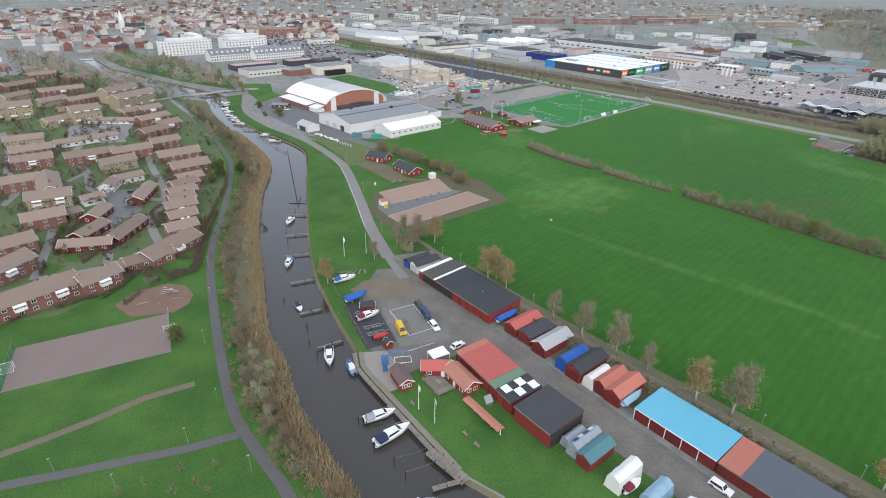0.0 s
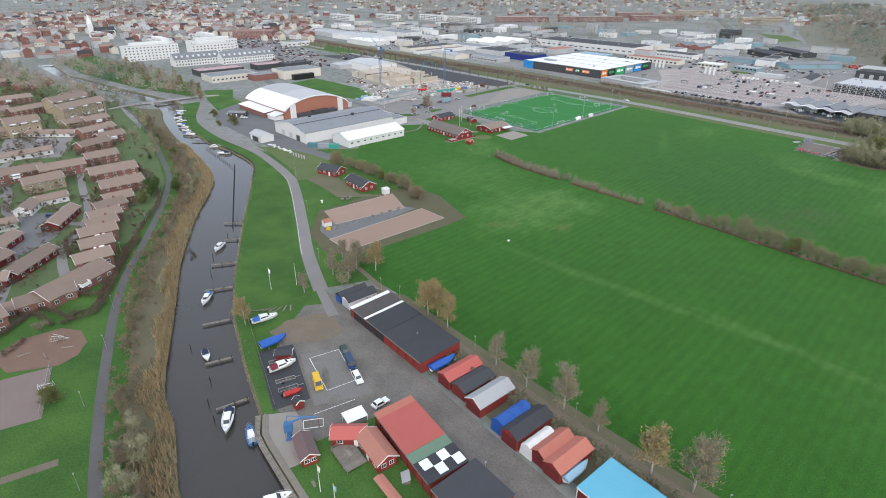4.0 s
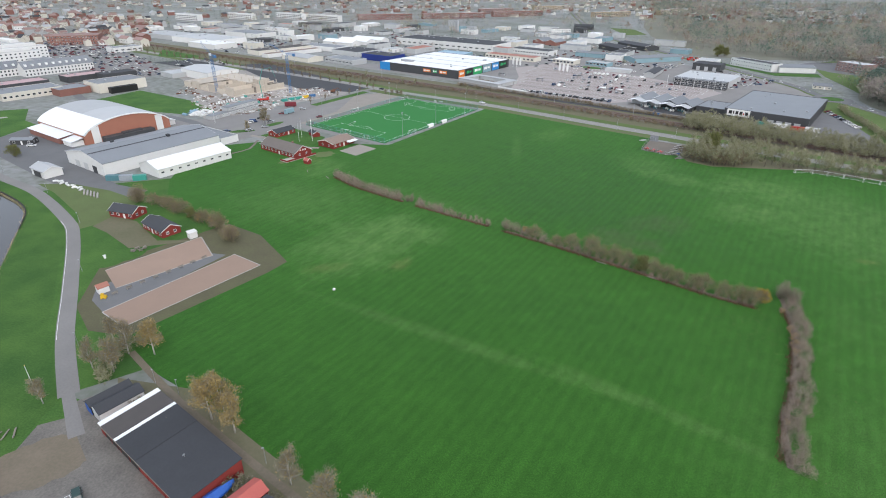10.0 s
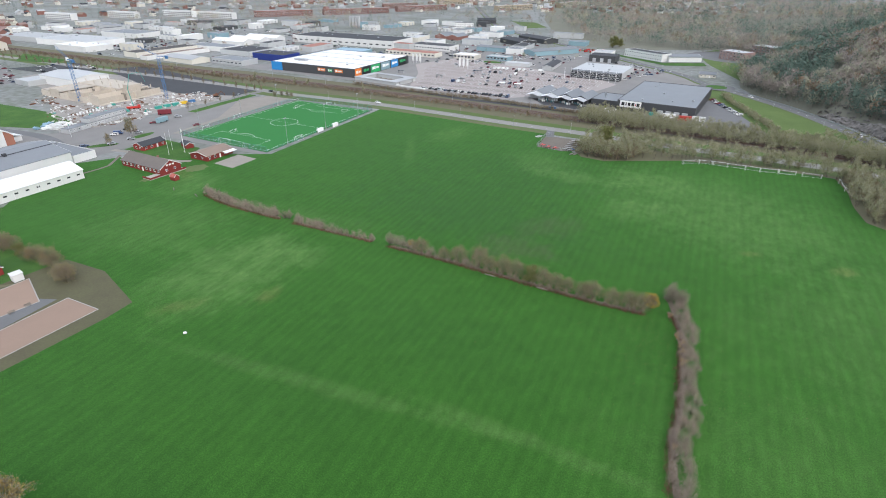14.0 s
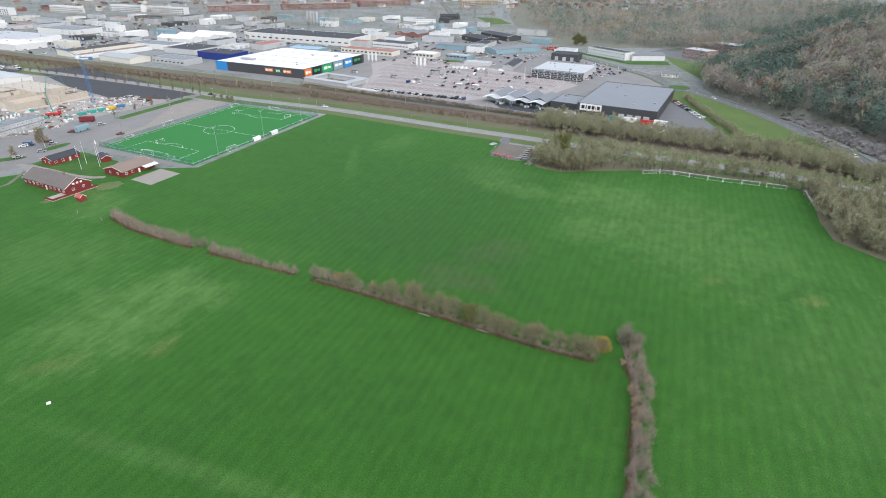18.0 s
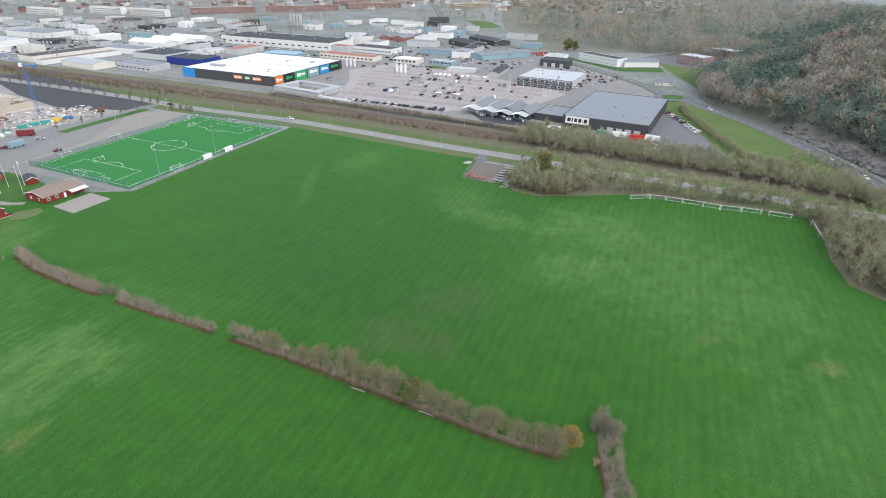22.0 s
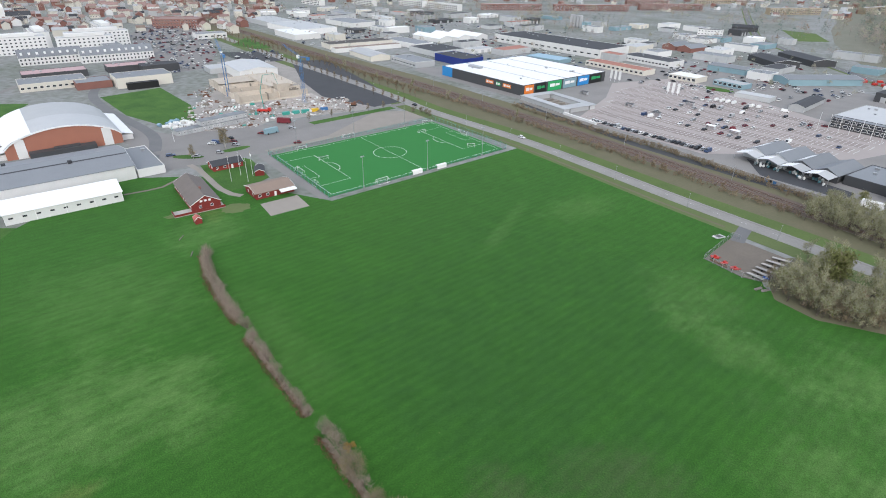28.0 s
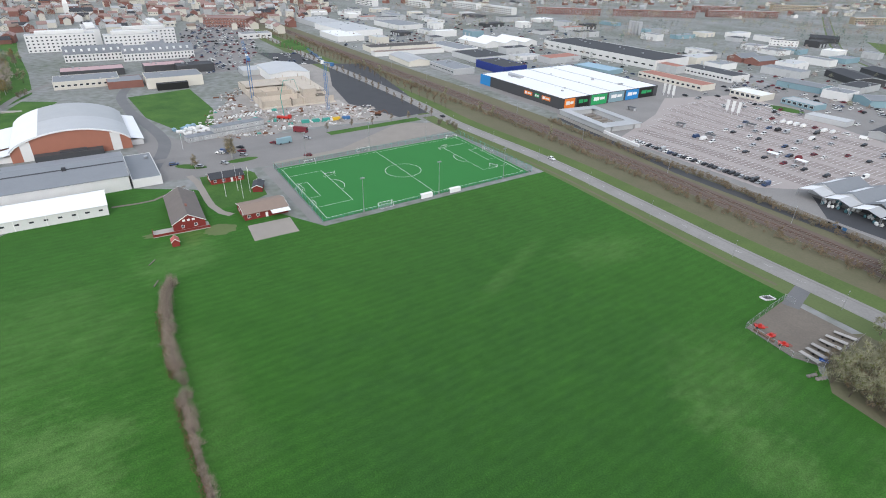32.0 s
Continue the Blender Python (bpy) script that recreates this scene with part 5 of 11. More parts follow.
def covered_boat(x, y, rot, l, w, material, label, z=0.7):
    t = thing("covered_boat", x, y, rot, label, "boat", "boats laid up ashore", z)
    h = 0.15 * l + 0.2
    part("hull", hull_mesh(l, w, h, GELCOAT), None, t)
    n = 8
    mb = MB()
    vs = []
    for i in range(n + 1):
        s = i / n
        half = w / 2 * 1.06 * (1 - max(0, (s - 0.45) / 0.55) ** 2.2) + 0.03
        top = h * (1.35 + 0.25 * math.sin(s * math.pi)) + 0.06 * math.sin(9 * s)
        xx = -l / 2 * 1.02 + l * 1.03 * s
        vs += [(xx, -half, h * 0.62), (xx, -half * 0.98, h * 0.98), (xx, 0, top), (xx, half * 0.98, h * 0.98), (xx, half, h * 0.62)]
    mb.add(vs, [(i * 5 + k, i * 5 + k + 1, i * 5 + k + 6, i * 5 + k + 5) for i in range(n) for k in range(4)] + [(0, 4, 3, 2, 1)])
    part("tarpaulin", mb, material, t)
    for xx in (-l * 0.25, l * 0.2):
        part("cradle_leg", MB().box(xx - 0.1, -w * 0.4, -z, xx + 0.1, w * 0.4, 0.12), GREYWOOD, t)
    return t


boat(-116.6, -11.2, -53, 8.4, 2.7, "white motor cruiser moored at a jetty", canopy=NAVY, stripe=NAVY)
boat(-109.0, -12.2, 140, 6.2, 2.3, "small blue workboat alongside the quay", hull=CRANEBLUE, cabin=True)
boat(-93.1, -24.2, 50, 7.8, 2.7, "white cabin cruiser moored at the quay", canopy=GREYTARP, stripe=CRANEBLUE)
boat(-87.4, -28.2, 64, 9.6, 3.0, "white motor yacht with a navy canopy at the quay", canopy=NAVY)
boat(-71.5, -40.5, 20, 6.5, 2.3, "white dinghy at the timber pier", canopy=NAVY, cabin=False)
boat(-139.6, 5.3, -35, 5.2, 2.0, "white open boat with a blue cover by a jetty", canopy=NAVY, cabin=False)
boat(-161.1, 27.0, -63, 7.4, 2.5, "white cabin boat with a blue deck", stripe=CRANEBLUE, canopy=CRANEBLUE)
boat(-184.6, 56.9, -71, 7.0, 2.6, "white cabin boat moored by the grassy bank")
for i, (x, y, r) in enumerate(((-285.5, 158.6, 30), (-271.0, 150.5, 30), (-320.5, 172.5, 20), (-329.0, 178.5, 15), (-337.0, 184.0, 15), (-345.0, 189.5, 20), (-352.0, 196.0, 25), (-360.0, 202.0, 25), (-371.0, 212.0, 30), (-377.0, 219.0, 30))):
    boat(x, y, r + 180 * (i % 2), 6.6 + (i * 37 % 5) * 0.35, 2.3, "white pleasure boat at the upper moorings" if i % 3 else "white boat with a dark cover at the upper moorings", canopy=(None, NAVY, BLUETARP)[i % 3], cabin=i % 4 != 1, group="upper moorings")
# ashore
boat(-135.1, 23.9, 55, 7.6, 2.7, "white cabin boat with blue cover on a cradle", canopy=BLUETARP, z=0.6, group="boats laid up ashore")
covered_boat(-125.5, 16.0, 64, 7.4, 3.0, BLUETARP, "boat under a creased blue tarpaulin on the yard")
boat(-116.5, 8.6, 59, 7.2, 2.6, "white boat with a maroon canopy on a trailer", canopy=MAROON, z=0.6, group="boats laid up ashore")
boat(-107.9, 1.6, 55, 4.8, 1.8, "red rescue boat on a trailer", hull=REDPAINT, cabin=False, canopy=REDPAINT, z=0.5, group="boats laid up ashore")
covered_boat(-79.0, 26.4, 63, 8.0, 2.4, BLUETARP, "long boat under a bright blue cover by the boathouses")
covered_boat(-40.2, 5.8, 62, 7.2, 2.3, PALETARP, "boat wrapped in pale blue plastic between the sheds")
boat(-36.6, -20.3, 60, 5.4, 2.2, "white boat with a maroon cover by the tents", canopy=MAROON, cabin=False, z=0.4, group="boats laid up ashore")
for x, y in ((-112.9, 5.4), (-110.3, 3.1), (-119.5, 10.8)):
    t = thing("boat_trailer", x, y, 50, "empty galvanised boat trailer on dark asphalt", "trailer", "boat trailers")
    part("chassis", MB().box(-2.6, -0.7, 0.5, 2.2, -0.6, 0.6).box(-2.6, 0.6, 0.5, 2.2, 0.7, 0.6).box(-2.6, -0.6, 0.5, -2.5, 0.6, 0.6).box(0, -0.6, 0.5, 0.1, 0.6, 0.6).box(2.1, -0.6, 0.5, 2.2, 0.6, 0.6), STEEL, t)
    part("drawbar", MB().box(2.2, -0.06, 0.48, 3.6, 0.06, 0.6), STEEL, t)
    for s in (-1, 1):
        part("wheel", MB().tube([(-1.0, s * 0.8, 0.3), (-1.0, s * 1.0, 0.3)], 0.3, 10), RUBBER, t)
        part("bunk", MB().box(-2.3, s * 0.35 - 0.06, 0.6, 1.6, s * 0.35 + 0.06, 0.72), GREYWOOD, t)


# ---- jetties, quay, posts ----
def plank_deck(name, x0, y0, x1, y1, w, z, label, legs=True, group="jetties"):
    l = math.hypot(x1 - x0, y1 - y0)
    t = thing(name, x0, y0, math.degrees(math.atan2(y1 - y0, x1 - x0)), label, "jetty", group)
    n = max(3, int(l / 0.5))
    me = MB().box(-0.22, -w / 2, -0.04, 0.22, w / 2, 0.04).mesh("plank", GREYWOOD)
    for i in range(n):
        part("plank", me, None, t, "", pose((i + 0.5) * l / n, 0, z + 0.1 + 0.01 * (i % 3), 0, 0, (i * 7 % 5 - 2) * 0.5))
    for s in (-1, 1):
        part("beam", MB().box(0, s * w * 0.4 - 0.08, z - 0.15, l, s * w * 0.4 + 0.08, z + 0.05), GREYWOOD, t)
    if legs:
        for i in range(max(2, int(l / 3))):
            for s in (-1, 1):
                part("pile", MB().tube([(0.3 + i * 3.0, s * w * 0.48, -2.2), (0.3 + i * 3.0, s * w * 0.48, z + 0.7)], 0.11, 6), DARKWOOD, t)
    return t


for a, b in (((-191.8, 77.8), (-199.2, 74.5)), ((-180.5, 66.7), (-187.6, 62.3)), ((-169.0, 51.0), (-176.5, 44.7)), ((-158.6, 36.6), (-165.5, 30.3)), ((-145.8, 21.6), (-151.3, 15.6)), ((-132.4, 7.6), (-136.9, 2.3)), ((-117.5, -3.2), (-121.8, -9.4))):
    plank_deck("jetty", *a, *b, 0.55, -0.3, "narrow weathered plank jetty over dark water")
plank_deck("timber_pier", -78.0, -29.0, -67.5, -33.0, 2.6, -0.1, "wide grey timber landing along the bank")
plank_deck("timber_pier", -68.5, -33.0, -73.0, -37.5, 1.1, -0.25, "short plank pier below the landing")
plank_deck("upper_jetty", -297.0, 165.0, -307.0, 161.5, 1.2, -0.2, "plank jetty at the upper moorings")
for i in range(9):
    plank_deck("mooring_finger", -314.0 - i * 8.0, 172.6 + i * 6.0 - (2.0 if i > 5 else 0), -317.5 - i * 8.0 + 1.5, 168.6 + i * 6.0 - (2.0 if i > 5 else 0), 0.7, -0.3, "thin mooring finger between small boats", group="upper moorings")
# quay wall along the club
quay = smooth_line([(-110.1, -6.6), (-106.3, -11.3), (-95, -17.8), (-80.2, -25.9), (-70, -31.5)], 4)
qm = strip_mb(quay, -0.2, 1.2, 0.18)
strip_mb(quay, 1.2, 1.21, 0.18, -1.7, 0, qm)
tagged(new("quay_wall", qm.mesh("quay_wall", GREYWOOD)), "", "", "", "structure")
qt = tagged(new("quay_boardwalk"), "weathered timber boardwalk along the concrete quay", "boardwalk")
qp = offsets(quay, -1.2)
me = MB().box(-0.16, -0.6, 0, 0.16, 0.6, 0.07).mesh("plank", GREYWOOD)
for a, b in zip(qp, qp[1:]):
    d = b - a
    k = max(1, int(d.length / 0.4))
    for i in range(k):
        p = a + d * (i + 0.5) / k
        part("plank", me, None, qt, "", pose(p.x, p.y, 0.19, 0, 0, math.degrees(math.atan2(d.y, d.x))))
wall_line = [p for p in right_bank if -300 < p.x < -225]
wm = strip_mb(wall_line, -0.35, 0.1, 0.35)
strip_mb(wall_line, 0.1, 0.11, 0.35, -1.6, 0, wm)
tagged(new("timber_bank_wall", wm.mesh("timber_bank_wall", DARKWOOD)), "", "", "", "structure")
post_me = MB().tube([(0, 0, -2.2), (0, 0, 0.5)], 0.12, 6).mesh("mooring_post", DARKWOOD)
for i in range(34):
    s = i / 33
    solid("mooring_post", post_me, None, "dark timber mooring post standing in the river", "post", "river posts", pose(-193.0 - 56.5 * s, 73.0 + 62.7 * s, 0))
for i in range(14):
    solid("mooring_post", post_me, None, "dark timber mooring post standing in the river", "post", "river posts", pose(-288 + i * 3.0, 154 - i * 1.6, 0))
for x, y in ((-97.1, -27.3), (-94.4, -28), (-83.5, -34.5), (-79.6, -36.7), (-125.3, -8.4), (-131, -2), (-120, -12), (-146, 6), (-172, 40), (-181, 50), (-189, 66), (-197, 80)):
    solid("mooring_post", post_me, None, "dark timber mooring post standing in the river", "post", "river posts", pose(x, y, 0.3))
for a, b in (((-83.5, -34.5), (-77.5, -27.0)), ((-79.6, -36.7), (-74.0, -29.0)), ((-97.1, -27.3), (-93.6, -25.0))):
    solid("mooring_rope", MB().tube([(*a, 0.5), ((a[0] + b[0]) / 2, (a[1] + b[1]) / 2, -0.2), (*b, 0.2)], 0.03, 4), GREYWOOD, "pale mooring rope from post to quay", "rope", "mooring ropes")

# ---- boathouses ----
ROW = -26.2


def shed(x, y, w, d, eave, rid, wall, roof, label, front=None, boards=False, name="boathouse", rot=ROW, doors=1, over=0.25):
    """A gabled shed with its gate end at (x, y), the gate facing the lane; ridge runs away from the lane."""
    t = thing(name, x, y, rot, label, "boathouse", "boathouses along the lane")
    body = part("wall", gable_shell(d, w, eave, rid), wall, t, "", pose(0, d / 2, 0, 0, 0, 90))
    part("roof", gable_roof(d, w, eave, rid, over, 0.12), roof, t, "", pose(0, d / 2, 0, 0, 0, 90))
    if boards:
        for e in (-1, 1):
            part("barge_board", barge_boards(d, w, eave, rid, over, 0.12, (e,)), WHITE, t, "", pose(0, d / 2, 0, 0, 0, 90))
    if front:
        for i in range(doors):
            put_door(t, (i + 0.5) * w / doors - w / 2, 0, 0, w / doors * 0.86, eave * 0.92, front)
    return t


def tarp_tent(x, y, w, d, eave, rid, material, label, rot=ROW, patches=0):
    """A boat shelter of sagging tarpaulin over hoops."""
    t = thing("boat_tent", x, y, rot, label, "boat shelter", "boat shelters")
    n, m = 10, 6
    vs, mb, rnd = [], MB(), random.Random(int(x * 10))
    for j in range(m + 1):
        for i in range(n + 1):
            s = 2 * i / n - 1
            z = eave + (rid - eave) * (1 - abs(s) ** 1.6) if abs(s) < 0.99 else 0.0
            xx = s * w / 2 * (0.92 if abs(s) < 0.7 else 1.0)
            z *= 1 - 0.05 * (j % 2) + rnd.uniform(-0.02, 0.02)
            vs.append((xx, d * j / m, max(z, 0)))
    mb.add(vs, [(j * (n + 1) + i, j * (n + 1) + i + 1, (j + 1) * (n + 1) + i + 1, (j + 1) * (n + 1) + i) for j in range(m) for i in range(n)])
    mb.add([vs[i] for i in range(n + 1)], [tuple(range(n + 1))])
    mb.add([vs[m * (n + 1) + i] for i in range(n + 1)], [tuple(range(n + 1))[::-1]])
    part("cover", mb, material, t)
    for k in range(patches):
        part("patch", MB().slab([(-w * 0.30, 1 + k * 1.7, eave + (rid - eave) * 0.62), (-w * 0.30, 2.3 + k * 1.7, eave + (rid - eave) * 0.62), (-0.1, 2.3 + k * 1.7, rid + 0.08), (-0.1, 1 + k * 1.7, rid + 0.08)], 0.05), WHITETARP if k % 2 else BLUETARP, t)
    for k in (-1, 1):
        part("rail", MB().tube([(k * w * 0.52, 0, 0.08), (k * w * 0.52, d, 0.08)], 0.07, 5), GREYWOOD, t)
    return t


def long_shed(name, x0, y0, x1, y1, d, h0, h1, sections, label, wall, fronts, group="boathouses along the lane"):
    """A long boathouse: front wall from (x0, y0) to (x1, y1), depth d to the left of that line; the roof leans from h0 in front to h1 behind.
    sections: (share, roof material, front material)."""
    l = math.hypot(x1 - x0, y1 - y0)
    t = thing(name, x0, y0, math.degrees(math.atan2(y1 - y0, x1 - x0)), label, "boathouse", group)
    x = 0.0
    for k, (share, roof, front) in enumerate(sections):
        e = x + share * l
        dz = 0.08 * (k % 2)
        mb = MB().add([(x, 0, 0), (e, 0, 0), (e, d, 0), (x, d, 0), (x, 0, h0), (e, 0, h0), (e, d, h1), (x, d, h1)], [(0, 1, 5, 4), (1, 2, 6, 5), (2, 3, 7, 6), (3, 0, 4, 7), (4, 5, 6, 7)])
        part("wall", mb, front or wall, t)
        part("roof", MB().slab([(x - 0.05, -0.45, h0 + 0.2 + dz), (e + 0.05, -0.45, h0 + 0.2 + dz), (e + 0.05, d + 0.3, h1 + 0.2 + dz), (x - 0.05, d + 0.3, h1 + 0.2 + dz)], 0.16), roof, t)
        n = max(1, round((e - x) / 3.7))
        for i in range(n if fronts else 0):
            put_door(t, x + (i + 0.5) * (e - x) / n, 0, 0, (e - x) / n * 0.84, h0 * 0.86, front or wall)
            part("post", MB().box(x + i * (e - x) / n - 0.09, -0.12, 0, x + i * (e - x) / n + 0.09, -0.01, h0), WHITE if fronts == 2 else WINE, t)
        x = e
    part("fascia", MB().box(0, -0.52, h0 - 0.08, l, -0.46, h0 + 0.24), WHITE if fronts == 2 else GREYWOOD, t)
    return t


WINE = mat("dark_red_gate_boards", (0.165, 0.022, 0.020), (0.115, 0.018, 0.017), 0.85, 5.0, 0.4, 0.7, 0.2, vary=0.14)
FELTBROWN = mat("worn_brownish_felt", (0.085, 0.075, 0.070), (0.060, 0.055, 0.053), 0.8, 2.0, 0.4, 0.8, 0.1, vary=0.1, stripes=(0.5, 0, 0.2))
PINKFELT = mat("faded_red_felt", (0.460, 0.165, 0.120), (0.380, 0.135, 0.100), 0.8, 2.0, 0.4, 0.7, 0.1, vary=0.1)
FELTMAUVE = mat("mauve_brown_sheet_roof", (0.165, 0.110, 0.108), (0.125, 0.085, 0.085), 0.7, 2.0, 0.3, 0.6, vary=0.05)
SLATEBLUE = mat("blue_grey_sheet_roof", (0.095, 0.108, 0.130), (0.070, 0.080, 0.098), 0.6, 2.0, 0.3, 0.6, vary=0.05)

shed(-121.4, 42.0, 3.2, 9.5, 2.6, 3.7, DARKWOOD, FELT, "black shed with a bright blue tarpaulin front", BLUETARP)
shed(-117.8, 40.4, 4.2, 10.0, 2.9, 4.0, RENDER_W, FELT, "pale shed with a black felt roof by the slab", RENDER_G)
long_shed("long_boathouse", -113.6, 37.0, -83.0, 22.0, 13.0, 3.3, 3.9, ((0.05, WHITEROOF, REDWOOD), (0.17, FELTBROWN, DARKWOOD), (0.035, WHITEROOF, DARKWOOD), (0.245, FELT, DARKWOOD), (0.5, FELT, REDWOOD)), "long black-felted boathouse, tarred and red board fronts", REDWOOD, 1)
shed(-75.9, 19.9, 4.4, 11.0, 2.8, 3.9, REDWOOD, REDROOF, "red boathouse with a faded red metal roof", WINE)
shed(-71.1, 17.7, 4.8, 10.0, 2.7, 3.7, REDWOOD, FELT, "red boathouse with a dark felt roof", WINE)
shed(-65.9, 14.2, 5.0, 11.0, 3.0, 4.5, REDWOOD, PALEROOF, "red boathouse with a light grey metal roof and white verge", WINE, True)
tarp_tent(-58.7, 10.3, 4.0, 9.5, 2.9, 4.1, BLUETARP, "boat shelter of bright blue tarpaulin")
shed(-55.2, 8.0, 4.6, 11.5, 3.2, 4.6, REDWOOD, FELT, "red boathouse with a black roof and wide gate", WINE)
tarp_tent(-51.0, 6.4, 3.4, 8.0, 2.5, 3.6, WHITETARP, "low boat shelter of dirty white tarpaulin")
shed(-48.1, 5.4, 4.0, 9.5, 2.9, 4.2, WINE, PINKFELT, "narrow red boathouse with a brick-red roof", WINE)
shed(-44.6, 3.2, 4.4, 10.5, 3.0, 4.3, REDWOOD, PINKFELT, "red boathouse with a rust-red roof and grey side boards", WINE)
long_shed("blue_roofed_boathouse", -38.9, 0.5, -21.4, -8.3, 10.5, 3.3, 3.5, ((1.0, BLUEROOF, WINE),), "boathouse with a light blue metal roof and five red gates", WINE, 2)
long_shed("grey_roofed_boathouse", -21.1, -8.45, 14.0, -25.8, 10.3, 3.2, 3.5, ((0.12, PINKFELT, WINE), (0.20, SLATEBLUE, WINE), (0.22, SLATEBLUE, REDWOOD), (0.12, GREYFELT, REDWOOD), (0.34, SLATEBLUE, REDWOOD)), "long red boathouse with slate grey roof sections", WINE, 1)

# south side of the lane
ml = long_shed("red_roofed_boathouse", -84.6, 1.4, -65.2, -11.0, 9.0, 3.6, 4.2, ((0.10, PINKFELT, REDWOOD), (0.52, REDROOF, REDWOOD), (0.13, GREENROOF, REDWOOD), (0.25, FELT, REDWOOD)), "long red boathouse with a red, green and chequered roof", REDWOOD, 1)
l2 = math.hypot(19.4, 12.4)
for i in range(4):
    for j in range(2):
        if (i + j) % 2 == 0:
            x0, y0 = l2 * 0.76 + j * 2.5, 0.6 + i * 2.1
            part("roof_sheet", MB().slab([(x0, y0, 3.99 + y0 * 0.067), (x0 + 2.5, y0, 3.99 + y0 * 0.067), (x0 + 2.5, y0 + 2.1, 4.13 + y0 * 0.067), (x0, y0 + 2.1, 4.13 + y0 * 0.067)], 0.05), WHITEROOF, ml, "white square roof sheet")
cab = gabled("club_cabin", -83.9, -3.6, -76.2, -8.3, 4.6, 2.6, 4.0, REDWOOD, ORANGEROOF, "red club cabin with an orange tiled roof and white trim", "cabin", step=2.6)
cab2 = gabled("club_cabin_wing", -91.0, -6.2, -84.6, -3.2, 4.0, 2.5, 3.8, REDWOOD, REDROOF, "red cabin wing with a red roof", "cabin", step=3.0)
dk = thing("sun_deck", -85.2, -9.0, -30, "weathered timber deck with railings beside the red cabin", "deck")
dme = MB().box(-0.14, -2.4, 0, 0.14, 2.4, 0.06).mesh("board", GREYWOOD)
for i in range(24):
    part("board", dme, None, dk, "", pose(-3.6 + i * 0.31, 0, 0.45))
for x0, y0, x1, y1 in ((-3.7, -2.4, 3.8, -2.3), (-3.7, -2.3, -3.6, 2.4), (3.7, -2.3, 3.8, 2.4)):
    part("railing", MB().box(x0, y0, 1.25, x1, y1, 1.37).box(x0, y0, 0.85, x1, y1, 0.95), GREYWOOD, dk)
for i in range(5):
    part("post", MB().cbox(-3.65 + i * 1.86, -2.35, 0, 0.12, 0.12, 1.4), GREYWOOD, dk)
part("picnic_table", MB().cbox(0, 0, 1.15, 1.8, 0.8, 0.06).cbox(0, -0.75, 0.85, 1.8, 0.3, 0.05).cbox(0, 0.75, 0.85, 1.8, 0.3, 0.05).cbox(-0.6, 0, 0.51, 0.1, 1.2, 0.64).cbox(0.6, 0, 0.51, 0.1, 1.2, 0.64), GREYWOOD, dk)
solid("white_sheet_shelter", MB().slab([(-2.5, -1.7, 2.4), (2.5, -1.7, 2.4), (2.5, 1.9, 2.6), (-2.5, 1.9, 2.6)], 0.12).cbox(-2.4, -1.7, 0, 0.12, 0.12, 2.3).cbox(2.4, -1.7, 0, 0.12, 0.12, 2.3).cbox(2.4, 1.7, 0, 0.12, 0.12, 2.45).cbox(-2.4, 1.7, 0, 0.12, 0.12, 2.45), WHITEROOF, "white flat-roofed shelter beside the cabin", "shelter", "", pose(-89.4, 0.2, 0, 0, 0, 56))
bs = long_shed("black_boathouse", -64.2, -12.2, -54.4, -17.2, 10.8, 4.2, 4.6, ((1.0, FELT, REDWOOD),), "tall boathouse with a black felt roof, red and black boards", REDWOOD, 0)
part("side_cladding", MB().box(10.98, 0.1, 0, 11.06, 10.7, 4.1), DARKWOOD, bs)
tarp_tent(-51.6, -15.3, 2.6, 6.0, 2.0, 2.8, GREYTARP, "low grey tarpaulin over a boat")
tarp_tent(-49.6, -17.3, 3.2, 8.5, 2.7, 3.8, GREYTARP, "patched grey and blue boat shelter", patches=4)
shed(-46.8, -19.2, 3.6, 8.5, 2.7, 3.6, REDWOOD, TEALTARP, "red shed under a teal tarpaulin roof", WINE)
tarp_tent(-40.3, -22.5, 3.6, 8.2, 2.8, 3.9, WHITETARP, "clean white boat shelter tent")
tarp_tent(-33.6, -24.2, 3.6, 7.2, 2.6, 3.7, PALETARP, "pale blue boat shelter tent")
tarp_tent(-28.0, -26.4, 3.4, 7.0, 2.4, 3.4, WHITETARP, "white boat shelter with blue edges", patches=1)
sb = thing("canoe_shelter", -76.4, -12.0, math.degrees(math.atan2(-6.2, 11.2)), "long low shelter with a narrow orange-red roof on the lawn", "shelter")
part("roof", MB().slab([(0, -1.1, 1.75), (12.8, -1.1, 1.75), (12.8, 0, 2.05), (0, 0, 2.05)], 0.08).slab([(0, 0, 2.05), (12.8, 0, 2.05), (12.8, 1.1, 1.75), (0, 1.1, 1.75)], 0.08), ORANGEROOF, sb)
part("ridge_cap", MB().box(0, -0.12, 2.05, 12.8, 0.12, 2.13), PINKFELT, sb)
for i in range(5):
    part("post", MB().cbox(0.3 + i * 3.05, 0, 0, 0.14, 0.14, 1.9), WHITE, sb)
    part("arm", MB().cbox(0.3 + i * 3.05, 0, 1.55, 0.1, 1.9, 0.1), GREYWOOD, sb)
cf = thing("cold_frame", -71.6, -9.2, -55, "small glazed frame on legs beside the boathouse", "cold frame")
part("frame_base", MB().box(-1.3, -0.8, 0, 1.3, 0.8, 0.5), GREYWOOD, cf)
part("lid", MB().slab([(-1.4, -0.9, 0.65), (1.4, -0.9, 0.65), (1.4, 0.9, 1.3), (-1.4, 0.9, 1.3)], 0.08), PALEROOF, cf)
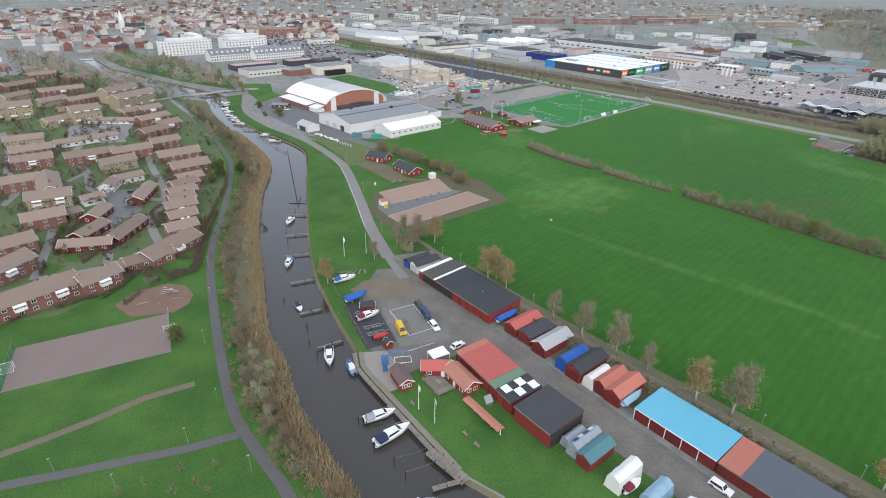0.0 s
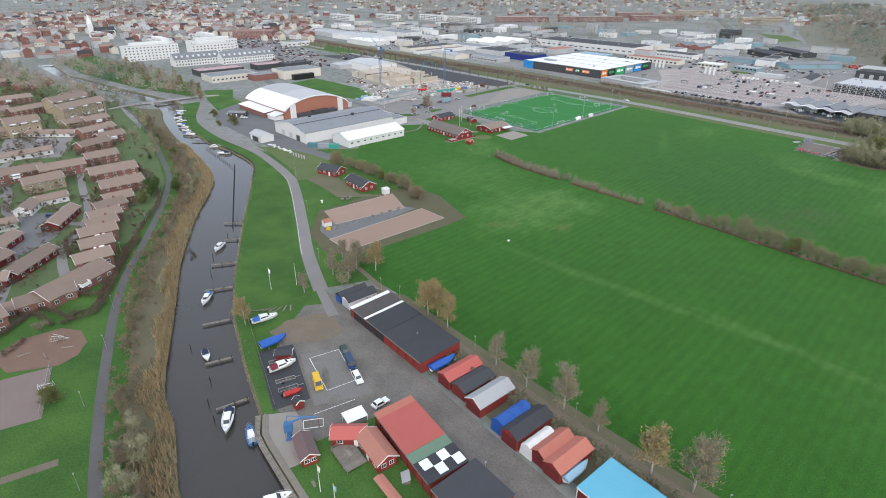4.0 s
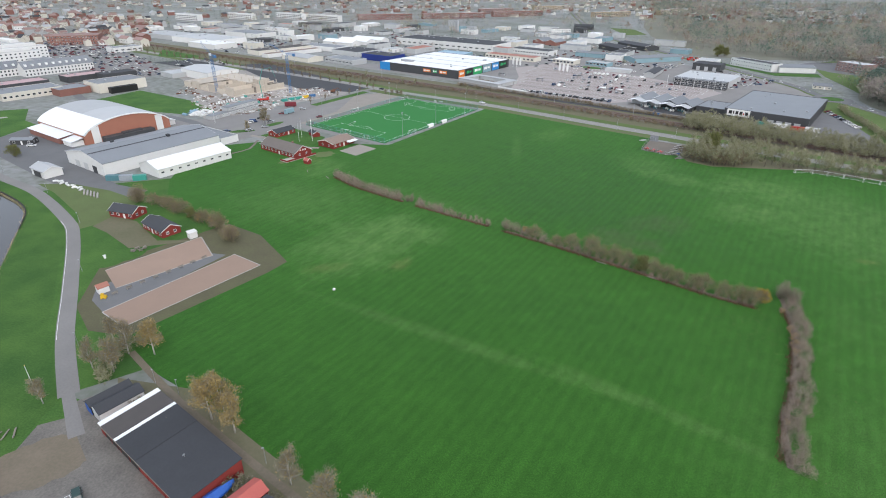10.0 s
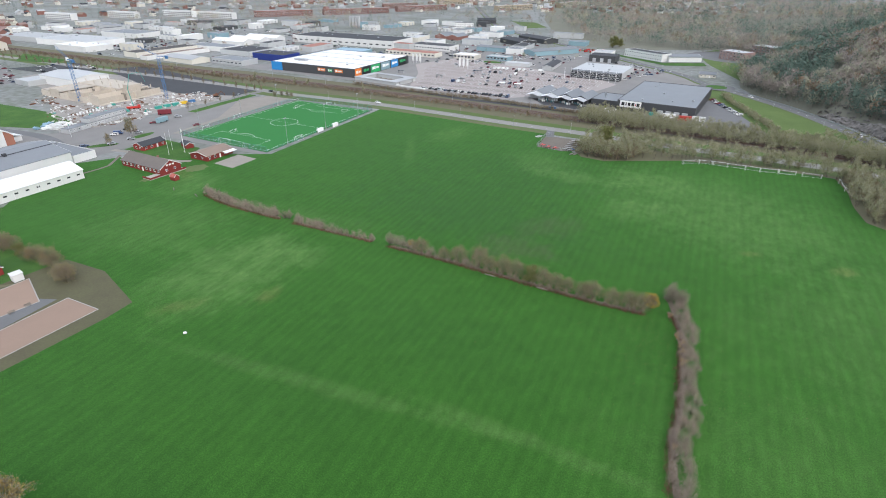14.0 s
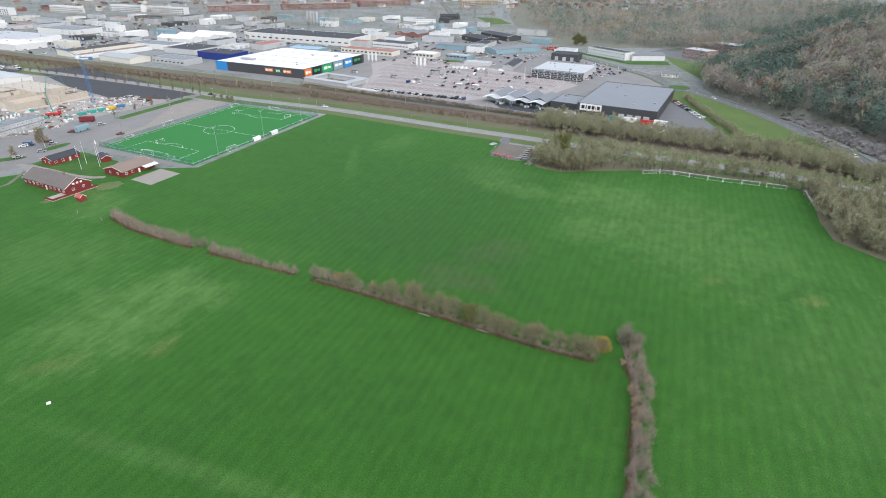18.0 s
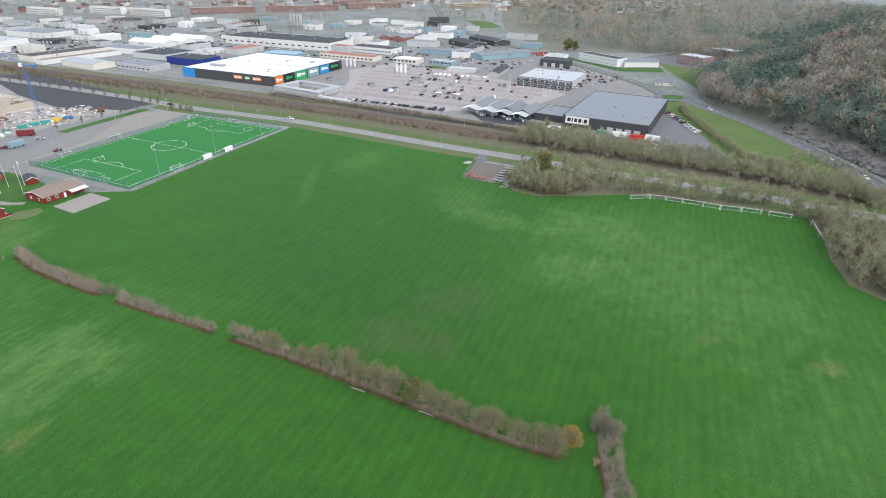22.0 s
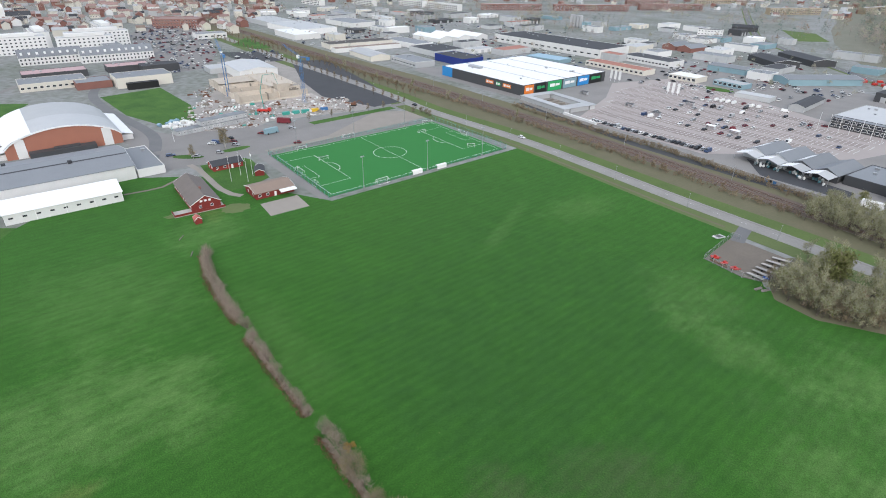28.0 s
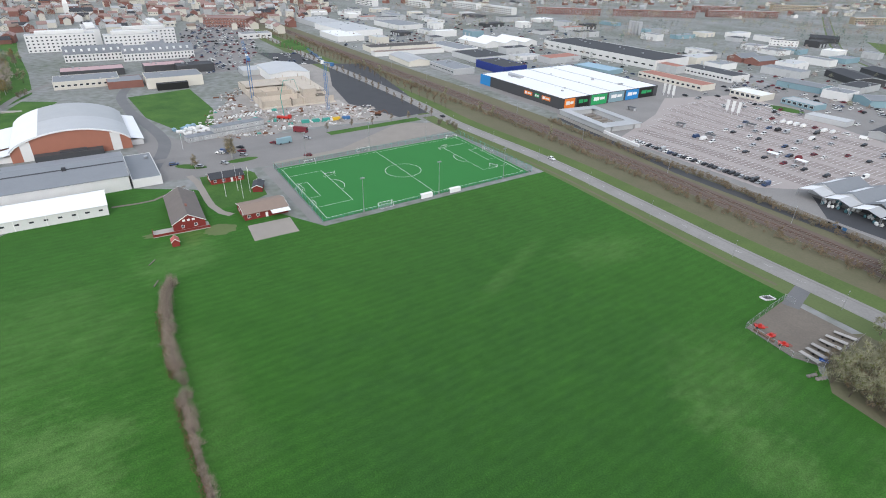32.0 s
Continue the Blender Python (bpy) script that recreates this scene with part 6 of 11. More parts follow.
cs = gabled("crane_shed", -96.6, -9.9, -91.4, -14.0, 3.4, 2.4, 3.4, REDWOOD, FELTMAUVE, "red shed with a brown metal roof beside the boat crane", "shed", windows="none")
gabled("harbour_kiosk", -105.2, -0.6, -103.4, -1.4, 2.0, 2.0, 2.7, REDWOOD, FELT, "tiny dark red harbour kiosk with white trim", "kiosk", windows="none", end_windows=False, over=0.15)
gs = shed(-121.0, 11.6, 2.6, 4.2, 2.1, 2.7, REDWOOD, FELT, "low red trailer shed with white corner boards", WINE, True, rot=-60)
cr = thing("boat_crane", -100.0, -9.8, 35, "blue steel slewing boat crane on the quay", "crane")
part("pedestal", MB().tube([(0, 0, 0), (0, 0, 1.0), (0, 0, 4.6)], [0.75, 0.6, 0.5], 10), CRANEBLUE, cr)
part("cab", MB().box(-0.9, -0.8, 2.6, 0.9, 0.8, 4.4), CRANEBLUE, cr)
part("jib", MB().tube([(0, 0, 4.4), (3.2, 0, 5.6), (6.6, 0, 5.2)], [0.3, 0.24, 0.16], 6), CRANEBLUE, cr)
part("stay", MB().tube([(-0.4, 0, 4.4), (0, 0, 6.6), (3.2, 0, 5.8)], 0.1, 5), CRANEBLUE, cr)
part("ladder", MB().box(-0.75, -0.9, 0, -0.65, -0.8, 4.2).box(-0.25, -0.9, 0, -0.15, -0.8, 4.2), CRANEBLUE, cr)
part("hook", MB().tube([(6.5, 0, 5.1), (6.5, 0, 2.6)], 0.05, 4).cbox(6.5, 0, 2.2, 0.3, 0.2, 0.4), RUST, cr)
fr = thing("lifting_frame", -97.8, -4.2, 35, "white tubular boat lifting frame on the apron", "frame")
for s in (-1, 1):
    part("side_tube", MB().tube([(-2.2, s * 1.3, 0.3), (2.2, s * 1.3, 0.3)], 0.09, 5), WHITE, fr)
    part("end_tube", MB().tube([(s * 2.2, -1.3, 0.3), (s * 2.2, 1.3, 0.3)], 0.09, 5), WHITE, fr)

# lot markings
for a, b in (((-113.0, 15.2), (-108.1, 21.6)), ((-108.1, 21.6), (-97.1, 12.8)), ((-101.4, 6.5), (-113.0, 15.2)), ((-101.4, 6.5), (-97.1, 12.8)), ((-99.6, -1.6), (-93.5, 6.6))):
    ribbon("lot_marking", [a, b], 0.14, 0.11, LINE, "", 100)


# ---- trees and shrubs ----
def sliver(mb, p, d, ln, wd, rnd, mi=0):
    d = d.normalized()
    s = d.cross(Vector((rnd.uniform(-1, 1), rnd.uniform(-1, 1), rnd.uniform(-1, 1))))
    s = s.normalized() * wd if s.length > 1e-3 else Vector((wd, 0, 0))
    q = p + d * ln
    mb.add([tuple(p - s * 1.3), tuple(p + s * 1.3), tuple(q)], [(0, 1, 2)], mi)


def grow(seed, h, spread, stems=1, trunk_r=0.16, clear=0.3, limbs=9, twigs=900, twig=(0.55, 0.035), leaves=0, leaf=(0.22, 0.13), round_top=1.0, sides=5):
    """Trunk, limbs and crown meshes of a leafless or thinly leaved tree."""
    rnd = random.Random(seed)
    trunk, limb_mbs, crown, tips = MB(), [], MB(), []
    for s in range(stems):
        a = rnd.uniform(0, 6.28)
        lean = 0.05 if stems == 1 else rnd.uniform(0.15, 0.45)
        hh = h * (rnd.uniform(0.75, 0.95) if stems > 1 else 0.9)
        base = Vector((0.25 * math.cos(a), 0.25 * math.sin(a), 0)) if stems > 1 else Vector((0, 0, 0))
        pts = [base + Vector((math.cos(a) * lean * hh * t ** 1.3 + rnd.uniform(-0.12, 0.12) * t, math.sin(a) * lean * hh * t ** 1.3 + rnd.uniform(-0.12, 0.12) * t, hh * t)) for t in (0, 0.2, 0.45, 0.7, 1.0)]
        r = trunk_r * (0.6 if stems > 1 else 1)
        trunk.tube([tuple(p) for p in pts], [r, r * 0.85, r * 0.6, r * 0.38, r * 0.1], sides)
        k = max(2, limbs // stems)
        for i in range(k):
            t = clear + (0.95 - clear) * (i + rnd.random()) / k
            j = min(3, int(t * 4))
            p = pts[j].lerp(pts[j + 1], t * 4 - j)
            ang = rnd.uniform(0, 6.28)
            reach = spread * (1 - 0.65 * t ** 2) * rnd.uniform(0.7, 1.1)
            up = h * rnd.uniform(0.10, 0.26) * round_top
            e = p + Vector((math.cos(ang) * reach, math.sin(ang) * reach, up))
            m = p.lerp(e, 0.5) + Vector((0, 0, up * 0.12))
            lb = MB()
            lb.tube([tuple(p), tuple(m), tuple(e)], [r * 0.4, r * 0.25, 0.02], 3)
            for q in range(3):
                b = p.lerp(e, rnd.uniform(0.35, 0.9))
                e2 = b + Vector((rnd.uniform(-1, 1), rnd.uniform(-1, 1), rnd.uniform(0.2, 1.0))) * reach * 0.5
                lb.tube([tuple(b), tuple(e2)], [r * 0.16, 0.012], 3)
                tips += [(b, e2)]
            tips += [(m, e)]
            limb_mbs.append(lb)
        tips += [(pts[3], pts[4])]
    for i in range(twigs):
        a, b = rnd.choice(tips)
        p = a.lerp(b, rnd.random() ** 0.6) + Vector((rnd.gauss(0, 1), rnd.gauss(0, 1), rnd.gauss(0, 0.9))) * spread * 0.15
        if p.z < 0.1:
            continue
        d = (b - a).normalized() + Vector((rnd.gauss(0, 0.6), rnd.gauss(0, 0.6), rnd.gauss(0.35, 0.5)))
        sliver(crown, p, d, twig[0] * rnd.uniform(0.5, 1.4), twig[1], rnd)
    for i in range(leaves):
        a, b = rnd.choice(tips)
        p = a.lerp(b, rnd.random() ** 0.5) + Vector((rnd.gauss(0, 1), rnd.gauss(0, 1), rnd.gauss(0, 0.9))) * spread * 0.17
        if p.z < 0.2:
            continue
        sliver(crown, p, Vector((rnd.gauss(0, 1), rnd.gauss(0, 1), rnd.gauss(0, 1))) + Vector((0, 0, 0.01)), leaf[0] * rnd.uniform(0.6, 1.3), leaf[1], rnd, 1)
    return trunk, limb_mbs, crown


def tree_kit(name, seed, label, category, bark, twigmat, leafmat=None, **kw):
    trunk, limb_mbs, crown = grow(seed, **kw)
    for m in limb_mbs:
        trunk.add(m.v, m.f)
    return {"name": name, "label": label, "cat": category, "trunk": trunk.mesh("trunk", bark, True), "crown": crown.mesh("crown", [twigmat, leafmat or twigmat])}


def plant(kit, x, y, s=1.0, rot=0.0, group="", label="", sz=1.0, z=0.0):
    t = new(kit["name"])
    t.matrix_world = Matrix.Translation((x, y, z)) @ Matrix.Rotation(radians(rot), 4, "Z") @ Matrix.Diagonal((s, s, s * sz, 1))
    tagged(t, label or kit["label"], kit["cat"], group)
    part("trunk", kit["trunk"], None, t)
    part("crown", kit["crown"], None, t)
    return t


KIT = {}
for i in range(2):
    KIT["birch_bare", i] = tree_kit("birch_tree", 10 + i, "bare birch with pale stems and fine brown twigs", "tree", BIRCHBARK, TWIGGREY, BIRCHLEAF, h=9.0, spread=2.5, stems=1, clear=0.22, limbs=20, twigs=3000, twig=(0.6, 0.03), leaves=400, trunk_r=0.2)
    KIT["birch_gold", i] = tree_kit("birch_tree", 20 + i, "birch with thinning golden autumn leaves and pale stem", "tree", BIRCHBARK, TWIGGREY, BIRCHLEAF, h=8.5, spread=2.3, stems=1, clear=0.25, limbs=16, twigs=1500, twig=(0.55, 0.03), leaves=2200, leaf=(0.2, 0.11), trunk_r=0.17)
for i in range(3):
    KIT["shrub", i] = tree_kit("bare_shrub", 30 + i, "bare brown shrub with dense fine twigs", "shrub", TREEBARK, TWIG, LEAFTAN, h=3.4, spread=1.25, stems=4, clear=0.12, limbs=8, twigs=1000, twig=(0.5, 0.026), leaves=50, trunk_r=0.05)
    KIT["shrub_grey", i] = tree_kit("bare_shrub", 40 + i, "bare grey-brown shrub with a rounded top", "shrub", TREEBARK, TWIGGREY, LEAFOLIVE, h=4.2, spread=1.6, stems=4, clear=0.12, limbs=8, twigs=1100, twig=(0.65, 0.03), leaves=90, trunk_r=0.06)
    KIT["wood", i] = tree_kit("bare_tree", 50 + i, "bare grey-brown deciduous tree", "tree", TREEBARK, TWIGOLIVE, LEAFOLIVE, h=9.0, spread=2.6, stems=2, clear=0.2, limbs=10, twigs=900, twig=(0.75, 0.055), leaves=240, trunk_r=0.14)
KIT["shrub_gold", 0] = tree_kit("autumn_shrub", 61, "shrub with bright orange-yellow autumn leaves", "shrub", TREEBARK, TWIG, LEAFGOLD, h=3.6, spread=1.4, stems=3, clear=0.15, limbs=8, twigs=300, leaves=1100, leaf=(0.22, 0.12), trunk_r=0.06)
KIT["shrub_yellow", 0] = tree_kit("autumn_shrub", 62, "low bare shrub with the last yellow leaves", "shrub", TREEBARK, MAUVETWIG, LEAFGOLD, h=3.6, spread=1.5, stems=3, clear=0.15, limbs=8, twigs=700, leaves=330, leaf=(0.2, 0.11), trunk_r=0.06)
KIT["green", 0] = tree_kit("green_tree", 71, "rounded tree still holding olive-green leaves", "tree", TREEBARK, TWIG, LEAFGREEN, h=6.5, spread=2.8, stems=1, clear=0.2, limbs=14, twigs=300, leaves=2600, leaf=(0.3, 0.2), trunk_r=0.2)
KIT["olive", 0] = tree_kit("olive_tree", 72, "broad bush with yellow-green autumn leaves", "tree", TREEBARK, TWIG, LEAFOLIVE, h=5.5, spread=2.8, stems=3, clear=0.12, limbs=12, twigs=400, leaves=2200, leaf=(0.28, 0.18), trunk_r=0.16)
KIT["street", 0] = tree_kit("street_tree", 81, "small bare street tree with upright twigs", "tree", TREEBARK, TWIG, TWIG, h=6.5, spread=1.4, stems=1, clear=0.3, limbs=9, twigs=600, twig=(0.6, 0.04), trunk_r=0.1)
KIT["sapling", 0] = tree_kit("sapling", 82, "young sapling with few thin branches in a mulch ring", "tree", TREEBARK, TWIGGREY, LEAFOLIVE, h=3.4, spread=0.9, stems=1, clear=0.3, limbs=7, twigs=160, twig=(0.4, 0.025), leaves=60, trunk_r=0.05)


def dome(seed, h, r, n, twig, tips, stems=6, low=0.1, ball=0.0):
    """ball: height of the crown's middle as a share of h, 0 for a bush that fans out from the ground. A bush or small tree whose twigs fan out into a rounded, uneven crown; tips: share of outer twigs in the second colour."""
    rnd = random.Random(seed)
    trunk, crown = MB(), MB()
    for k in range(stems):
        a, b = rnd.uniform(0, 6.283), rnd.uniform(0.1, 0.75)
        e = Vector((math.cos(a) * r * b, math.sin(a) * r * b, h * rnd.uniform(0.5, 0.75)))
        m = e * 0.5 + Vector((0, 0, h * 0.06))
        trunk.tube([(0.12 * math.cos(a), 0.12 * math.sin(a), 0), tuple(m), tuple(e)], [0.05, 0.035, 0.012], 4)
    for k in range(n):
        a, c = rnd.uniform(0, 6.283), rnd.uniform(low, 1.0)
        q = math.sqrt(max(0.0, 1 - c * c))
        lump = 0.86 + 0.5 * noise.noise(Vector((math.cos(a) * q * 1.9 + seed * 3.1, math.sin(a) * q * 1.9, c * 1.9)))
        d = Vector((math.cos(a) * q * r, math.sin(a) * q * r, c * h * (1 - ball))) * lump
        t = rnd.random() ** 0.55
        p = Vector((0, 0, h * ball)) + d * (0.12 + 0.80 * t) + Vector((rnd.gauss(0, 0.10), rnd.gauss(0, 0.10), rnd.gauss(0, 0.10)))
        if p.z < 0.08:
            continue
        sliver(crown, p, d.normalized() + Vector((rnd.gauss(0, 0.35), rnd.gauss(0, 0.35), rnd.gauss(0.2, 0.35))), twig[0] * rnd.uniform(0.6, 1.3), twig[1], rnd, 1 if t > 0.72 and rnd.random() < tips else 0)
    return trunk, crown


def dome_kit(name, seed, label, category, twigmat, tipmat, **kw):
    trunk, crown = dome(seed, **kw)
    return {"name": name, "label": label, "cat": category, "trunk": trunk.mesh("trunk", TREEBARK, True), "crown": crown.mesh("crown", [twigmat, tipmat])}


for i in range(3):
    KIT["mauve", i] = dome_kit("bare_shrub", 300 + i, "bare mauve-brown shrub with a haze of fine twigs", "shrub", MAUVETWIG, TWIGGREY, h=5.2, r=2.4, n=820, twig=(0.75, 0.018), tips=0.5)
    KIT["round", i] = dome_kit("hedge_tree", 310 + i, "rounded hedge tree, brown twigs with olive leaf tips", "tree", TWIG, TIPOLIVE, h=7.8, r=4.3, n=3000, twig=(0.62, 0.030), tips=0.5, stems=8, low=-0.9, ball=0.47)
KIT["grey_dome", 0] = dome_kit("bare_shrub", 320, "pale grey bare shrub with upright fine twigs", "shrub", TWIGGREY, TWIGGREY, h=4.6, r=1.9, n=900, twig=(0.8, 0.020), tips=0.0, low=0.35)
KIT["gold_ball", 0] = dome_kit("autumn_tree", 330, "small rounded tree with bright orange autumn leaves", "tree", TWIG, LEAFGOLD, h=6.0, r=3.0, n=2600, twig=(0.34, 0.055), tips=1.0, low=-0.9, ball=0.5)
# light kits for thickets that nobody could count
LITE = {}
for i in range(3):
    LITE["shrub", i] = grow(130 + i, 3.4, 1.35, 3, 0.06, 0.12, 5, 105, (0.7, 0.075), 25, (0.35, 0.16), 1.0, 3)
    LITE["wood", i] = grow(140 + i, 8.5, 2.5, 3, 0.12, 0.12, 9, 430, (0.95, 0.05), 70, (0.4, 0.16), 1.4, 3)


def thicket(name, label, spots, mats, kind, s0, s1, seed, category="thicket"):
    """Many bushes or trees in one mesh of kind stuff. mats: bark, twigs, leaves."""
    rnd = random.Random(seed)
    V, F, M = [], [], []
    packs = []
    for k in range(3):
        trunk, limb_mbs, crown = LITE[kind, k]
        vv, ff = list(trunk.v), list(trunk.f)
        if kind == "shrub":
            vv, ff = vv[:15], ff[:12]
        mm = [0] * len(ff)
        for m in ([crown] if kind == "shrub" else limb_mbs[:2] + [crown]):
            o = len(vv)
            vv += m.v
            ff += [tuple(o + i for i in f) for f in m.f]
            mm += [q + 1 for q in m.m] if m is crown else [0] * len(m.f)
        packs.append((np.array(vv), ff, mm))
    o, out = 0, []
    for p in spots:
        vv, ff, mm = packs[rnd.randrange(3)]
        a, s = rnd.uniform(0, 6.28), rnd.uniform(s0, s1)
        c, d = math.cos(a) * s, math.sin(a) * s
        w = np.stack([vv[:, 0] * c - vv[:, 1] * d + p[0], vv[:, 0] * d + vv[:, 1] * c + p[1], vv[:, 2] * s * rnd.uniform(0.85, 1.15)], 1)
        out.append(w)
        F += [tuple(o + i for i in f) for f in ff]
        M += mm
        o += len(vv)
    me = bpy.data.meshes.new(name)
    me.from_pydata(np.concatenate(out).tolist(), [], F)
    for m in mats:
        me.materials.append(m)
    me.polygons.foreach_set("material_index", M)
    me.update()
    return tagged(new(name, me), label, category, "", "stuff")


def along(pts, spacing, jitter):
    return [(p.x + R.uniform(-jitter, jitter), p.y + R.uniform(-jitter, jitter)) for p in smooth_line(pts, spacing)]


R = random.Random(77)


def hedge(pts, spacing, kinds, s0, s1, group, jitter=0.5, label="", odd=None):
    line = smooth_line(pts, spacing)
    for k, p in enumerate(line):
        kind = R.choice(kinds)
        if odd and k in odd:
            kind = odd[k]
        plant(KIT[kind], p.x + R.uniform(-jitter, jitter), p.y + R.uniform(-jitter, jitter), R.uniform(s0, s1), R.uniform(0, 360), group, label, R.uniform(0.85, 1.15))


TALL = [("shrub_grey", 0), ("shrub_grey", 1), ("shrub_grey", 2), ("shrub", 1)]
SCRUBMATS = [TREEBARK, TWIG, LEAFTAN]
GREYMATS = [TREEBARK, TWIGOLIVE, LEAFOLIVE]
WOODS = [("wood", 0), ("wood", 1), ("wood", 2), ("shrub_grey", 1)]
MAUVE = [("mauve", 0), ("mauve", 1), ("mauve", 2)]
ROUND = [("round", 0), ("round", 1), ("round", 2)]
hedge([(-126.0, 210.6), (-117, 203.4), (-109.5, 198.4), (-96, 191.5), (-86.5, 187.0)], 1.9, MAUVE, 0.82, 1.08, "field hedge", 0.7)
hedge([(-83.0, 185.6), (-81.0, 185.0)], 2.0, [("grey_dome", 0)], 0.8, 0.9, "field hedge", 0.4)
hedge([(-77.0, 182.6), (-64.5, 177.0)], 1.9, MAUVE, 0.78, 0.95, "field hedge", 0.7)
hedge([(-62.5, 176.0), (-43.5, 168.2)], 2.1, MAUVE, 0.52, 0.68, "field hedge", 0.5, "low bare mauve-brown shrub in the field hedge", {3: ("grey_dome", 0), 8: ("grey_dome", 0)})
plant(KIT["grey_dome", 0], -36.4, 165.2, 1.15, 10, "field hedge")
hedge([(-34.0, 164.4), (-27, 161.0)], 2.3, MAUVE, 0.85, 1.0, "field hedge", 0.6)
hedge([(-24.5, 159.4), (-11.2, 153.4), (4.0, 146.2), (17.0, 139.4), (32.5, 131.4), (44.5, 126.2)], 4.0, ROUND, 0.66, 1.0, "field hedge", 0.6, "", {1: ("mauve", 0), 4: ("mauve", 1), 9: ("olive", 0)})
hedge([(-26, 159.2), (-11.6, 152.6), (3.6, 145.4), (16.6, 138.6), (32.0, 130.6), (45.5, 125.2)], 2.7, MAUVE, 0.42, 0.62, "field hedge", 0.5, "low bare mauve-brown shrub in the field hedge")
plant(KIT["gold_ball", 0], 48.4, 127.6, 0.95, 20, "field hedge")
plant(KIT["shrub_gold", 0], -28.5, 163.8, 0.8, 70, "field hedge")
for x, y, q in ((57.0, 134.0, 1.05), (55.0, 131.5, 1.1), (58.2, 130.0, 1.1)):
    plant(KIT["grey_dome", 0], x, y, q * 1.25, x * 77, "field hedge")
for off in (-1.0, 1.0):
    line = [(p.x, p.y) for p in offsets(smooth_line([(58.0, 132), (56.6, 122), (54.0, 110), (49.5, 97), (45, 84), (39, 71), (35.8, 58)], 2.3), off)]
    hedge(line, 2.3, MAUVE, 0.66, 0.85, "field hedge", 0.9)
for x, y, q in ((52.6, 122.4, 0.6), (51.4, 111.5, 0.7), (51.0, 107.6, 0.75), (50.2, 104.6, 0.7), (49.0, 100.4, 0.75), (42.6, 80.0, 0.5), (38.0, 72.0, 0.5)):
    plant(KIT["shrub_yellow", 0], x, y, q, x * 99, "field hedge")
fringe, fb_r = MB(), random.Random(88)
for pts in ([(-126.5, 208.0), (-117, 201), (-111.3, 197.2), (-98, 190.4), (-85.1, 184.7)], [(-78.0, 181.1), (-60, 173.2), (-43.7, 166.4)], [(-37.3, 163.1), (-19.6, 155.0), (3.5, 143.4), (32.1, 128.9), (45.6, 123.6)], [(53.4, 124), (52.6, 112), (47.4, 98), (43, 85), (37, 72), (33.4, 60)]):
    for p in smooth_line(pts, 0.06):
        for k in range(2):
            q = Vector((p.x + fb_r.gauss(0, 0.5), p.y + fb_r.gauss(0.25, 0.5), 0.03))
            sliver(fringe, q, Vector((fb_r.gauss(0, 0.6), fb_r.gauss(0, 0.6), 1)), fb_r.uniform(0.3, 0.95), fb_r.uniform(0.03, 0.08), fb_r)
solid("bramble_fringe", fringe, BRAMBLE, "reddish-brown brambles along the foot of the field hedge", "brambles", "", None, "stuff")
for x, y, a in ((0.1, 144.2, -25), (16.8, 136.6, -25), (-143.8, 214.2, -60), (-130.1, 207.4, -50)):
    solid("timber_log", MB().tube([(-1.9, 0, 0.2), (0, 0.05, 0.22), (1.9, 0, 0.2)], [0.17, 0.19, 0.16], 7), GREYWOOD, "pale grey log lying on the grass by the hedge", "log", "field logs", pose(x, y, 0.03, 0, 0, a))
hedge([(-202, 160), (-185, 156.5), (-167, 148.5), (-152, 143), (-137, 131.5)], 2.6, ROUND + MAUVE[:1], 0.7, 1.0, "bushes behind the cabins", 1.2, "", {13: ("olive", 0), 15: ("shrub_gold", 0), 18: ("shrub_gold", 0)})
for pts in ([(-126, 209.5), (-110, 197.9), (-85, 185.6)], [(-77, 181.6), (-60, 174.0), (-43.3, 167)], [(-36, 163.3), (-19, 155.8), (4, 144.2), (32.5, 129.8), (45.4, 124.6)], [(55.8, 132), (54.5, 122), (52.6, 110), (48, 97), (43.4, 84), (37.4, 71), (34.6, 58)]):
    ribbon("leaf_litter", [(x, y + 0.5) for x, y in pts], 1.5, 0.06, DIRTPATH, "", 3)
# fallen yellow leaves round the hedge end
leaf_fall, lf = MB(), random.Random(8)
for i in range(2400):
    x, y = (lf.gauss(44, 9), lf.gauss(110, 14)) if i < 1500 else (lf.uniform(-20, 95), lf.gauss(140, 26))
    q = Vector((x, y, 0.075))
    sliver(leaf_fall, q, Vector((lf.gauss(0, 1), lf.gauss(0, 1), 0.05)), lf.uniform(0.10, 0.22), 0.045, lf)
solid("fallen_leaves", leaf_fall, LEAFTAN, "fallen yellow leaves on the mown grass", "leaves", "", None, "stuff")
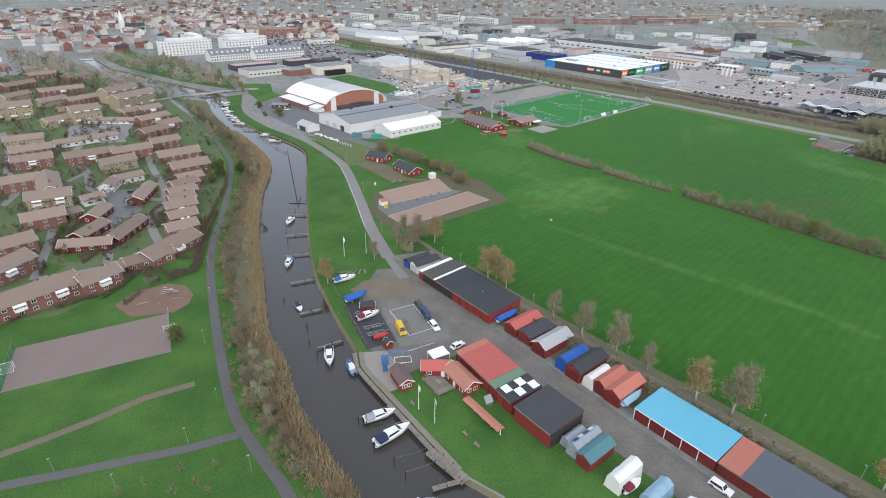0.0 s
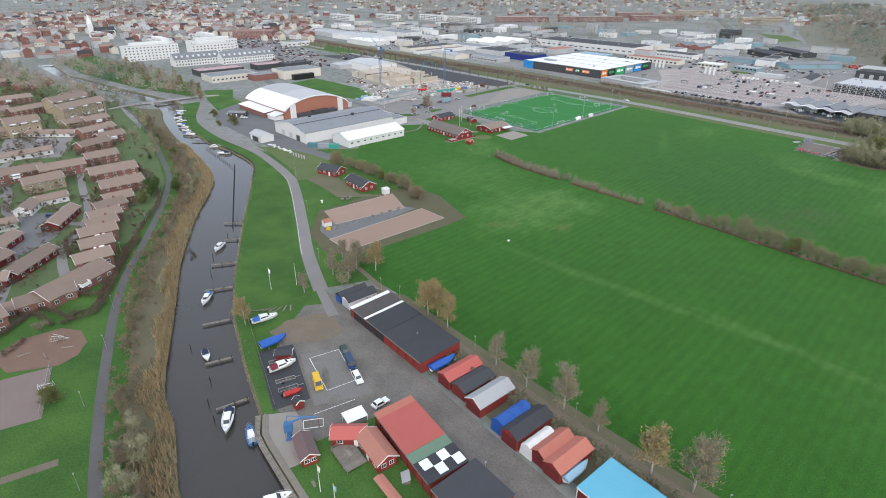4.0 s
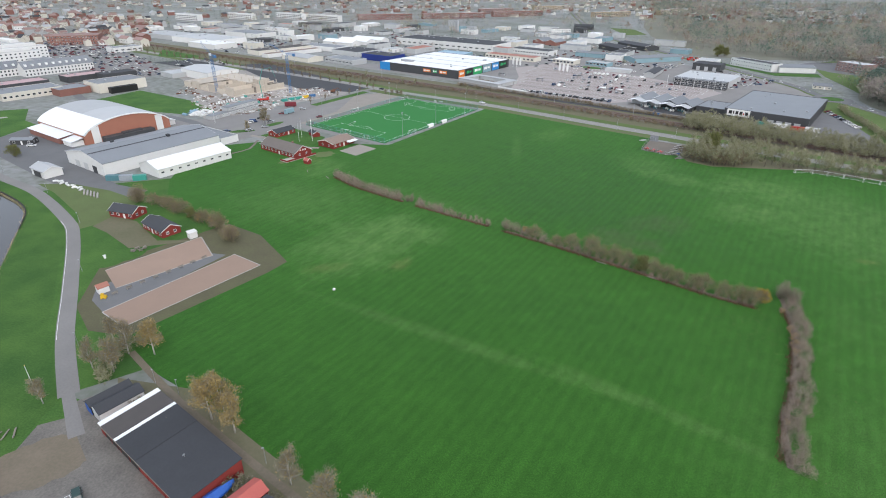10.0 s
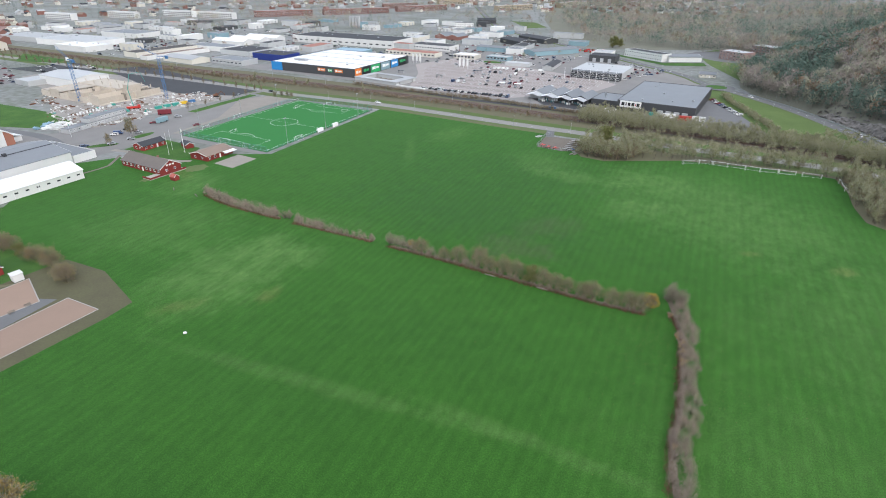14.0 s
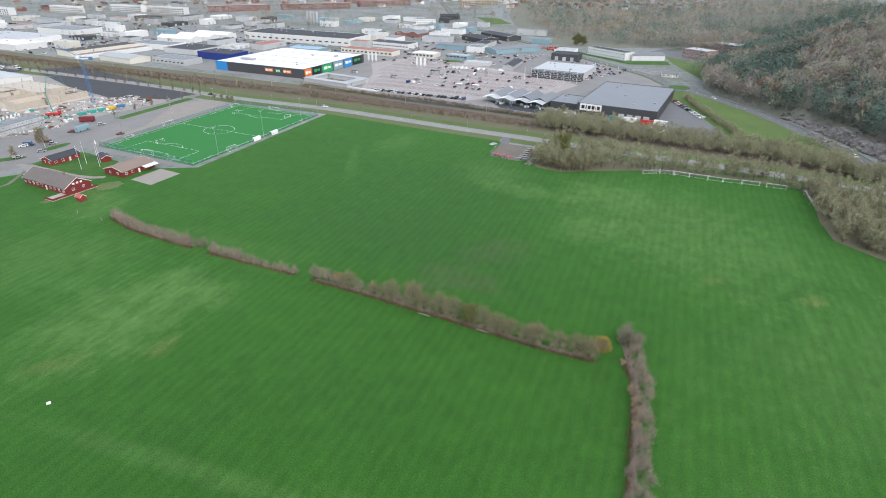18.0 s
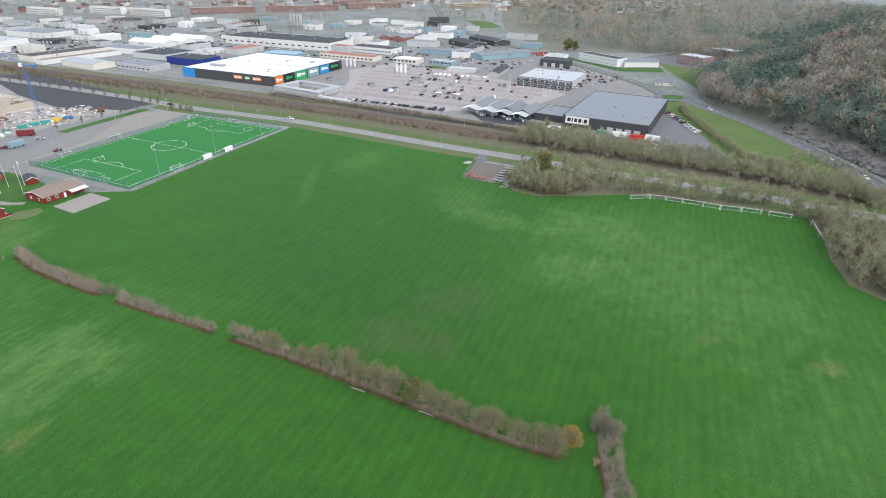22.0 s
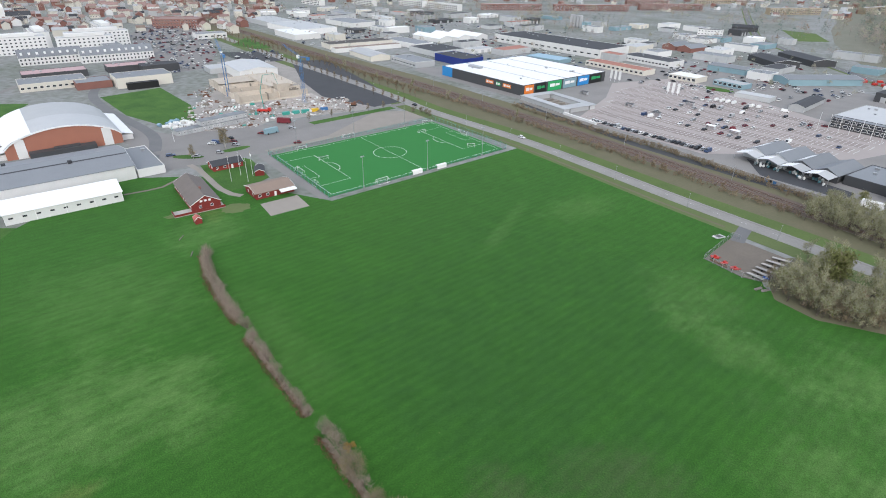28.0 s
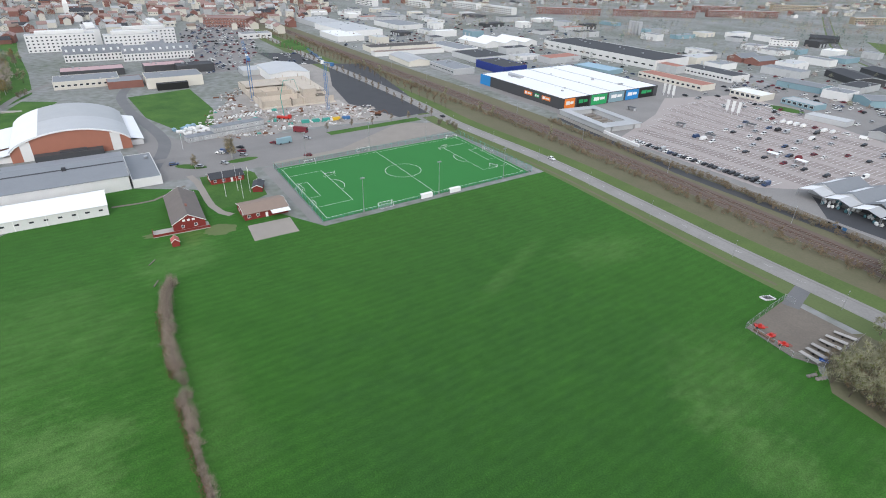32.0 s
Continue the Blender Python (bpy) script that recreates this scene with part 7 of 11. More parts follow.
# birches along the boathouses
for x, y, k, s in ((-92.4, 46.0, ("birch_gold", 1), 1.0), (-90.0, 47.6, ("birch_gold", 0), 1.0), (-85.0, 43.4, ("birch_gold", 0), 0.85), (-57.0, 28.0, ("birch_bare", 0), 0.85), (-46.5, 23.5, ("birch_bare", 1), 0.95), (-26.0, 12.6, ("birch_gold", 1), 1.05),
                   (-18.0, 11.5, ("birch_bare", 0), 1.1), (10.0, 1.5, ("birch_gold", 0), 0.9), (-121.1, 64.4, ("birch_gold", 0), 0.9), (-128.1, 63.2, ("birch_bare", 1), 0.8), (-126.7, 56.0, ("birch_bare", 0), 0.8), (-133, 56, ("birch_bare", 1), 0.65), (-139.5, 20.5, ("birch_gold", 1), 0.75), (-134.6, 42.2, ("birch_bare", 0), 0.55),
                   (-66.5, 33.0, ("birch_bare", 1), 0.7), (-137, 68, ("birch_bare", 0), 0.55), (-38, 20, ("birch_bare", 1), 0.6)):
    plant(KIT[k], x, y, s * 1.45, R.uniform(0, 360), "trees along the boathouses")
thicket("boathouse_scrub", "low brown scrub between the boathouses and the field path", [q for k in range(3) for q in along([(-112, 47.5), (-86, 35), (-60, 22.5), (-36, 12), (-8, 0), (14, -10)], 1.3, 2.2)], [TREEBARK, TWIGGREY, LEAFOLIVE], "shrub", 0.45, 0.95, 2)
thicket("slab_scrub", "bare scrub beside the concrete slab", [q for k in range(4) for q in along([(-127, 52), (-131, 62), (-126, 70)], 1.5, 2.2)], GREYMATS, "shrub", 0.5, 0.95, 3)
# west bank scrub and trees
thicket("west_bank_trees", "leafless grey-brown trees and bushes above the reeds", [q for k in range(2) for q in along([(-104, -45), (-118, -36), (-130, -27), (-144, -16)], 2.6, 3.0)] + along([(-160, -2), (-180, 18), (-200, 40), (-222, 70), (-244, 97), (-262, 112), (-300, 138), (-340, 163), (-380, 190)], 2.4, 3.2) + along([(-222, 76), (-244, 100), (-262, 116), (-300, 141), (-340, 166)], 2.4, 3.2), [TREEBARK, TWIG, LEAFTAN], "wood", 0.3, 0.6, 44, "trees")
hedge([(-99, -46), (-116, -37), (-128, -28), (-142, -17), (-160, -1), (-180, 18), (-200, 40), (-222, 70), (-244, 97), (-262, 112), (-300, 138), (-340, 163), (-380, 190)], 13.0, TALL, 0.6, 1.0, "west bank bushes", 2.4)
thicket("west_bank_scrub", "tangled brown scrub between path and reeds", [q for k in range(2) for q in along([(-90, -51), (-102, -43), (-118, -35), (-130, -26), (-144, -15), (-162, 1), (-182, 20), (-202, 42), (-224, 72), (-246, 99), (-264, 114), (-300, 139), (-340, 163), (-390, 196)], 1.6, 4.2)], SCRUBMATS, "shrub", 0.4, 0.75, 4)
for x, y, k, s in ((-119, -34, ("wood", 0), 0.85), (-113, -38, ("wood", 2), 0.7), (-123, -30, ("wood", 1), 0.95), (-121, -36, ("wood", 1), 0.7), (-127.3, -29, ("shrub_grey", 0), 1.4), (-131, -24, ("wood", 2), 0.7), (-176, 24, ("wood", 1), 0.6), (-198, 55, ("wood", 0), 0.6), (-232, 88, ("wood", 2), 0.85), (-243, 92, ("green", 0), 1.0), (-250.5, 83.4, ("green", 0), 1.25), (-256, 92, ("green", 0), 0.9), (-247, 76, ("olive", 0), 0.9), (-240, 98, ("wood", 0), 0.9),
                   (-297.7, 126.7, ("wood", 1), 1.1), (-288, 131, ("green", 0), 0.8), (-312, 140, ("wood", 0), 1.0), (-330, 140, ("wood", 2), 1.1), (-322, 150, ("green", 0), 0.7), (-352, 168, ("wood", 1), 1.0), (-365, 176, ("wood", 0), 1.1), (-380, 185, ("wood", 2), 1.0), (-158.7, -24, ("olive", 0), 0.75), (-190, -6, ("shrub_grey", 1), 0.9), (-310, 201, ("olive", 0), 1.1), (-340, 214, ("olive", 0), 0.9), (-318, 196, ("olive", 0), 0.6)):
    plant(KIT[k], x, y, s, R.uniform(0, 360), "riverside trees")
for i, (x, y) in enumerate(((-120.9, -56.5), (-115, -53), (-124, -62), (-118, -61), (-112, -58), (-127, -66), (-121, -67), (-110.5, -62.5), (-116, -57.5))):
    plant(KIT["sapling", 0], x, y, 0.85 + 0.05 * (i % 4), i * 77, "saplings on the lawn")


def region_points(poly, n, seed, gap=2.0):
    rnd, out = random.Random(seed), []
    xs, ys = [p[0] for p in poly], [p[1] for p in poly]
    tries = 0
    while len(out) < n and tries < n * 40:
        tries += 1
        p = (rnd.uniform(min(xs), max(xs)), rnd.uniform(min(ys), max(ys)))
        if inside(p, poly) and all((p[0] - q[0]) ** 2 + (p[1] - q[1]) ** 2 > gap * gap for q in out[-160:]):
            out.append(p)
    return out


# wood at the north-east corner of the field
GROVE = [(51, 288), (53, 277), (64, 270.5), (105, 274), (142, 265), (173, 251), (168, 232), (160, 214), (155, 197), (165, 178), (205, 122), (232, 80), (262, 110), (250, 170), (226, 215), (205, 240), (182, 257), (138, 279), (102, 297), (66, 316), (56, 309)]
YARD = [(31, 295), (39, 323), (68, 310), (61, 292), (52, 284), (43, 284)]
thicket("grove_thicket", "dense thicket of bare grey-brown trees", [p for p in region_points(GROVE, 560, 15, 1.7) if not inside(p, YARD)], GREYMATS, "wood", 0.85, 1.2, 5, "woodland")
for x, y in region_points(GROVE, 55, 5, 4.0):
    if inside((x, y), YARD):
        continue
    plant(KIT[R.choice(WOODS + [("wood", 1)])], x, y, R.uniform(0.85, 1.1), R.uniform(0, 360), "grove at the field corner")
plant(KIT["olive", 0], 68.9, 298.5, 2.0, 10, "grove at the field corner")
thicket("grove_edge_bushes", "mauve-grey bushes along the edge of the wood", region_points([(50, 290), (56, 280), (66, 271), (84, 274), (80, 284), (70, 290), (62, 290)], 60, 25, 1.4) + region_points([(176, 252), (166, 226), (158, 200), (170, 176), (182, 180), (172, 200), (178, 222), (186, 244)], 90, 26, 1.6), SCRUBMATS, "wood", 0.5, 0.75, 27, "bushes")
flat("grove_floor", GROVE, 0.06, SCRUB)
thicket("railway_thicket", "bare thicket along the railway", region_points([(60, 350), (110, 326), (165, 296), (210, 265), (228, 245), (214, 282), (170, 318), (140, 338), (104, 360), (74, 374)], 300, 16, 1.8), GREYMATS, "wood", 0.75, 1.15, 6, "woodland")
for x, y in region_points([(60, 350), (110, 326), (165, 296), (210, 265), (228, 245), (214, 282), (170, 318), (140, 338), (104, 360), (74, 374)], 25, 6, 5.0):
    plant(KIT[R.choice(WOODS)], x, y, R.uniform(0.5, 0.8), R.uniform(0, 360), "railway scrub")
thicket("verge_bushes", "olive bushes along the ditch by the delivery yard", [q for k in range(2) for q in along([(194, 442), (191, 420), (189, 397), (187, 368), (185, 345), (184, 328), (196, 317)], 2.0, 1.6)] + region_points([(184, 335), (196, 322), (226, 338), (234, 300), (215, 285), (192, 302)], 60, 34, 2.2), [TREEBARK, TWIGOLIVE, LEAFOLIVE], "shrub", 0.9, 1.4, 17)
thicket("highway_bushes", "olive-grey bushes under the highway", region_points([(200, 300), (226, 262), (238, 236), (262, 190), (246, 190), (222, 232), (205, 262)], 110, 19, 2.0), GREYMATS, "wood", 0.6, 1.0, 18)
hedge([(-330, 536), (-230, 490), (-140, 452), (-90, 431)], 13, TALL + WOODS, 0.5, 0.85, "railway scrub", 3.0)
thicket("railway_scrub_bushes", "brown scrub on the railway banks", [q for k in range(3) for q in along([(-520, 625), (-330, 536), (-230, 490), (-140, 452), (-60, 415), (0, 385), (60, 354)], 2.6, 2.6)] + [q for k in range(3) for q in along([(-110, 468), (-60, 442), (0, 416), (40, 392), (68, 374)], 2.0, 2.4)], SCRUBMATS, "shrub", 0.4, 0.9, 7)
hedge([(-90, 453), (-40, 432), (20, 401), (60, 378)], 16, TALL, 0.6, 1.0, "railway scrub", 2.5)
hedge([(-560, 596), (-437, 543), (-340, 502), (-262, 467), (-178, 428.5)], 11.5, [("street", 0)], 0.9, 1.1, "avenue along the road", 0.4)
hedge([(-560, 620), (-437, 567), (-340, 526), (-262, 490), (-185, 455)], 10.5, [("street", 0)], 0.9, 1.2, "avenue along the railway", 0.6)
for x, y in ((-207.3, 362), (-201, 377), (-195.7, 390), (-190, 402), (-185, 413)):
    plant(KIT["street", 0], x, y, 0.9, x * 7, "trees beside the gravel yard")
for x, y in ((-163, 417), (-158, 419), (-153, 417), (-149, 414)):
    plant(KIT["shrub_grey", 0], x, y, 1.0, x * 5, "dark bushes at the pitch corner")
plant(KIT["birch_bare", 0], -210.0, 297.0, 1.25, 20, "car park trees")
plant(KIT["birch_bare", 1], -213.5, 299.5, 1.0, 130, "car park trees")
plant(KIT["birch_bare", 1], -213, 278, 0.75, 80, "car park trees")
plant(KIT["olive", 0], 88, 388, 0.7, 30, "railway scrub")
for x, y in region_points([(-360, 225), (-400, 262), (-440, 300), (-520, 330), (-600, 360), (-610, 330), (-520, 290), (-440, 268), (-395, 245)], 46, 8, 4.0):
    plant(KIT[R.choice(WOODS + [("birch_gold", 0), ("birch_bare", 0)])], x, y, R.uniform(0.8, 1.3), R.uniform(0, 360), "park trees")
for x, y in region_points([(-400, 195), (-440, 222), (-520, 238), (-600, 258), (-700, 300), (-720, 260), (-600, 225), (-500, 215)], 30, 9, 4.0):
    plant(KIT[R.choice(WOODS + [("green", 0)])], x, y, R.uniform(0.8, 1.3), R.uniform(0, 360), "park trees")

# reeds along the west bank
reeds, rr = MB(), random.Random(3)
for a, b in zip(left_bank, left_bank[1:]):
    if not -300 < a.x < 0:
        continue
    d = b - a
    n = Vector((-d.y, d.x)).normalized()
    for i in range(int(d.length * 95)):
        wd = 4.6 + 2.2 * math.sin(a.x * 0.05) + 2.0 * math.sin(a.x * 0.31)
        off = rr.uniform(-0.8, max(1.5, wd))
        p = a + d * rr.random() + n * off
        if rr.random() < 0.25 + 0.75 * (0.5 + 0.5 * noise.noise(Vector((p.x * 0.2, p.y * 0.2, 0)))):
            hgt = rr.uniform(1.4, 2.6) * (1.0 if off < 5 else 0.75)
            sliver(reeds, Vector((p.x, p.y, -0.6 if off < 0.3 else 0.03)), Vector((rr.gauss(0, 0.22), rr.gauss(0, 0.22), 1)), hgt, rr.uniform(0.05, 0.15), rr)
solid("reeds", reeds, REED, "dense dry tan reeds lining the west bank", "reeds", "", None, "stuff")
tufts = MB()
for a, b in zip(right_bank, right_bank[1:]):
    if not -300 < a.x < -112:
        continue
    d = b - a
    n = Vector((-d.y, d.x)).normalized()
    for i in range(int(d.length * 5)):
        p = a + d * rr.random() + n * rr.uniform(-1.2, 0.9)
        sliver(tufts, Vector((p.x, p.y, -0.5)), Vector((rr.gauss(0, 0.35), rr.gauss(0, 0.35), 1)), rr.uniform(0.5, 1.2), rr.uniform(0.05, 0.12), rr)
solid("bank_tufts", tufts, REED, "brown grass tufts along the east bank", "grass", "", None, "stuff")


# ---- vehicles ----
CARS = {}
FARCARS = {}


def car_meshes(kind, paint):
    key = (kind, paint.name)
    if key in CARS:
        return CARS[key]
    l, w, h, bon, tail, z1 = {"car": (4.4, 1.78, 1.45, 0.30, 0.12, 0.80), "estate": (4.7, 1.82, 1.48, 0.28, 0.02, 0.82), "van": (5.2, 1.95, 2.2, 0.14, 0.0, 1.05), "lorry": (8.5, 2.5, 3.3, 0.0, 0.0, 1.3)}[kind]
    a, b = l / 2, w / 2
    body, glass = MB(), MB()
    low = [(-a, 0.35), (a, 0.35), (a * 1.0, 0.62), (a * 0.96, z1 * 0.96), (-a * 0.98, z1), (-a, 0.6)]
    n = len(low)
    body.add([(x, s * b, z) for s in (-1, 1) for x, z in low], [tuple(range(n)), tuple(range(n, 2 * n))[::-1]] + [(i, n + i, n + (i + 1) % n, (i + 1) % n) for i in range(n)])
    x0, x1 = -a + l * tail, a - l * bon
    top0, top1 = x0 + (0.25 if tail else 0.06), x1 - (0.55 if kind != "lorry" else 0.1)
    cab = [(x0, -b * 0.96, z1), (x1, -b * 0.96, z1), (x1, b * 0.96, z1), (x0, b * 0.96, z1), (top0, -b * 0.8, h), (top1, -b * 0.8, h), (top1, b * 0.8, h), (top0, b * 0.8, h)]
    body.add(cab, [(4, 5, 6, 7), (0, 1, 5, 4), (1, 2, 6, 5), (2, 3, 7, 6), (3, 0, 4, 7)])

    def pane(i, j, k, m, s=0.06):
        c = sum((Vector(cab[q]) for q in (i, j, k, m)), Vector()) / 4
        nrm = (Vector(cab[j]) - Vector(cab[i])).cross(Vector(cab[m]) - Vector(cab[i])).normalized() * 0.012
        glass.add([tuple(c + (Vector(cab[q]) - c) * 0.86 + nrm) for q in (i, j, k, m)], [(0, 1, 2, 3)])

    pane(1, 2, 6, 5)
    if kind in ("car", "estate"):
        pane(3, 0, 4, 7), pane(0, 1, 5, 4), pane(2, 3, 7, 6)
    lamps = MB()
    for s in (-1, 1):
        lamps.box(a - 0.04, s * b * 0.78 - 0.16, 0.58, a + 0.02, s * b * 0.78 + 0.16, 0.74)
    wheel = MB().tube([(0, -0.11, 0), (0, 0.11, 0)], 0.33 if kind != "lorry" else 0.48, 10)
    rim = MB().tube([(0, -0.125, 0), (0, 0.125, 0)], 0.18, 8)
    far = MB()
    far.v, far.f, far.m = list(body.v), list(body.f), list(body.m)
    rr0 = 0.33 if kind != "lorry" else 0.48
    for sx in (-0.31, 0.31):
        for sy in (-1, 1):
            far.tube([(sx * l, sy * (b - 0.2), rr0), (sx * l, sy * (b + 0.02), rr0)], rr0, 8, 1)
    FARCARS[key] = far.mesh("body", [paint, RUBBER])
    CARS[key] = (body.mesh("body", paint), glass.mesh("glazing", GLASS), lamps.mesh("headlights", GELCOAT), wheel.mesh("wheel", RUBBER), rim.mesh("rim", STEEL), l, w, kind)
    return CARS[key]


def car(x, y, rot, paint, label, kind="car", group="parked cars", z=0.1, rims=False, cat=""):
    body, glass, lamps, wheel, rim, l, w, _ = car_meshes(kind, paint)
    t = thing({"car": "car", "estate": "estate_car", "van": "van", "lorry": "lorry"}[kind], x, y, rot, label, cat or {"van": "van", "lorry": "lorry"}.get(kind, "car"), group, z)
    part("body", body if rims else FARCARS[kind, paint.name], None, t)
    part("glazing", glass, None, t)
    r = 0.33 if kind != "lorry" else 0.48
    for sx in (-0.31, 0.31) if rims else ():
        for sy in (-1, 1):
            wh = part("wheel", wheel, None, t, "", pose(sx * l, sy * (w / 2 - 0.1), r))
            if rims:
                part("rim", rim, None, wh)
    if rims:
        part("headlights", lamps, None, t)
    return t


car(-104.75, 7.3, -44, YELLOWPAINT, "yellow delivery van parked on the marked lot", "van", rims=True)
car(-105.6, 21.0, -42, GREENCAR, "dark green car at the edge of the lot", "estate", rims=True)
car(-101.5, 17.3, -43, BLUEPAINT, "dark blue van parked behind a white car", "van", rims=True)
car(-96.8, 13.2, -40, GELCOAT, "white estate car beside the lane", "estate", rims=True)
car(-87.0, 7.6, 66, GELCOAT, "white car parked by the red boathouse", "car", rims=True)
car(-20.2, -12.6, -26, GELCOAT, "white car on the lane by the boathouses", "estate", rims=True)
car(-78.5, 398.6, -24, GELCOAT, "white car on the road along the field", "car")
PAINTS = [(GELCOAT, "white"), (SILVER, "silver"), (BLACKCAR, "black"), (BLUEPAINT, "dark blue"), (SILVER, "grey"), (GELCOAT, "white"), (BLACKCAR, "dark"), (GELCOAT, "white"), (BLUEPAINT, "dark blue"), (SILVER, "silver"), (MAROON, "dark red")]
rc = random.Random(9)


def parked(x, y, rot, group="parked cars", van=0.1):
    p, nm = rc.choice(PAINTS)
    kd = "van" if rc.random() < van else rc.choice(("car", "car", "estate"))
    car(x + rc.uniform(-0.3, 0.3), y + rc.uniform(-0.3, 0.3), rot + rc.uniform(-3, 3) + rc.choice((0, 180)), p, f"{nm} {'van' if kd == 'van' else 'car'} parked on the paving", kd, group)


for i in range(27):
    s = i / 26
    parked(-51.5 + 72 * s, 457.8 - 31 * s, 66, "row of cars by the railway", 0.05 if i < 22 else 0.7)
UX, UY = 0.914, -0.407
for k in range(64):
    r, c = rc.randrange(6), rc.randrange(22)
    x, y = -30 + UX * c * 5.4 + 0.407 * r * 15, 492 + UY * c * 5.4 + 0.914 * r * 15
    if inside((x, y), [(-58, 470), (20, 430), (84, 462), (104, 495), (-5, 620), (-60, 580)]):
        parked(x, y, 66, "shoppers' cars")
for x, y, r in ((-223.2, 299.0, 20), (-213.5, 280.7, 25), (-207.8, 290.9, 15), (-216.1, 307.6, 15), (-211.0, 304.9, 15), (-222.1, 311.1, 15), (-214.6, 327.6, 20), (-206.3, 345.4, 20), (-222.0, 302.0, 20), (-226, 275, 60), (-184, 325, 40)):
    parked(x, y, r, "club car park")
car(-210.2, 331.5, 75, TEALCLAD, "pale teal concrete lorry on the street", "lorry")
car(-219.0, 352.0, 20, MAROON, "dark red mobile crane lorry on the building site", "lorry")
for i in range(12):
    parked(180.5 + 0.02 * i, 429 - i * 4.4, 15, "cars beside the store")
for x, y, r, p, lb in ((128, 367.5, -20, GELCOAT, "white"), (136.5, 361.5, -12, REDPAINT, "red and white"), (145.5, 360.5, -30, GELCOAT, "white"), (137.5, 343.5, -12, GELCOAT, "white"), (90.5, 379.0, -20, GELCOAT, "white")):
    car(x, y, r, p, f"{lb} delivery lorry in the yard behind the store", "lorry", "delivery lorries")
solid("skip_container", MB().box(-3, -1.2, 0.1, 3, 1.2, 2.2).box(-2.8, -1.0, 2.2, 2.8, 1.0, 2.3), GREENPAINT, "green waste container at the store wall", "container", "", pose(119.5, 375.5, 0, 0, 0, -27))
for x, y, r in ((231.5, 300, 92), (233.0, 330, 90), (216.0, 443, 105), (-172, 432.5, -25)):
    parked(x, y, r, "traffic on the roads", 0.0)
for x, y in ((-331, 232), (-318, 220), (-336, 225)):
    parked(x, y, 30, "cars by the sports hall")
for x, y, r in ((-383, 120, 30), (-374, 112, 30), (-366, 106, 30), (-392, 112, 30), (-262, 46, 60), (-268, 49, 20), (-233, 45, 60)):
    parked(x, y, r, "residents' cars")


# ---- pitch markings and furniture ----


def mark(name, pts):
    ribbon(name, pts, 0.17, 0.10, LINE, "", 100)


for a, b in (((-HL, -HW), (HL, -HW)), ((-HL, HW), (HL, HW)), ((-HL, -HW), (-HL, HW)), ((HL, -HW), (HL, HW)), ((0, -HW), (0, HW))):
    mark("pitch_line", [pp(*a), pp(*b)])
for s in (-1, 1):
    for d, w in ((16.5, 20.15), (5.5, 9.16)):
        mark("pitch_box_line", [pp(s * HL, -w), pp(s * (HL - d), -w)])
        mark("pitch_box_line", [pp(s * (HL - d), -w), pp(s * (HL - d), w)])
        mark("pitch_box_line", [pp(s * (HL - d), w), pp(s * HL, w)])
    arc = [pp(s * (HL - 11 - 9.15 * math.cos(t)), 9.15 * math.sin(t)) for t in (i * 0.1 for i in range(-9, 10))]
    ribbon("penalty_arc", arc, 0.22, 0.10, LINE, "", 1.0)
ribbon("centre_circle", [pp(9.15 * math.cos(t), 9.15 * math.sin(t)) for t in (i * math.pi / 24 for i in range(49))], 0.22, 0.10, LINE, "", 0.8)


def goal(x, y, rot, w=7.32, h=2.44, group="goals", label="white football goal with a thin net"):
    t = thing("football_goal", x, y, rot, label, "goal", group, 0.09)
    for s in (-1, 1):
        part("post", MB().tube([(s * w / 2, 0, 0), (s * w / 2, 0, h)], 0.055, 6), WHITE, t)
        part("stay", MB().tube([(s * w / 2, 0, h), (s * w / 2, 0.9, h), (s * w / 2, 1.8, 0.05)], 0.04, 5), WHITE, t)
    part("crossbar", MB().tube([(-w / 2, 0, h), (w / 2, 0, h)], 0.055, 6), WHITE, t)
    part("ground_bar", MB().tube([(-w / 2, 1.8, 0.05), (w / 2, 1.8, 0.05)], 0.04, 5), WHITE, t)
    part("net", MB().add([(-w / 2, 0.9, h), (w / 2, 0.9, h), (w / 2, 1.8, 0.05), (-w / 2, 1.8, 0.05), (-w / 2, 0, h), (w / 2, 0, h)], [(0, 1, 2, 3), (4, 5, 1, 0)]), NETWHITE, t)
    return t


PR = math.degrees(math.atan2(PX.y, PX.x))
goal(*pp(HL, 0), PR - 90, group="pitch goals")
goal(*pp(-HL, 0), PR + 90, group="pitch goals")
for x, y, turn, w, h, lb in ((-110.3, 298.7, 180, 6.5, 2.2, "white training goal at the touchline"), (-153.5, 309.8, 0, 5.0, 2.0, "small white goal on the turf"), (-165.6, 347.6, 0, 7.0, 2.4, "white training goal behind the fence"), (-174.3, 316.8, 0, 5.5, 2.1, "white goal stored outside the fence"),
                             (-134.6, 281.4, 90, 4.0, 1.9, "small white goal by the byline"), (-133.9, 377.8, 0, 4.5, 2.0, "small white goal on the turf"), (-140.8, 396.2, -20, 6.0, 2.2, "white goal in the far corner"), (-97.2, 368.6, -50, 4.0, 1.9, "small white goal in the corner")):
    goal(x, y, PR + turn, w, h, "pitch goals", lb)
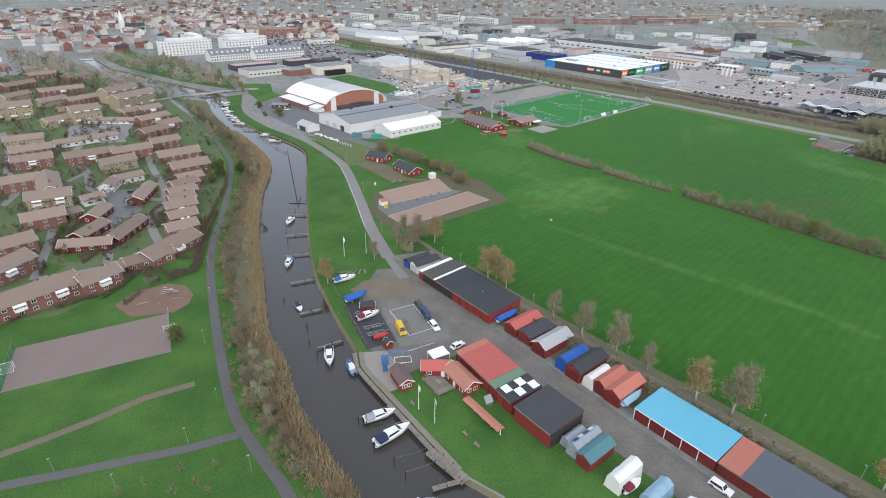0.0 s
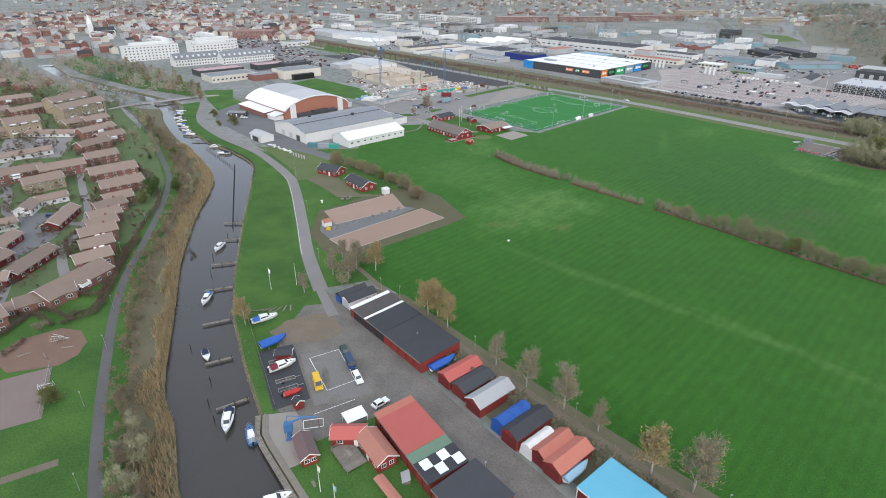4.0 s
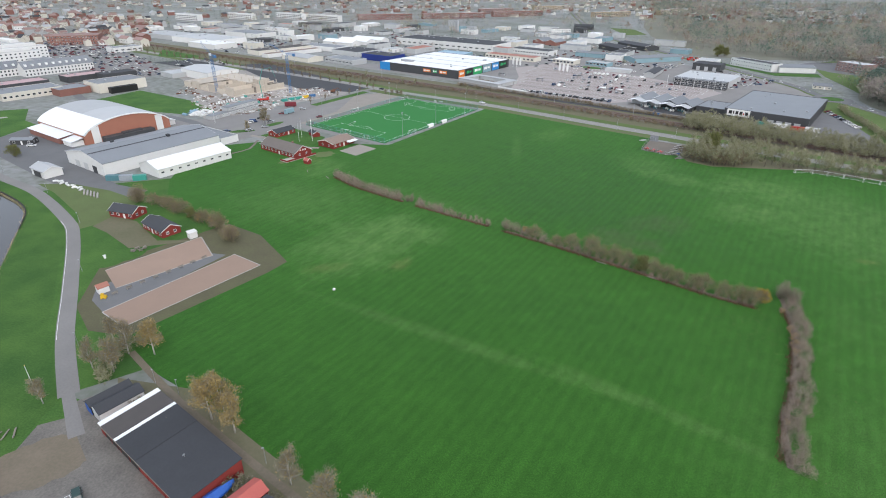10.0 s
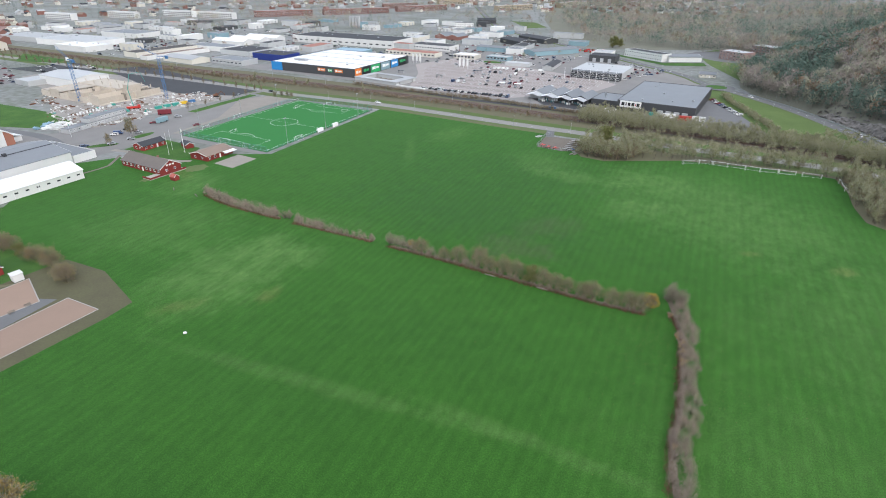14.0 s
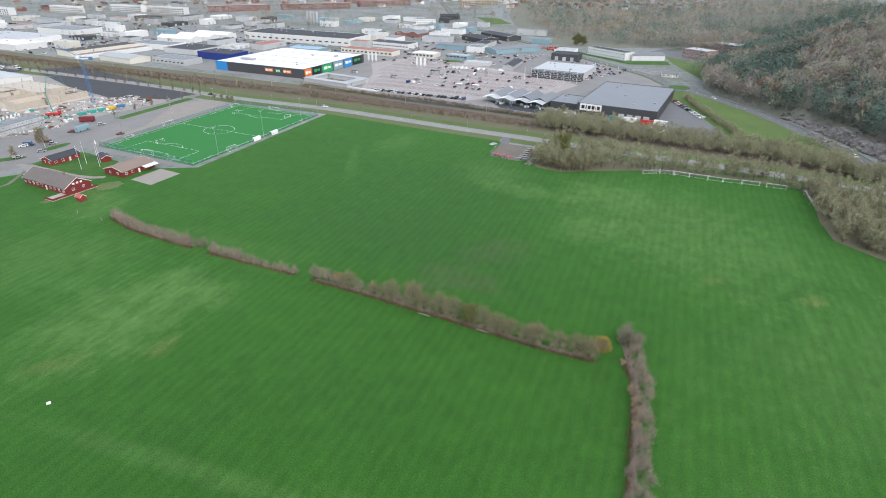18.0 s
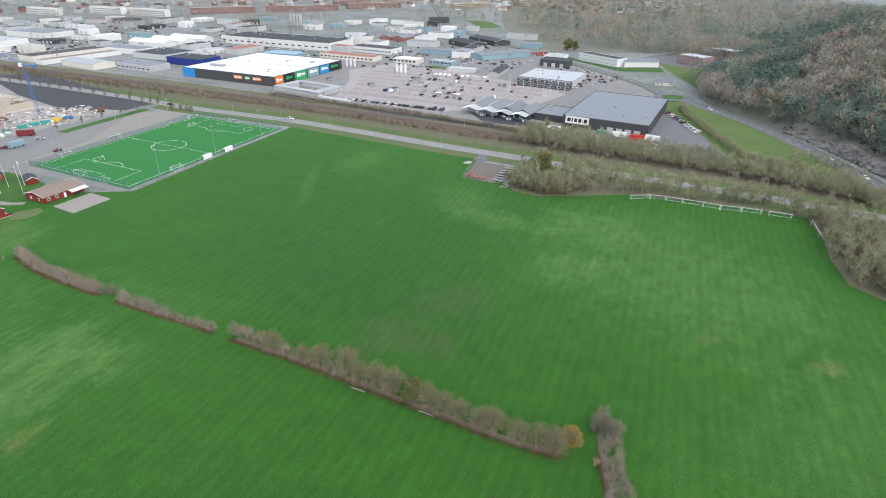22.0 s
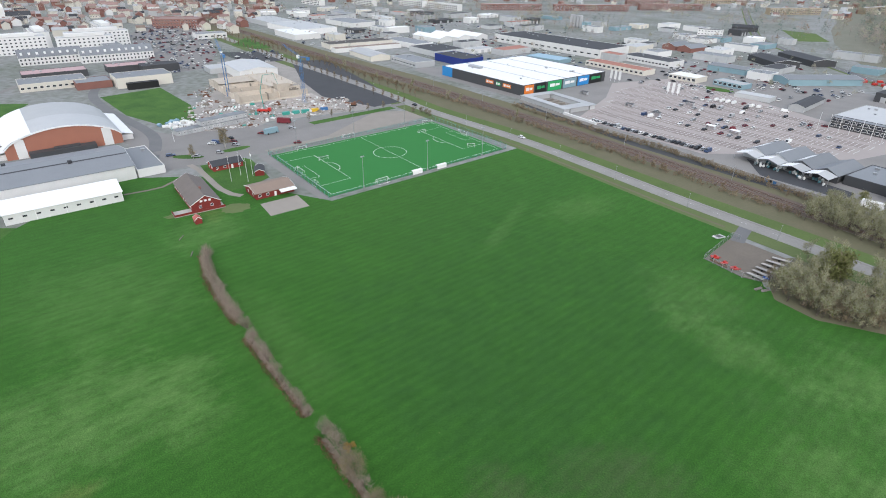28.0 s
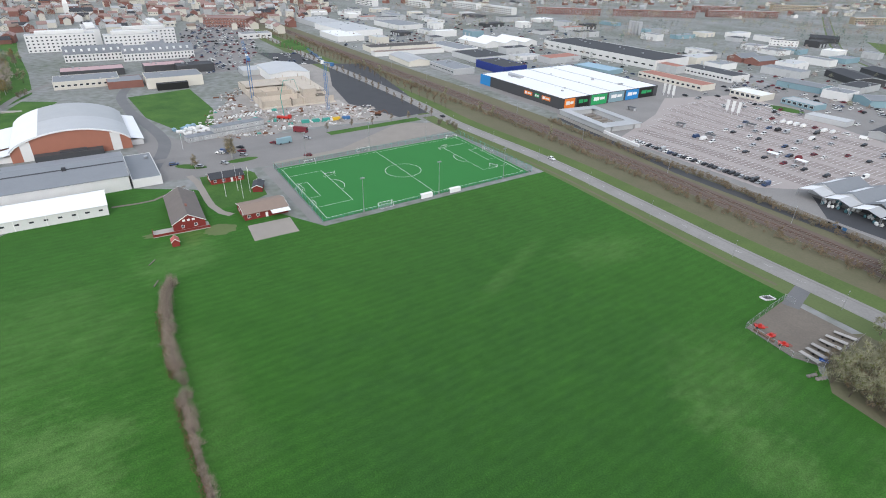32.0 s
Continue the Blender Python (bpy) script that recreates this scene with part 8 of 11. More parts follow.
for x, y in ((-102.2, 317.2), (-95.8, 330.3)):
    t = thing("team_shelter", x, y, PR + 180, "low white team shelter at the touchline", "shelter", "team shelters", 0.08)
    part("back_panel", MB().box(-3, 0.9, 0, 3, 1.0, 1.9), GELCOAT, t)
    part("roof", MB().slab([(-3, -0.3, 2.1), (3, -0.3, 2.1), (3, 1.05, 1.9), (-3, 1.05, 1.9)], 0.08), GELCOAT, t)
    part("bench", MB().box(-2.8, 0.4, 0.4, 2.8, 0.8, 0.5), GREYWOOD, t)
for x, y in ((-113.4, 288.8), (-99.8, 323.9), (-85.6, 358.0), (-178.5, 318.0), (-164.5, 351.0), (-150.1, 383.6)):
    t = thing("floodlight_mast", x, y, PR, "tall grey floodlight mast beside the pitch", "mast", "floodlight masts", 0.07)
    part("base", MB().cbox(0, 0, 0, 0.7, 0.7, 0.8), CONCRETE, t)
    part("pole", MB().tube([(0, 0, 0.5), (0, 0, 15)], [0.14, 0.08], 6), STEEL, t)
    part("lamp_head", MB().box(-0.9, -0.2, 14.8, 0.9, 0.2, 15.3), STEEL, t)


def mesh_fence(name, pts, h, gap, label, panel=MESHGREEN, post=None, group="", z=0.05):
    t = tagged(new(name), label, "fence", group)
    post = post or GREENPAINT
    pm = MB().tube([(0, 0, 0), (0, 0, h)], 0.05, 5).mesh("post", post)
    for a, b in zip(pts, pts[1:]):
        a, b = Vector(a), Vector(b)
        n = max(1, round((b - a).length / gap))
        for i in range(n):
            p, q = a.lerp(b, i / n), a.lerp(b, (i + 1) / n)
            part("post", pm, None, t, "", pose(p.x, p.y, z))
            part("panel", MB().add([(p.x, p.y, z + 0.05), (q.x, q.y, z + 0.05), (q.x, q.y, z + h), (p.x, p.y, z + h)], [(0, 1, 2, 3)]), panel, t)
            part("top_rail", MB().tube([(p.x, p.y, z + h), (q.x, q.y, z + h)], 0.03, 4), post, t)
    return t


mesh_fence("pitch_fence", [pp(-FL, -FR), pp(-FL, FR)], 3.4, 4.2, "green wire mesh fence behind the goal")
mesh_fence("pitch_fence", [pp(FL, -FR), pp(FL, FR)], 3.4, 4.2, "green wire mesh fence behind the far goal")
mesh_fence("pitch_fence", [pp(-FL, -FR), pp(FL, -FR)], 1.2, 4.4, "low green mesh fence along the touchline")
mesh_fence("pitch_fence", [pp(-FL, FR), pp(FL, FR)], 2.2, 4.4, "green mesh fence along the gravel yard")
# row of stored goals at the wood
for a, b in (((104.7, 267.7), (113.1, 268.7)), ((113.4, 268.6), (119.6, 267.2)), ((119.9, 267.0), (125.9, 264.3)), ((126.2, 264.2), (133.5, 260.8)), ((133.8, 260.6), (139.6, 257.8)), ((139.9, 257.6), (147.6, 255.6)), ((148, 255.4), (154.9, 253.0)), ((157.7, 252), (165.2, 248.7)), ((170.3, 243.4), (166.4, 232))):
    goal((a[0] + b[0]) / 2, (a[1] + b[1]) / 2, math.degrees(math.atan2(b[1] - a[1], b[0] - a[0])), math.hypot(b[0] - a[0], b[1] - a[1]), 2.3, "stored goals", "white goal stored at the edge of the wood")


# ---- poles and lamps ----
def flagpole(x, y, h, label, flag=None):
    t = thing("flagpole", x, y, 30, label, "flagpole", "flagpoles")
    part("pole", MB().tube([(0, 0, 0), (0, 0, h)], [0.09, 0.045], 6), WHITE, t)
    part("finial", MB().tube([(0, 0, h), (0, 0, h + 0.18)], [0.1, 0.05], 6), YELLOWPAINT, t)
    if flag:
        part("pennant", MB().add([(0.05, 0, h - 0.2), (0.5, 0.15, h - 1.2), (0.35, 0.05, h - 2.4), (0.05, 0, h - 1.6)], [(0, 1, 2, 3)]), flag, t)
    return t


flagpole(-145.8, 39.6, 8.0, "white flagpole on the grassy bank", GELCOAT)
flagpole(-140.1, 45.4, 8.0, "white flagpole on the grassy bank")
flagpole(-85.7, -18.7, 7.5, "white flagpole with a pennant on the club lawn", WHITETARP)
flagpole(-80.3, -21.2, 7.5, "white flagpole with a pennant on the club lawn", PALETARP)
for x, y in ((-171.8, 264.9), (-173.5, 272.4), (-164.7, 268.4)):
    flagpole(x, y, 12.0, "tall white flagpole between the clubhouses")
flagpole(-167.9, 274.6, 12.0, "tall white flagpole with a white flag", GELCOAT)
flagpole(-245.0, 292.0, 9.0, "white flagpole with a green and white flag", GREENPAINT)
LAMP = {}


def lamp_post(x, y, rot, h=5.0, group="path lamps", label="slim grey path lamp with a small flat head"):
    t = thing("lamp_post", x, y, rot, label, "lamp post", group)
    if h not in LAMP:
        LAMP[h] = (MB().tube([(0, 0, 0), (0, 0, h)], [0.075, 0.045], 6).mesh("pole", STEEL), MB().cbox(0.12, 0, h - 0.05, 0.5, 0.24, 0.14).cbox(0.12, 0, h + 0.09, 0.32, 0.16, 0.05).mesh("lamp_head", STEEL))
    part("pole", LAMP[h][0], None, t)
    part("lamp_head", LAMP[h][1], None, t)


for x, y in ((-150.5, -21.7), (-129.5, -37.9), (-126.3, -49.9), (-144, -67.6), (-129.2, -65), (-108.6, -49.8), (-201.7, 22.6), (-212.2, 37.5), (-226, 60), (-246, 85), (-166, -4), (-182.5, 11)):
    lamp_post(x, y, R.uniform(0, 360), 4.5)
for x, y in ((-105.1, 51.9), (-74, 36.9), (-43.6, 22.2), (-12, 9.2), (6.1, 2.0), (-113, 54), (-57, -2.2), (-89, 32)):
    lamp_post(x, y, R.uniform(0, 360), 4.5, "lane lamps")
for p in [p for i, p in enumerate(offsets(road, -6.0)) if i % 6 == 0 and -330 < p.x < 200]:
    lamp_post(p.x, p.y, 65, 7.0, "road lamps", "tall grey road lamp on the verge")
for p in [p for i, p in enumerate(offsets(shore, -3.2)) if i % 9 == 4]:
    lamp_post(p.x, p.y, 200, 4.5, "shore road lamps")
for i, p in enumerate(offsets(rail_line, 5.4)):
    if i % 10 == 0 and -330 < p.x < 200:
        t = thing("catenary_mast", p.x, p.y, 66, "thin steel mast carrying the railway's overhead wires", "mast", "catenary masts", 0.1)
        part("mast", MB().tube([(0, 0, 0), (0, 0, 8)], 0.13, 5), STEEL, t)
        part("bracket", MB().tube([(0, 0, 7.2), (-3.6, 0, 7.4)], 0.05, 4).tube([(0, 0, 6.2), (-3.6, 0, 6.9)], 0.04, 4), STEEL, t)
sleepers = MB()
for p, q in zip(rail_line, rail_line[1:]):
    d = (q - p)
    if not -330 < p.x < 130:
        continue
    u = d.normalized()
    n = Vector((-u.y, u.x))
    for k in range(int(d.length / 1.2)):
        c = p + u * (k + 0.5) * 1.2
        for o in (-2.28, 2.28):
            m = c + n * o
            vs = [(m + n * s * 1.25 + u * r * 0.13) for s, r in ((-1, -1), (1, -1), (1, 1), (-1, 1))]
            sleepers.add([(v.x, v.y, 0.22) for v in vs], [(0, 1, 2, 3)])
solid("sleepers", sleepers, GREYWOOD, "weathered sleepers across the railway ballast", "sleepers", "", None, "stuff")
nw = smooth_line([(-112, 482), (-64, 452), (-18, 428), (31, 402), (46, 394), (69, 381), (82, 374)], 5)
wallm = strip_mb(nw, 0.0, 0.25, 1.9)
strip_mb(nw, 0.0, -0.001, 1.9, 0.0, 0, wallm)
strip_mb(nw, 0.25, 0.251, 1.9, 0.0, 0, wallm)
tagged(new("noise_wall", wallm.mesh("noise_wall", CONCRETE)), "", "", "", "structure")
bars = [(SIGNBLACK, 0.0), (CRANEBLUE, 2.2), (SIGNBLACK, 3.9), (CRANEBLUE, 6.0)]
gr = thing("graffiti", 47.2, 392.9, -28.0, "dark and blue painted bars on the grey noise wall", "graffiti", z=0.0)
for k, (m, x) in enumerate(bars):
    part("painted_bar", MB().box(x, -0.30, 0.4, x + 1.6, -0.27, 1.7), m, gr)

# ---- depot by the road ----
flat("depot_yard", [(30.8, 294.5), (38.6, 318.4), (59.3, 308.2), (50.6, 287.2), (43.4, 287.0)], 0.08, EARTH)
ribbon("depot_drive", [(40.5, 315), (43, 330), (46, 337)], 5.0, 0.09, ASPHALT)
mesh_fence("depot_fence", [(41.4, 317.2), (38.4, 318.6), (30.6, 294.3), (43.2, 286.8), (50.8, 287.0), (59.5, 308.4)], 2.0, 4.0, "grey wire fence round the small depot", clear_mat("grey_wire_mesh", (0.3, 0.32, 0.32), 0.75), STEEL)
for i, (x, y) in enumerate(((55.0, 306.2), (53.0, 302.5), (51.6, 298.9), (49.8, 295.2), (48.7, 292.0), (47.2, 289.0))):
    t = thing("trailer_frame", x, y, 150 + 20 - 4 * i, "flat grey timber trailer stored in the depot", "trailer", "stored trailers")
    part("bed", MB().slab([(-2.8, -0.95, 0.7), (2.8, -0.8, 0.7), (2.8, 0.8, 0.9), (-2.8, 0.95, 0.9)], 0.12), CONCRETE, t)
    for s in (-1, 1):
        part("wheel", MB().tube([(0.4, s * 0.7, 0.3), (0.4, s * 0.88, 0.3)], 0.3, 8), RUBBER, t)
for x, y, r in ((33.9, 297.0, 20), (37.2, 293.8, 60), (40.6, 291.6, 10)):
    t = thing("field_mower", x, y, r, "red agricultural mower parked in the depot", "machine", "depot machines")
    part("deck", MB().box(-1.3, -0.8, 0.3, 1.3, 0.8, 0.7).box(-0.3, -0.3, 0.7, 0.5, 0.3, 1.3), REDPAINT, t)
    for s in (-1, 1):
        part("wheel", MB().tube([(-0.8, s * 0.85, 0.35), (-0.8, s * 1.05, 0.35)], 0.35, 8), RUBBER, t)
        part("arm", MB().tube([(1.2, s * 0.5, 0.5), (2.3, s * 0.2, 0.6)], 0.06, 5), REDPAINT, t)
solid("long_trough", MB().box(-3.2, -0.3, 0.1, 3.2, 0.3, 0.7).box(-3.0, -0.2, 0.7, 3.0, 0.2, 0.72), RUST, "long rusty trough along the depot fence", "trough", "", pose(35.6, 292.9, 0, 0, 0, -30))
solid("blue_tarp_heap", MB().add([(-1, -1, 0.1), (1.2, -0.8, 0.1), (1, 0.9, 0.1), (-1.1, 0.8, 0.1), (0, 0.1, 0.9)], [(0, 1, 4), (1, 2, 4), (2, 3, 4), (3, 0, 4)]), BLUETARP, "crumpled blue tarpaulin over stored timber", "tarpaulin", "", pose(50.6, 290.6, 0))
for i in range(6):
    solid("boulder", MB().tube([(0, 0, 0), (0.1, 0, 0.35), (0, 0.1, 0.65)], [0.6, 0.55, 0.2], 7), ROCK, "pale boulder at the edge of the wood", "boulder", "boulders", pose(47.6 + i * 0.7, 280.6 + (i % 3) * 0.8, 0.0, 0, 0, i * 50))
for i in range(5):
    solid("pallet_stack", MB().box(-0.6, -1.2, 0.05, 0.6, 1.2, 0.18).box(-0.6, -1.2, 0.25, 0.6, 1.2, 0.38), WHITETARP, "pale stacked boards on the grass by the depot", "boards", "board stacks", pose(33.0 + i * 0.5, 315.0 + i * 0.5, 0, 0, 0, 65))

# boules benches, small yard things
for i in range(8):
    s = i / 7
    t = thing("bench", -153.5 + 13.5 * s, 88.8 + 28.0 * s, 64, "grey wooden bench between the gravel courts", "bench", "boules benches", 0.07)
    part("seat", MB().box(-0.9, -0.25, 0.4, 0.9, 0.2, 0.46), GREYWOOD, t)
    part("backrest", MB().box(-0.9, 0.2, 0.55, 0.9, 0.26, 0.9), GREYWOOD, t)
    for sx in (-0.7, 0.7):
        part("leg", MB().box(sx - 0.06, -0.2, 0, sx + 0.06, 0.26, 0.4), CONCRETE, t)
solid("mini_roller", MB().cbox(0, 0, 0.2, 1.6, 0.9, 0.8).cbox(-0.2, 0, 1.0, 0.8, 0.8, 0.7).tube([(-0.6, -0.5, 0.3), (-0.6, 0.5, 0.3)], 0.32, 10).tube([(0.6, -0.5, 0.3), (0.6, 0.5, 0.3)], 0.32, 10), YELLOWPAINT, "small yellow garden roller at the courts", "roller", "", pose(-155.3, 86.0, 0.08, 0, 0, 20))
solid("waste_bin", MB().tube([(0, 0, 0), (0, 0, 1.1)], 0.4, 8).cbox(0, 0, 1.1, 0.9, 0.9, 0.1), GELCOAT, "white bin on the grass near the courts", "bin", "", pose(-174.7, 109.3, 0.07))
for i in range(4):
    solid("picnic_bench", MB().cbox(0, 0, 0.7, 1.6, 0.7, 0.06).cbox(0, -0.6, 0.4, 1.6, 0.26, 0.05).cbox(0, 0.6, 0.4, 1.6, 0.26, 0.05).cbox(-0.5, 0, 0.05, 0.08, 1.1, 0.66).cbox(0.5, 0, 0.05, 0.08, 1.1, 0.66), GREYWOOD, "weathered picnic bench on the cabin lawn", "picnic bench", "cabin benches", pose(-168.5 + (i % 2) * 2.3, 116 + i * 1.1, 0.07, 0, 0, i * 40))
solid("white_marker", MB().cbox(0, 0, 0.05, 0.9, 0.6, 0.35).cbox(0.1, 0, 0.4, 0.5, 0.4, 0.15), GELCOAT, "small white box lying on the playing field", "box", "", pose(-86.4, 106.3, 0.03, 0, 0, 30))
for i in range(9):
    solid("plastic_bale", MB().tube([(-1.2, 0, 0.5), (0, 0.1, 0.6), (1.2, 0, 0.5)], [0.4, 0.55, 0.4], 8), WHITETARP, "white plastic-wrapped bale by the shed", "bale", "wrapped bales", pose(-256 + i * 2.6, 172.5 - i * 0.9 + (i % 2), 0.05, 0, 0, 30 + i * 31))
for i in range(5):
    solid("concrete_beam", MB().box(-3.2, -0.35, 0, 3.2, 0.35, 0.5).box(-3.2, -0.15, 0.5, 3.2, 0.15, 0.65), CONCRETE, "pale concrete beam lying beside the track", "beam", "beams", pose(-232 + i * 2.3, 163.5 - i * 0.6, 0.06, 0, 0, 130))
for i, (x, y) in enumerate(((-93.8, -20.0), (-78.6, -23.4), (-75.0, -25.4))):
    t = thing("lawn_bench", x + 6, y + 2, -30, "grey slatted bench on the club lawn", "bench", "club benches")
    part("seat", MB().box(-0.8, -0.25, 0.4, 0.8, 0.2, 0.46), GREYWOOD, t)
    part("backrest", MB().box(-0.8, 0.2, 0.55, 0.8, 0.26, 0.9), GREYWOOD, t)
    for sx in (-0.6, 0.6):
        part("leg", MB().box(sx - 0.05, -0.2, 0, sx + 0.05, 0.26, 0.4), GREYWOOD, t)
mesh_fence("yard_fence", [(-145.3, 26.8), (-109.3, -3.4)], 0.9, 2.5, "low timber rail fence round the boat yard", clear_mat("timber_rail_gaps", (0.22, 0.19, 0.15), 0.55), GREYWOOD)
for i in range(7):
    solid("timber_bale", MB().box(-1.6, -0.12, 0.06, 1.6, 0.12, 0.28).box(-1.4, -0.3, 0.28, 1.5, -0.1, 0.42), GREYWOOD, "weathered planks lying at the yard fence", "planks", "plank piles", pose(-142 + i * 1.5, 27.5 + i * 0.9, 0.03, 0, 0, 25 + i * 17))
# playground and court
pg = thing("climbing_frame", -181, -7, 20, "grey timber climbing frame on bark chips", "climbing frame")
for i in range(5):
    part("post", MB().tube([(-2 + i, (i % 2) * 2 - 1, 0), (-2 + i + 0.3, (i % 2) * 1.4 - 0.7, 2.6)], 0.08, 5), GREYWOOD, pg)
for i in range(4):
    part("rope", MB().tube([(-2.2, -1 + i * 0.6, 0.4 + i * 0.5), (2.4, 1 - i * 0.5, 0.6 + i * 0.5)], 0.04, 4), WHITE, pg)
part("platform", MB().cbox(0.4, 0, 1.2, 1.6, 1.4, 0.12), GREYWOOD, pg)
for x, y, r in ((-183.5, -15, 60), (-178, -13, -20), (-176, -8, 40)):
    solid("balance_log", MB().tube([(-1.5, 0, 0.2), (1.5, 0, 0.2)], 0.17, 7), GREYWOOD, "round balance log on the playground", "log", "playground logs", pose(x, y, 0.05, 0, 0, r))
for a, b in ((-163.9, -21.7), (-187.1, -51.7)):
    goal(a, b, 51 if a > -170 else 231, 3.0, 2.0, "court goals", "small white goal on the clay court")
mesh_fence("court_fence", [(-179.5, -57.8), (-194.7, -45.5)], 2.8, 3.2, "green mesh fence at the end of the clay court")
mesh_fence("court_fence", [(-171.9, -15.1), (-155.9, -28.3)], 2.2, 3.2, "grey wire fence at the end of the clay court", clear_mat("thin_wire_mesh", (0.3, 0.3, 0.3), 0.85), STEEL)
# footbridge
fb = thing("footbridge", -412, 237, 65.0, "slender concrete footbridge with steel railings over the river", "footbridge")
part("deck", MB().box(-31, -1.8, 0.7, 31, 1.8, 1.1), CONCRETE, fb)
for s in (-1, 1):
    part("railing", MB().box(-31, s * 1.7 - 0.04, 2.0, 31, s * 1.7 + 0.04, 2.1).box(-31, s * 1.7 - 0.04, 1.5, 31, s * 1.7 + 0.04, 1.56), STEEL, fb)
for x in (-8, 8):
    part("pier", MB().box(x - 0.5, -1.4, -2, x + 0.5, 1.4, 0.7), CONCRETE, fb)
for x in (-31, 31):
    part("abutment", MB().add([(x * 1.35, -1.8, 0.05), (x * 1.35, 1.8, 0.05), (x, 1.8, 1.1), (x, -1.8, 1.1), (x, -1.8, 0), (x, 1.8, 0)], [(0, 1, 2, 3), (0, 3, 4), (1, 5, 2)]), CONCRETE, fb)
gabled("boat_club_house", -333, 222.5, -321, 226, 6, 2.8, 3.6, DARKCLAD, GREYFELT, "low dark clubhouse with a grey roof by the shore road", "clubhouse", boards=False)


# ---- homes on the west bank ----
FARWIN = {}


def plain_window(parent, x, y, z, rot, w=1.3, h=1.3):
    """Frame and pane in one small mesh, for homes seen from afar."""
    key = (round(w, 1), round(h, 1))
    if key not in FARWIN:
        mb = MB().box(-w / 2, -0.05, 0, w / 2, 0.02, h, 0)
        mb.box(-w / 2 + 0.13, -0.07, 0.13, -0.05, -0.04, h - 0.13, 1)
        mb.box(0.05, -0.07, 0.13, w / 2 - 0.13, -0.04, h - 0.13, 1)
        FARWIN[key] = mb.mesh("window", [WHITE, GLASS])
    return part("window", FARWIN[key], None, parent, "", pose(x, y, z, 0, 0, rot))


def home(x1, y1, x2, y2, rid=7.0, w=9.0, wall=None, label="", storeys=2, balcony=0, name="brick_house", group="brown-roofed homes", roof=None, chim=True):
    wall, roof = wall or BRICK, roof or BROWNROOF
    l = math.hypot(x2 - x1, y2 - y1)
    t = thing(name, (x1 + x2) / 2, (y1 + y2) / 2, math.degrees(math.atan2(y2 - y1, x2 - x1)), label, "house", group)
    eave = rid - w * 0.24
    part("wall", gable_shell(l, w, eave, rid), wall, t)
    part("roof", gable_roof(l, w, eave, rid, 0.5, 0.2), roof, t)
    for e in (-1, 1):
        part("barge_board", barge_boards(l, w, eave, rid, 0.5, 0.2, (e,)), WHITE, t)
    hg = eave / storeys
    k = max(2, int(l / 3.6))
    for st in range(storeys if x1 < -330 else 0):
        window_row(t, l, -w / 2, st * hg + 0.32 * hg, 3.6, 1.4, round(min(1.3, hg * 0.48), 1))
        for yy in (-w * 0.2, w * 0.2):
            plain_window(t, l / 2, yy, st * hg + 0.32 * hg, 90, 1.2, min(1.3, hg * 0.48))
    for st in range(storeys if x1 >= -330 else 0):
        for i in range(k):
            xx = (i + 0.5) * l / k - l / 2
            for s in (-1, 1):
                if s > 0 and i % 2:
                    continue
                plain_window(t, xx, s * w / 2, st * hg + 0.32 * hg, 0 if s < 0 else 180, 1.4, min(1.3, hg * 0.48))
        for yy in (-w * 0.2, w * 0.2):
            plain_window(t, l / 2, yy, st * hg + 0.32 * hg, 90, 1.2, min(1.3, hg * 0.48))
            if yy > 0:
                plain_window(t, -l / 2, yy, st * hg + 0.32 * hg, -90, 1.2, min(1.3, hg * 0.48))
    for b in range(balcony):
        xx = -l / 2 + (b + 0.5) * l / balcony
        bal = part("balcony", MB().box(xx - 1.6, -w / 2 - 1.6, 2.7, xx + 1.6, -w / 2 - 0.01, 2.9).box(xx - 1.6, -w / 2 - 1.6, 2.9, xx + 1.6, -w / 2 - 1.52, 3.7).box(xx - 1.6, -w / 2 - 1.52, 2.9, xx - 1.52, -w / 2 - 0.01, 3.7).box(xx + 1.52, -w / 2 - 1.52, 2.9, xx + 1.6, -w / 2 - 0.01, 3.7), WHITE, t, "white balcony front")
        part("balcony_roof", MB().slab([(xx - 1.7, -w / 2 - 1.7, eave - 0.5), (xx + 1.7, -w / 2 - 1.7, eave - 0.5), (xx + 1.7, -w / 2 - 0.02, eave - 0.1), (xx - 1.7, -w / 2 - 0.02, eave - 0.1)], 0.1), WHITEROOF, bal)
    if chim:
        part("chimney", MB().cbox(l * 0.22, 0.7, rid - 0.7, 0.7, 0.7, 1.4), BRICK, t)
    return t


RB = "red brick terraced house with a brown tiled roof and white trim"
GB = "low garage row with a brown tiled roof"
WB = "brick house with white balconies and a brown tiled roof"
home(-217.5, -50, -209.2, -17.9, 7.2, 10, None, WB, 2, 3)
home(-205.0, -19.5, -203.0, -8.0, 6.6, 8, None, WB, 2, 1)
home(-209.2, -7.0, -207.2, -2.5, 4.0, 6, None, "small brick outbuilding with a brown roof", 1, chim=False)
home(-236, -34, -238.5, -15, 7, 9.5, None, WB, 2, 1)
home(-256, -21, -251, -5, 7, 9.5, None, RB)
home(-270, 2.5, -263.5, 15, 7, 9, None, RB)
home(-266.8, 17, -265.8, 22, 4.0, 6, None, "small brick outbuilding with a brown roof", 1, chim=False)
home(-291, 17, -281, 30, 7.5, 10, YBRICK, "yellow brick house with white balconies", 2, 2)
home(-312, 39, -289, 26, 7.5, 9, YBRICK, "yellow brick wing with a brown roof", 2)
home(-322, 21, -314.5, 36.5, 7, 9, None, RB)
home(-350, 45, -341, 60, 7, 9, None, RB, 2, 1)
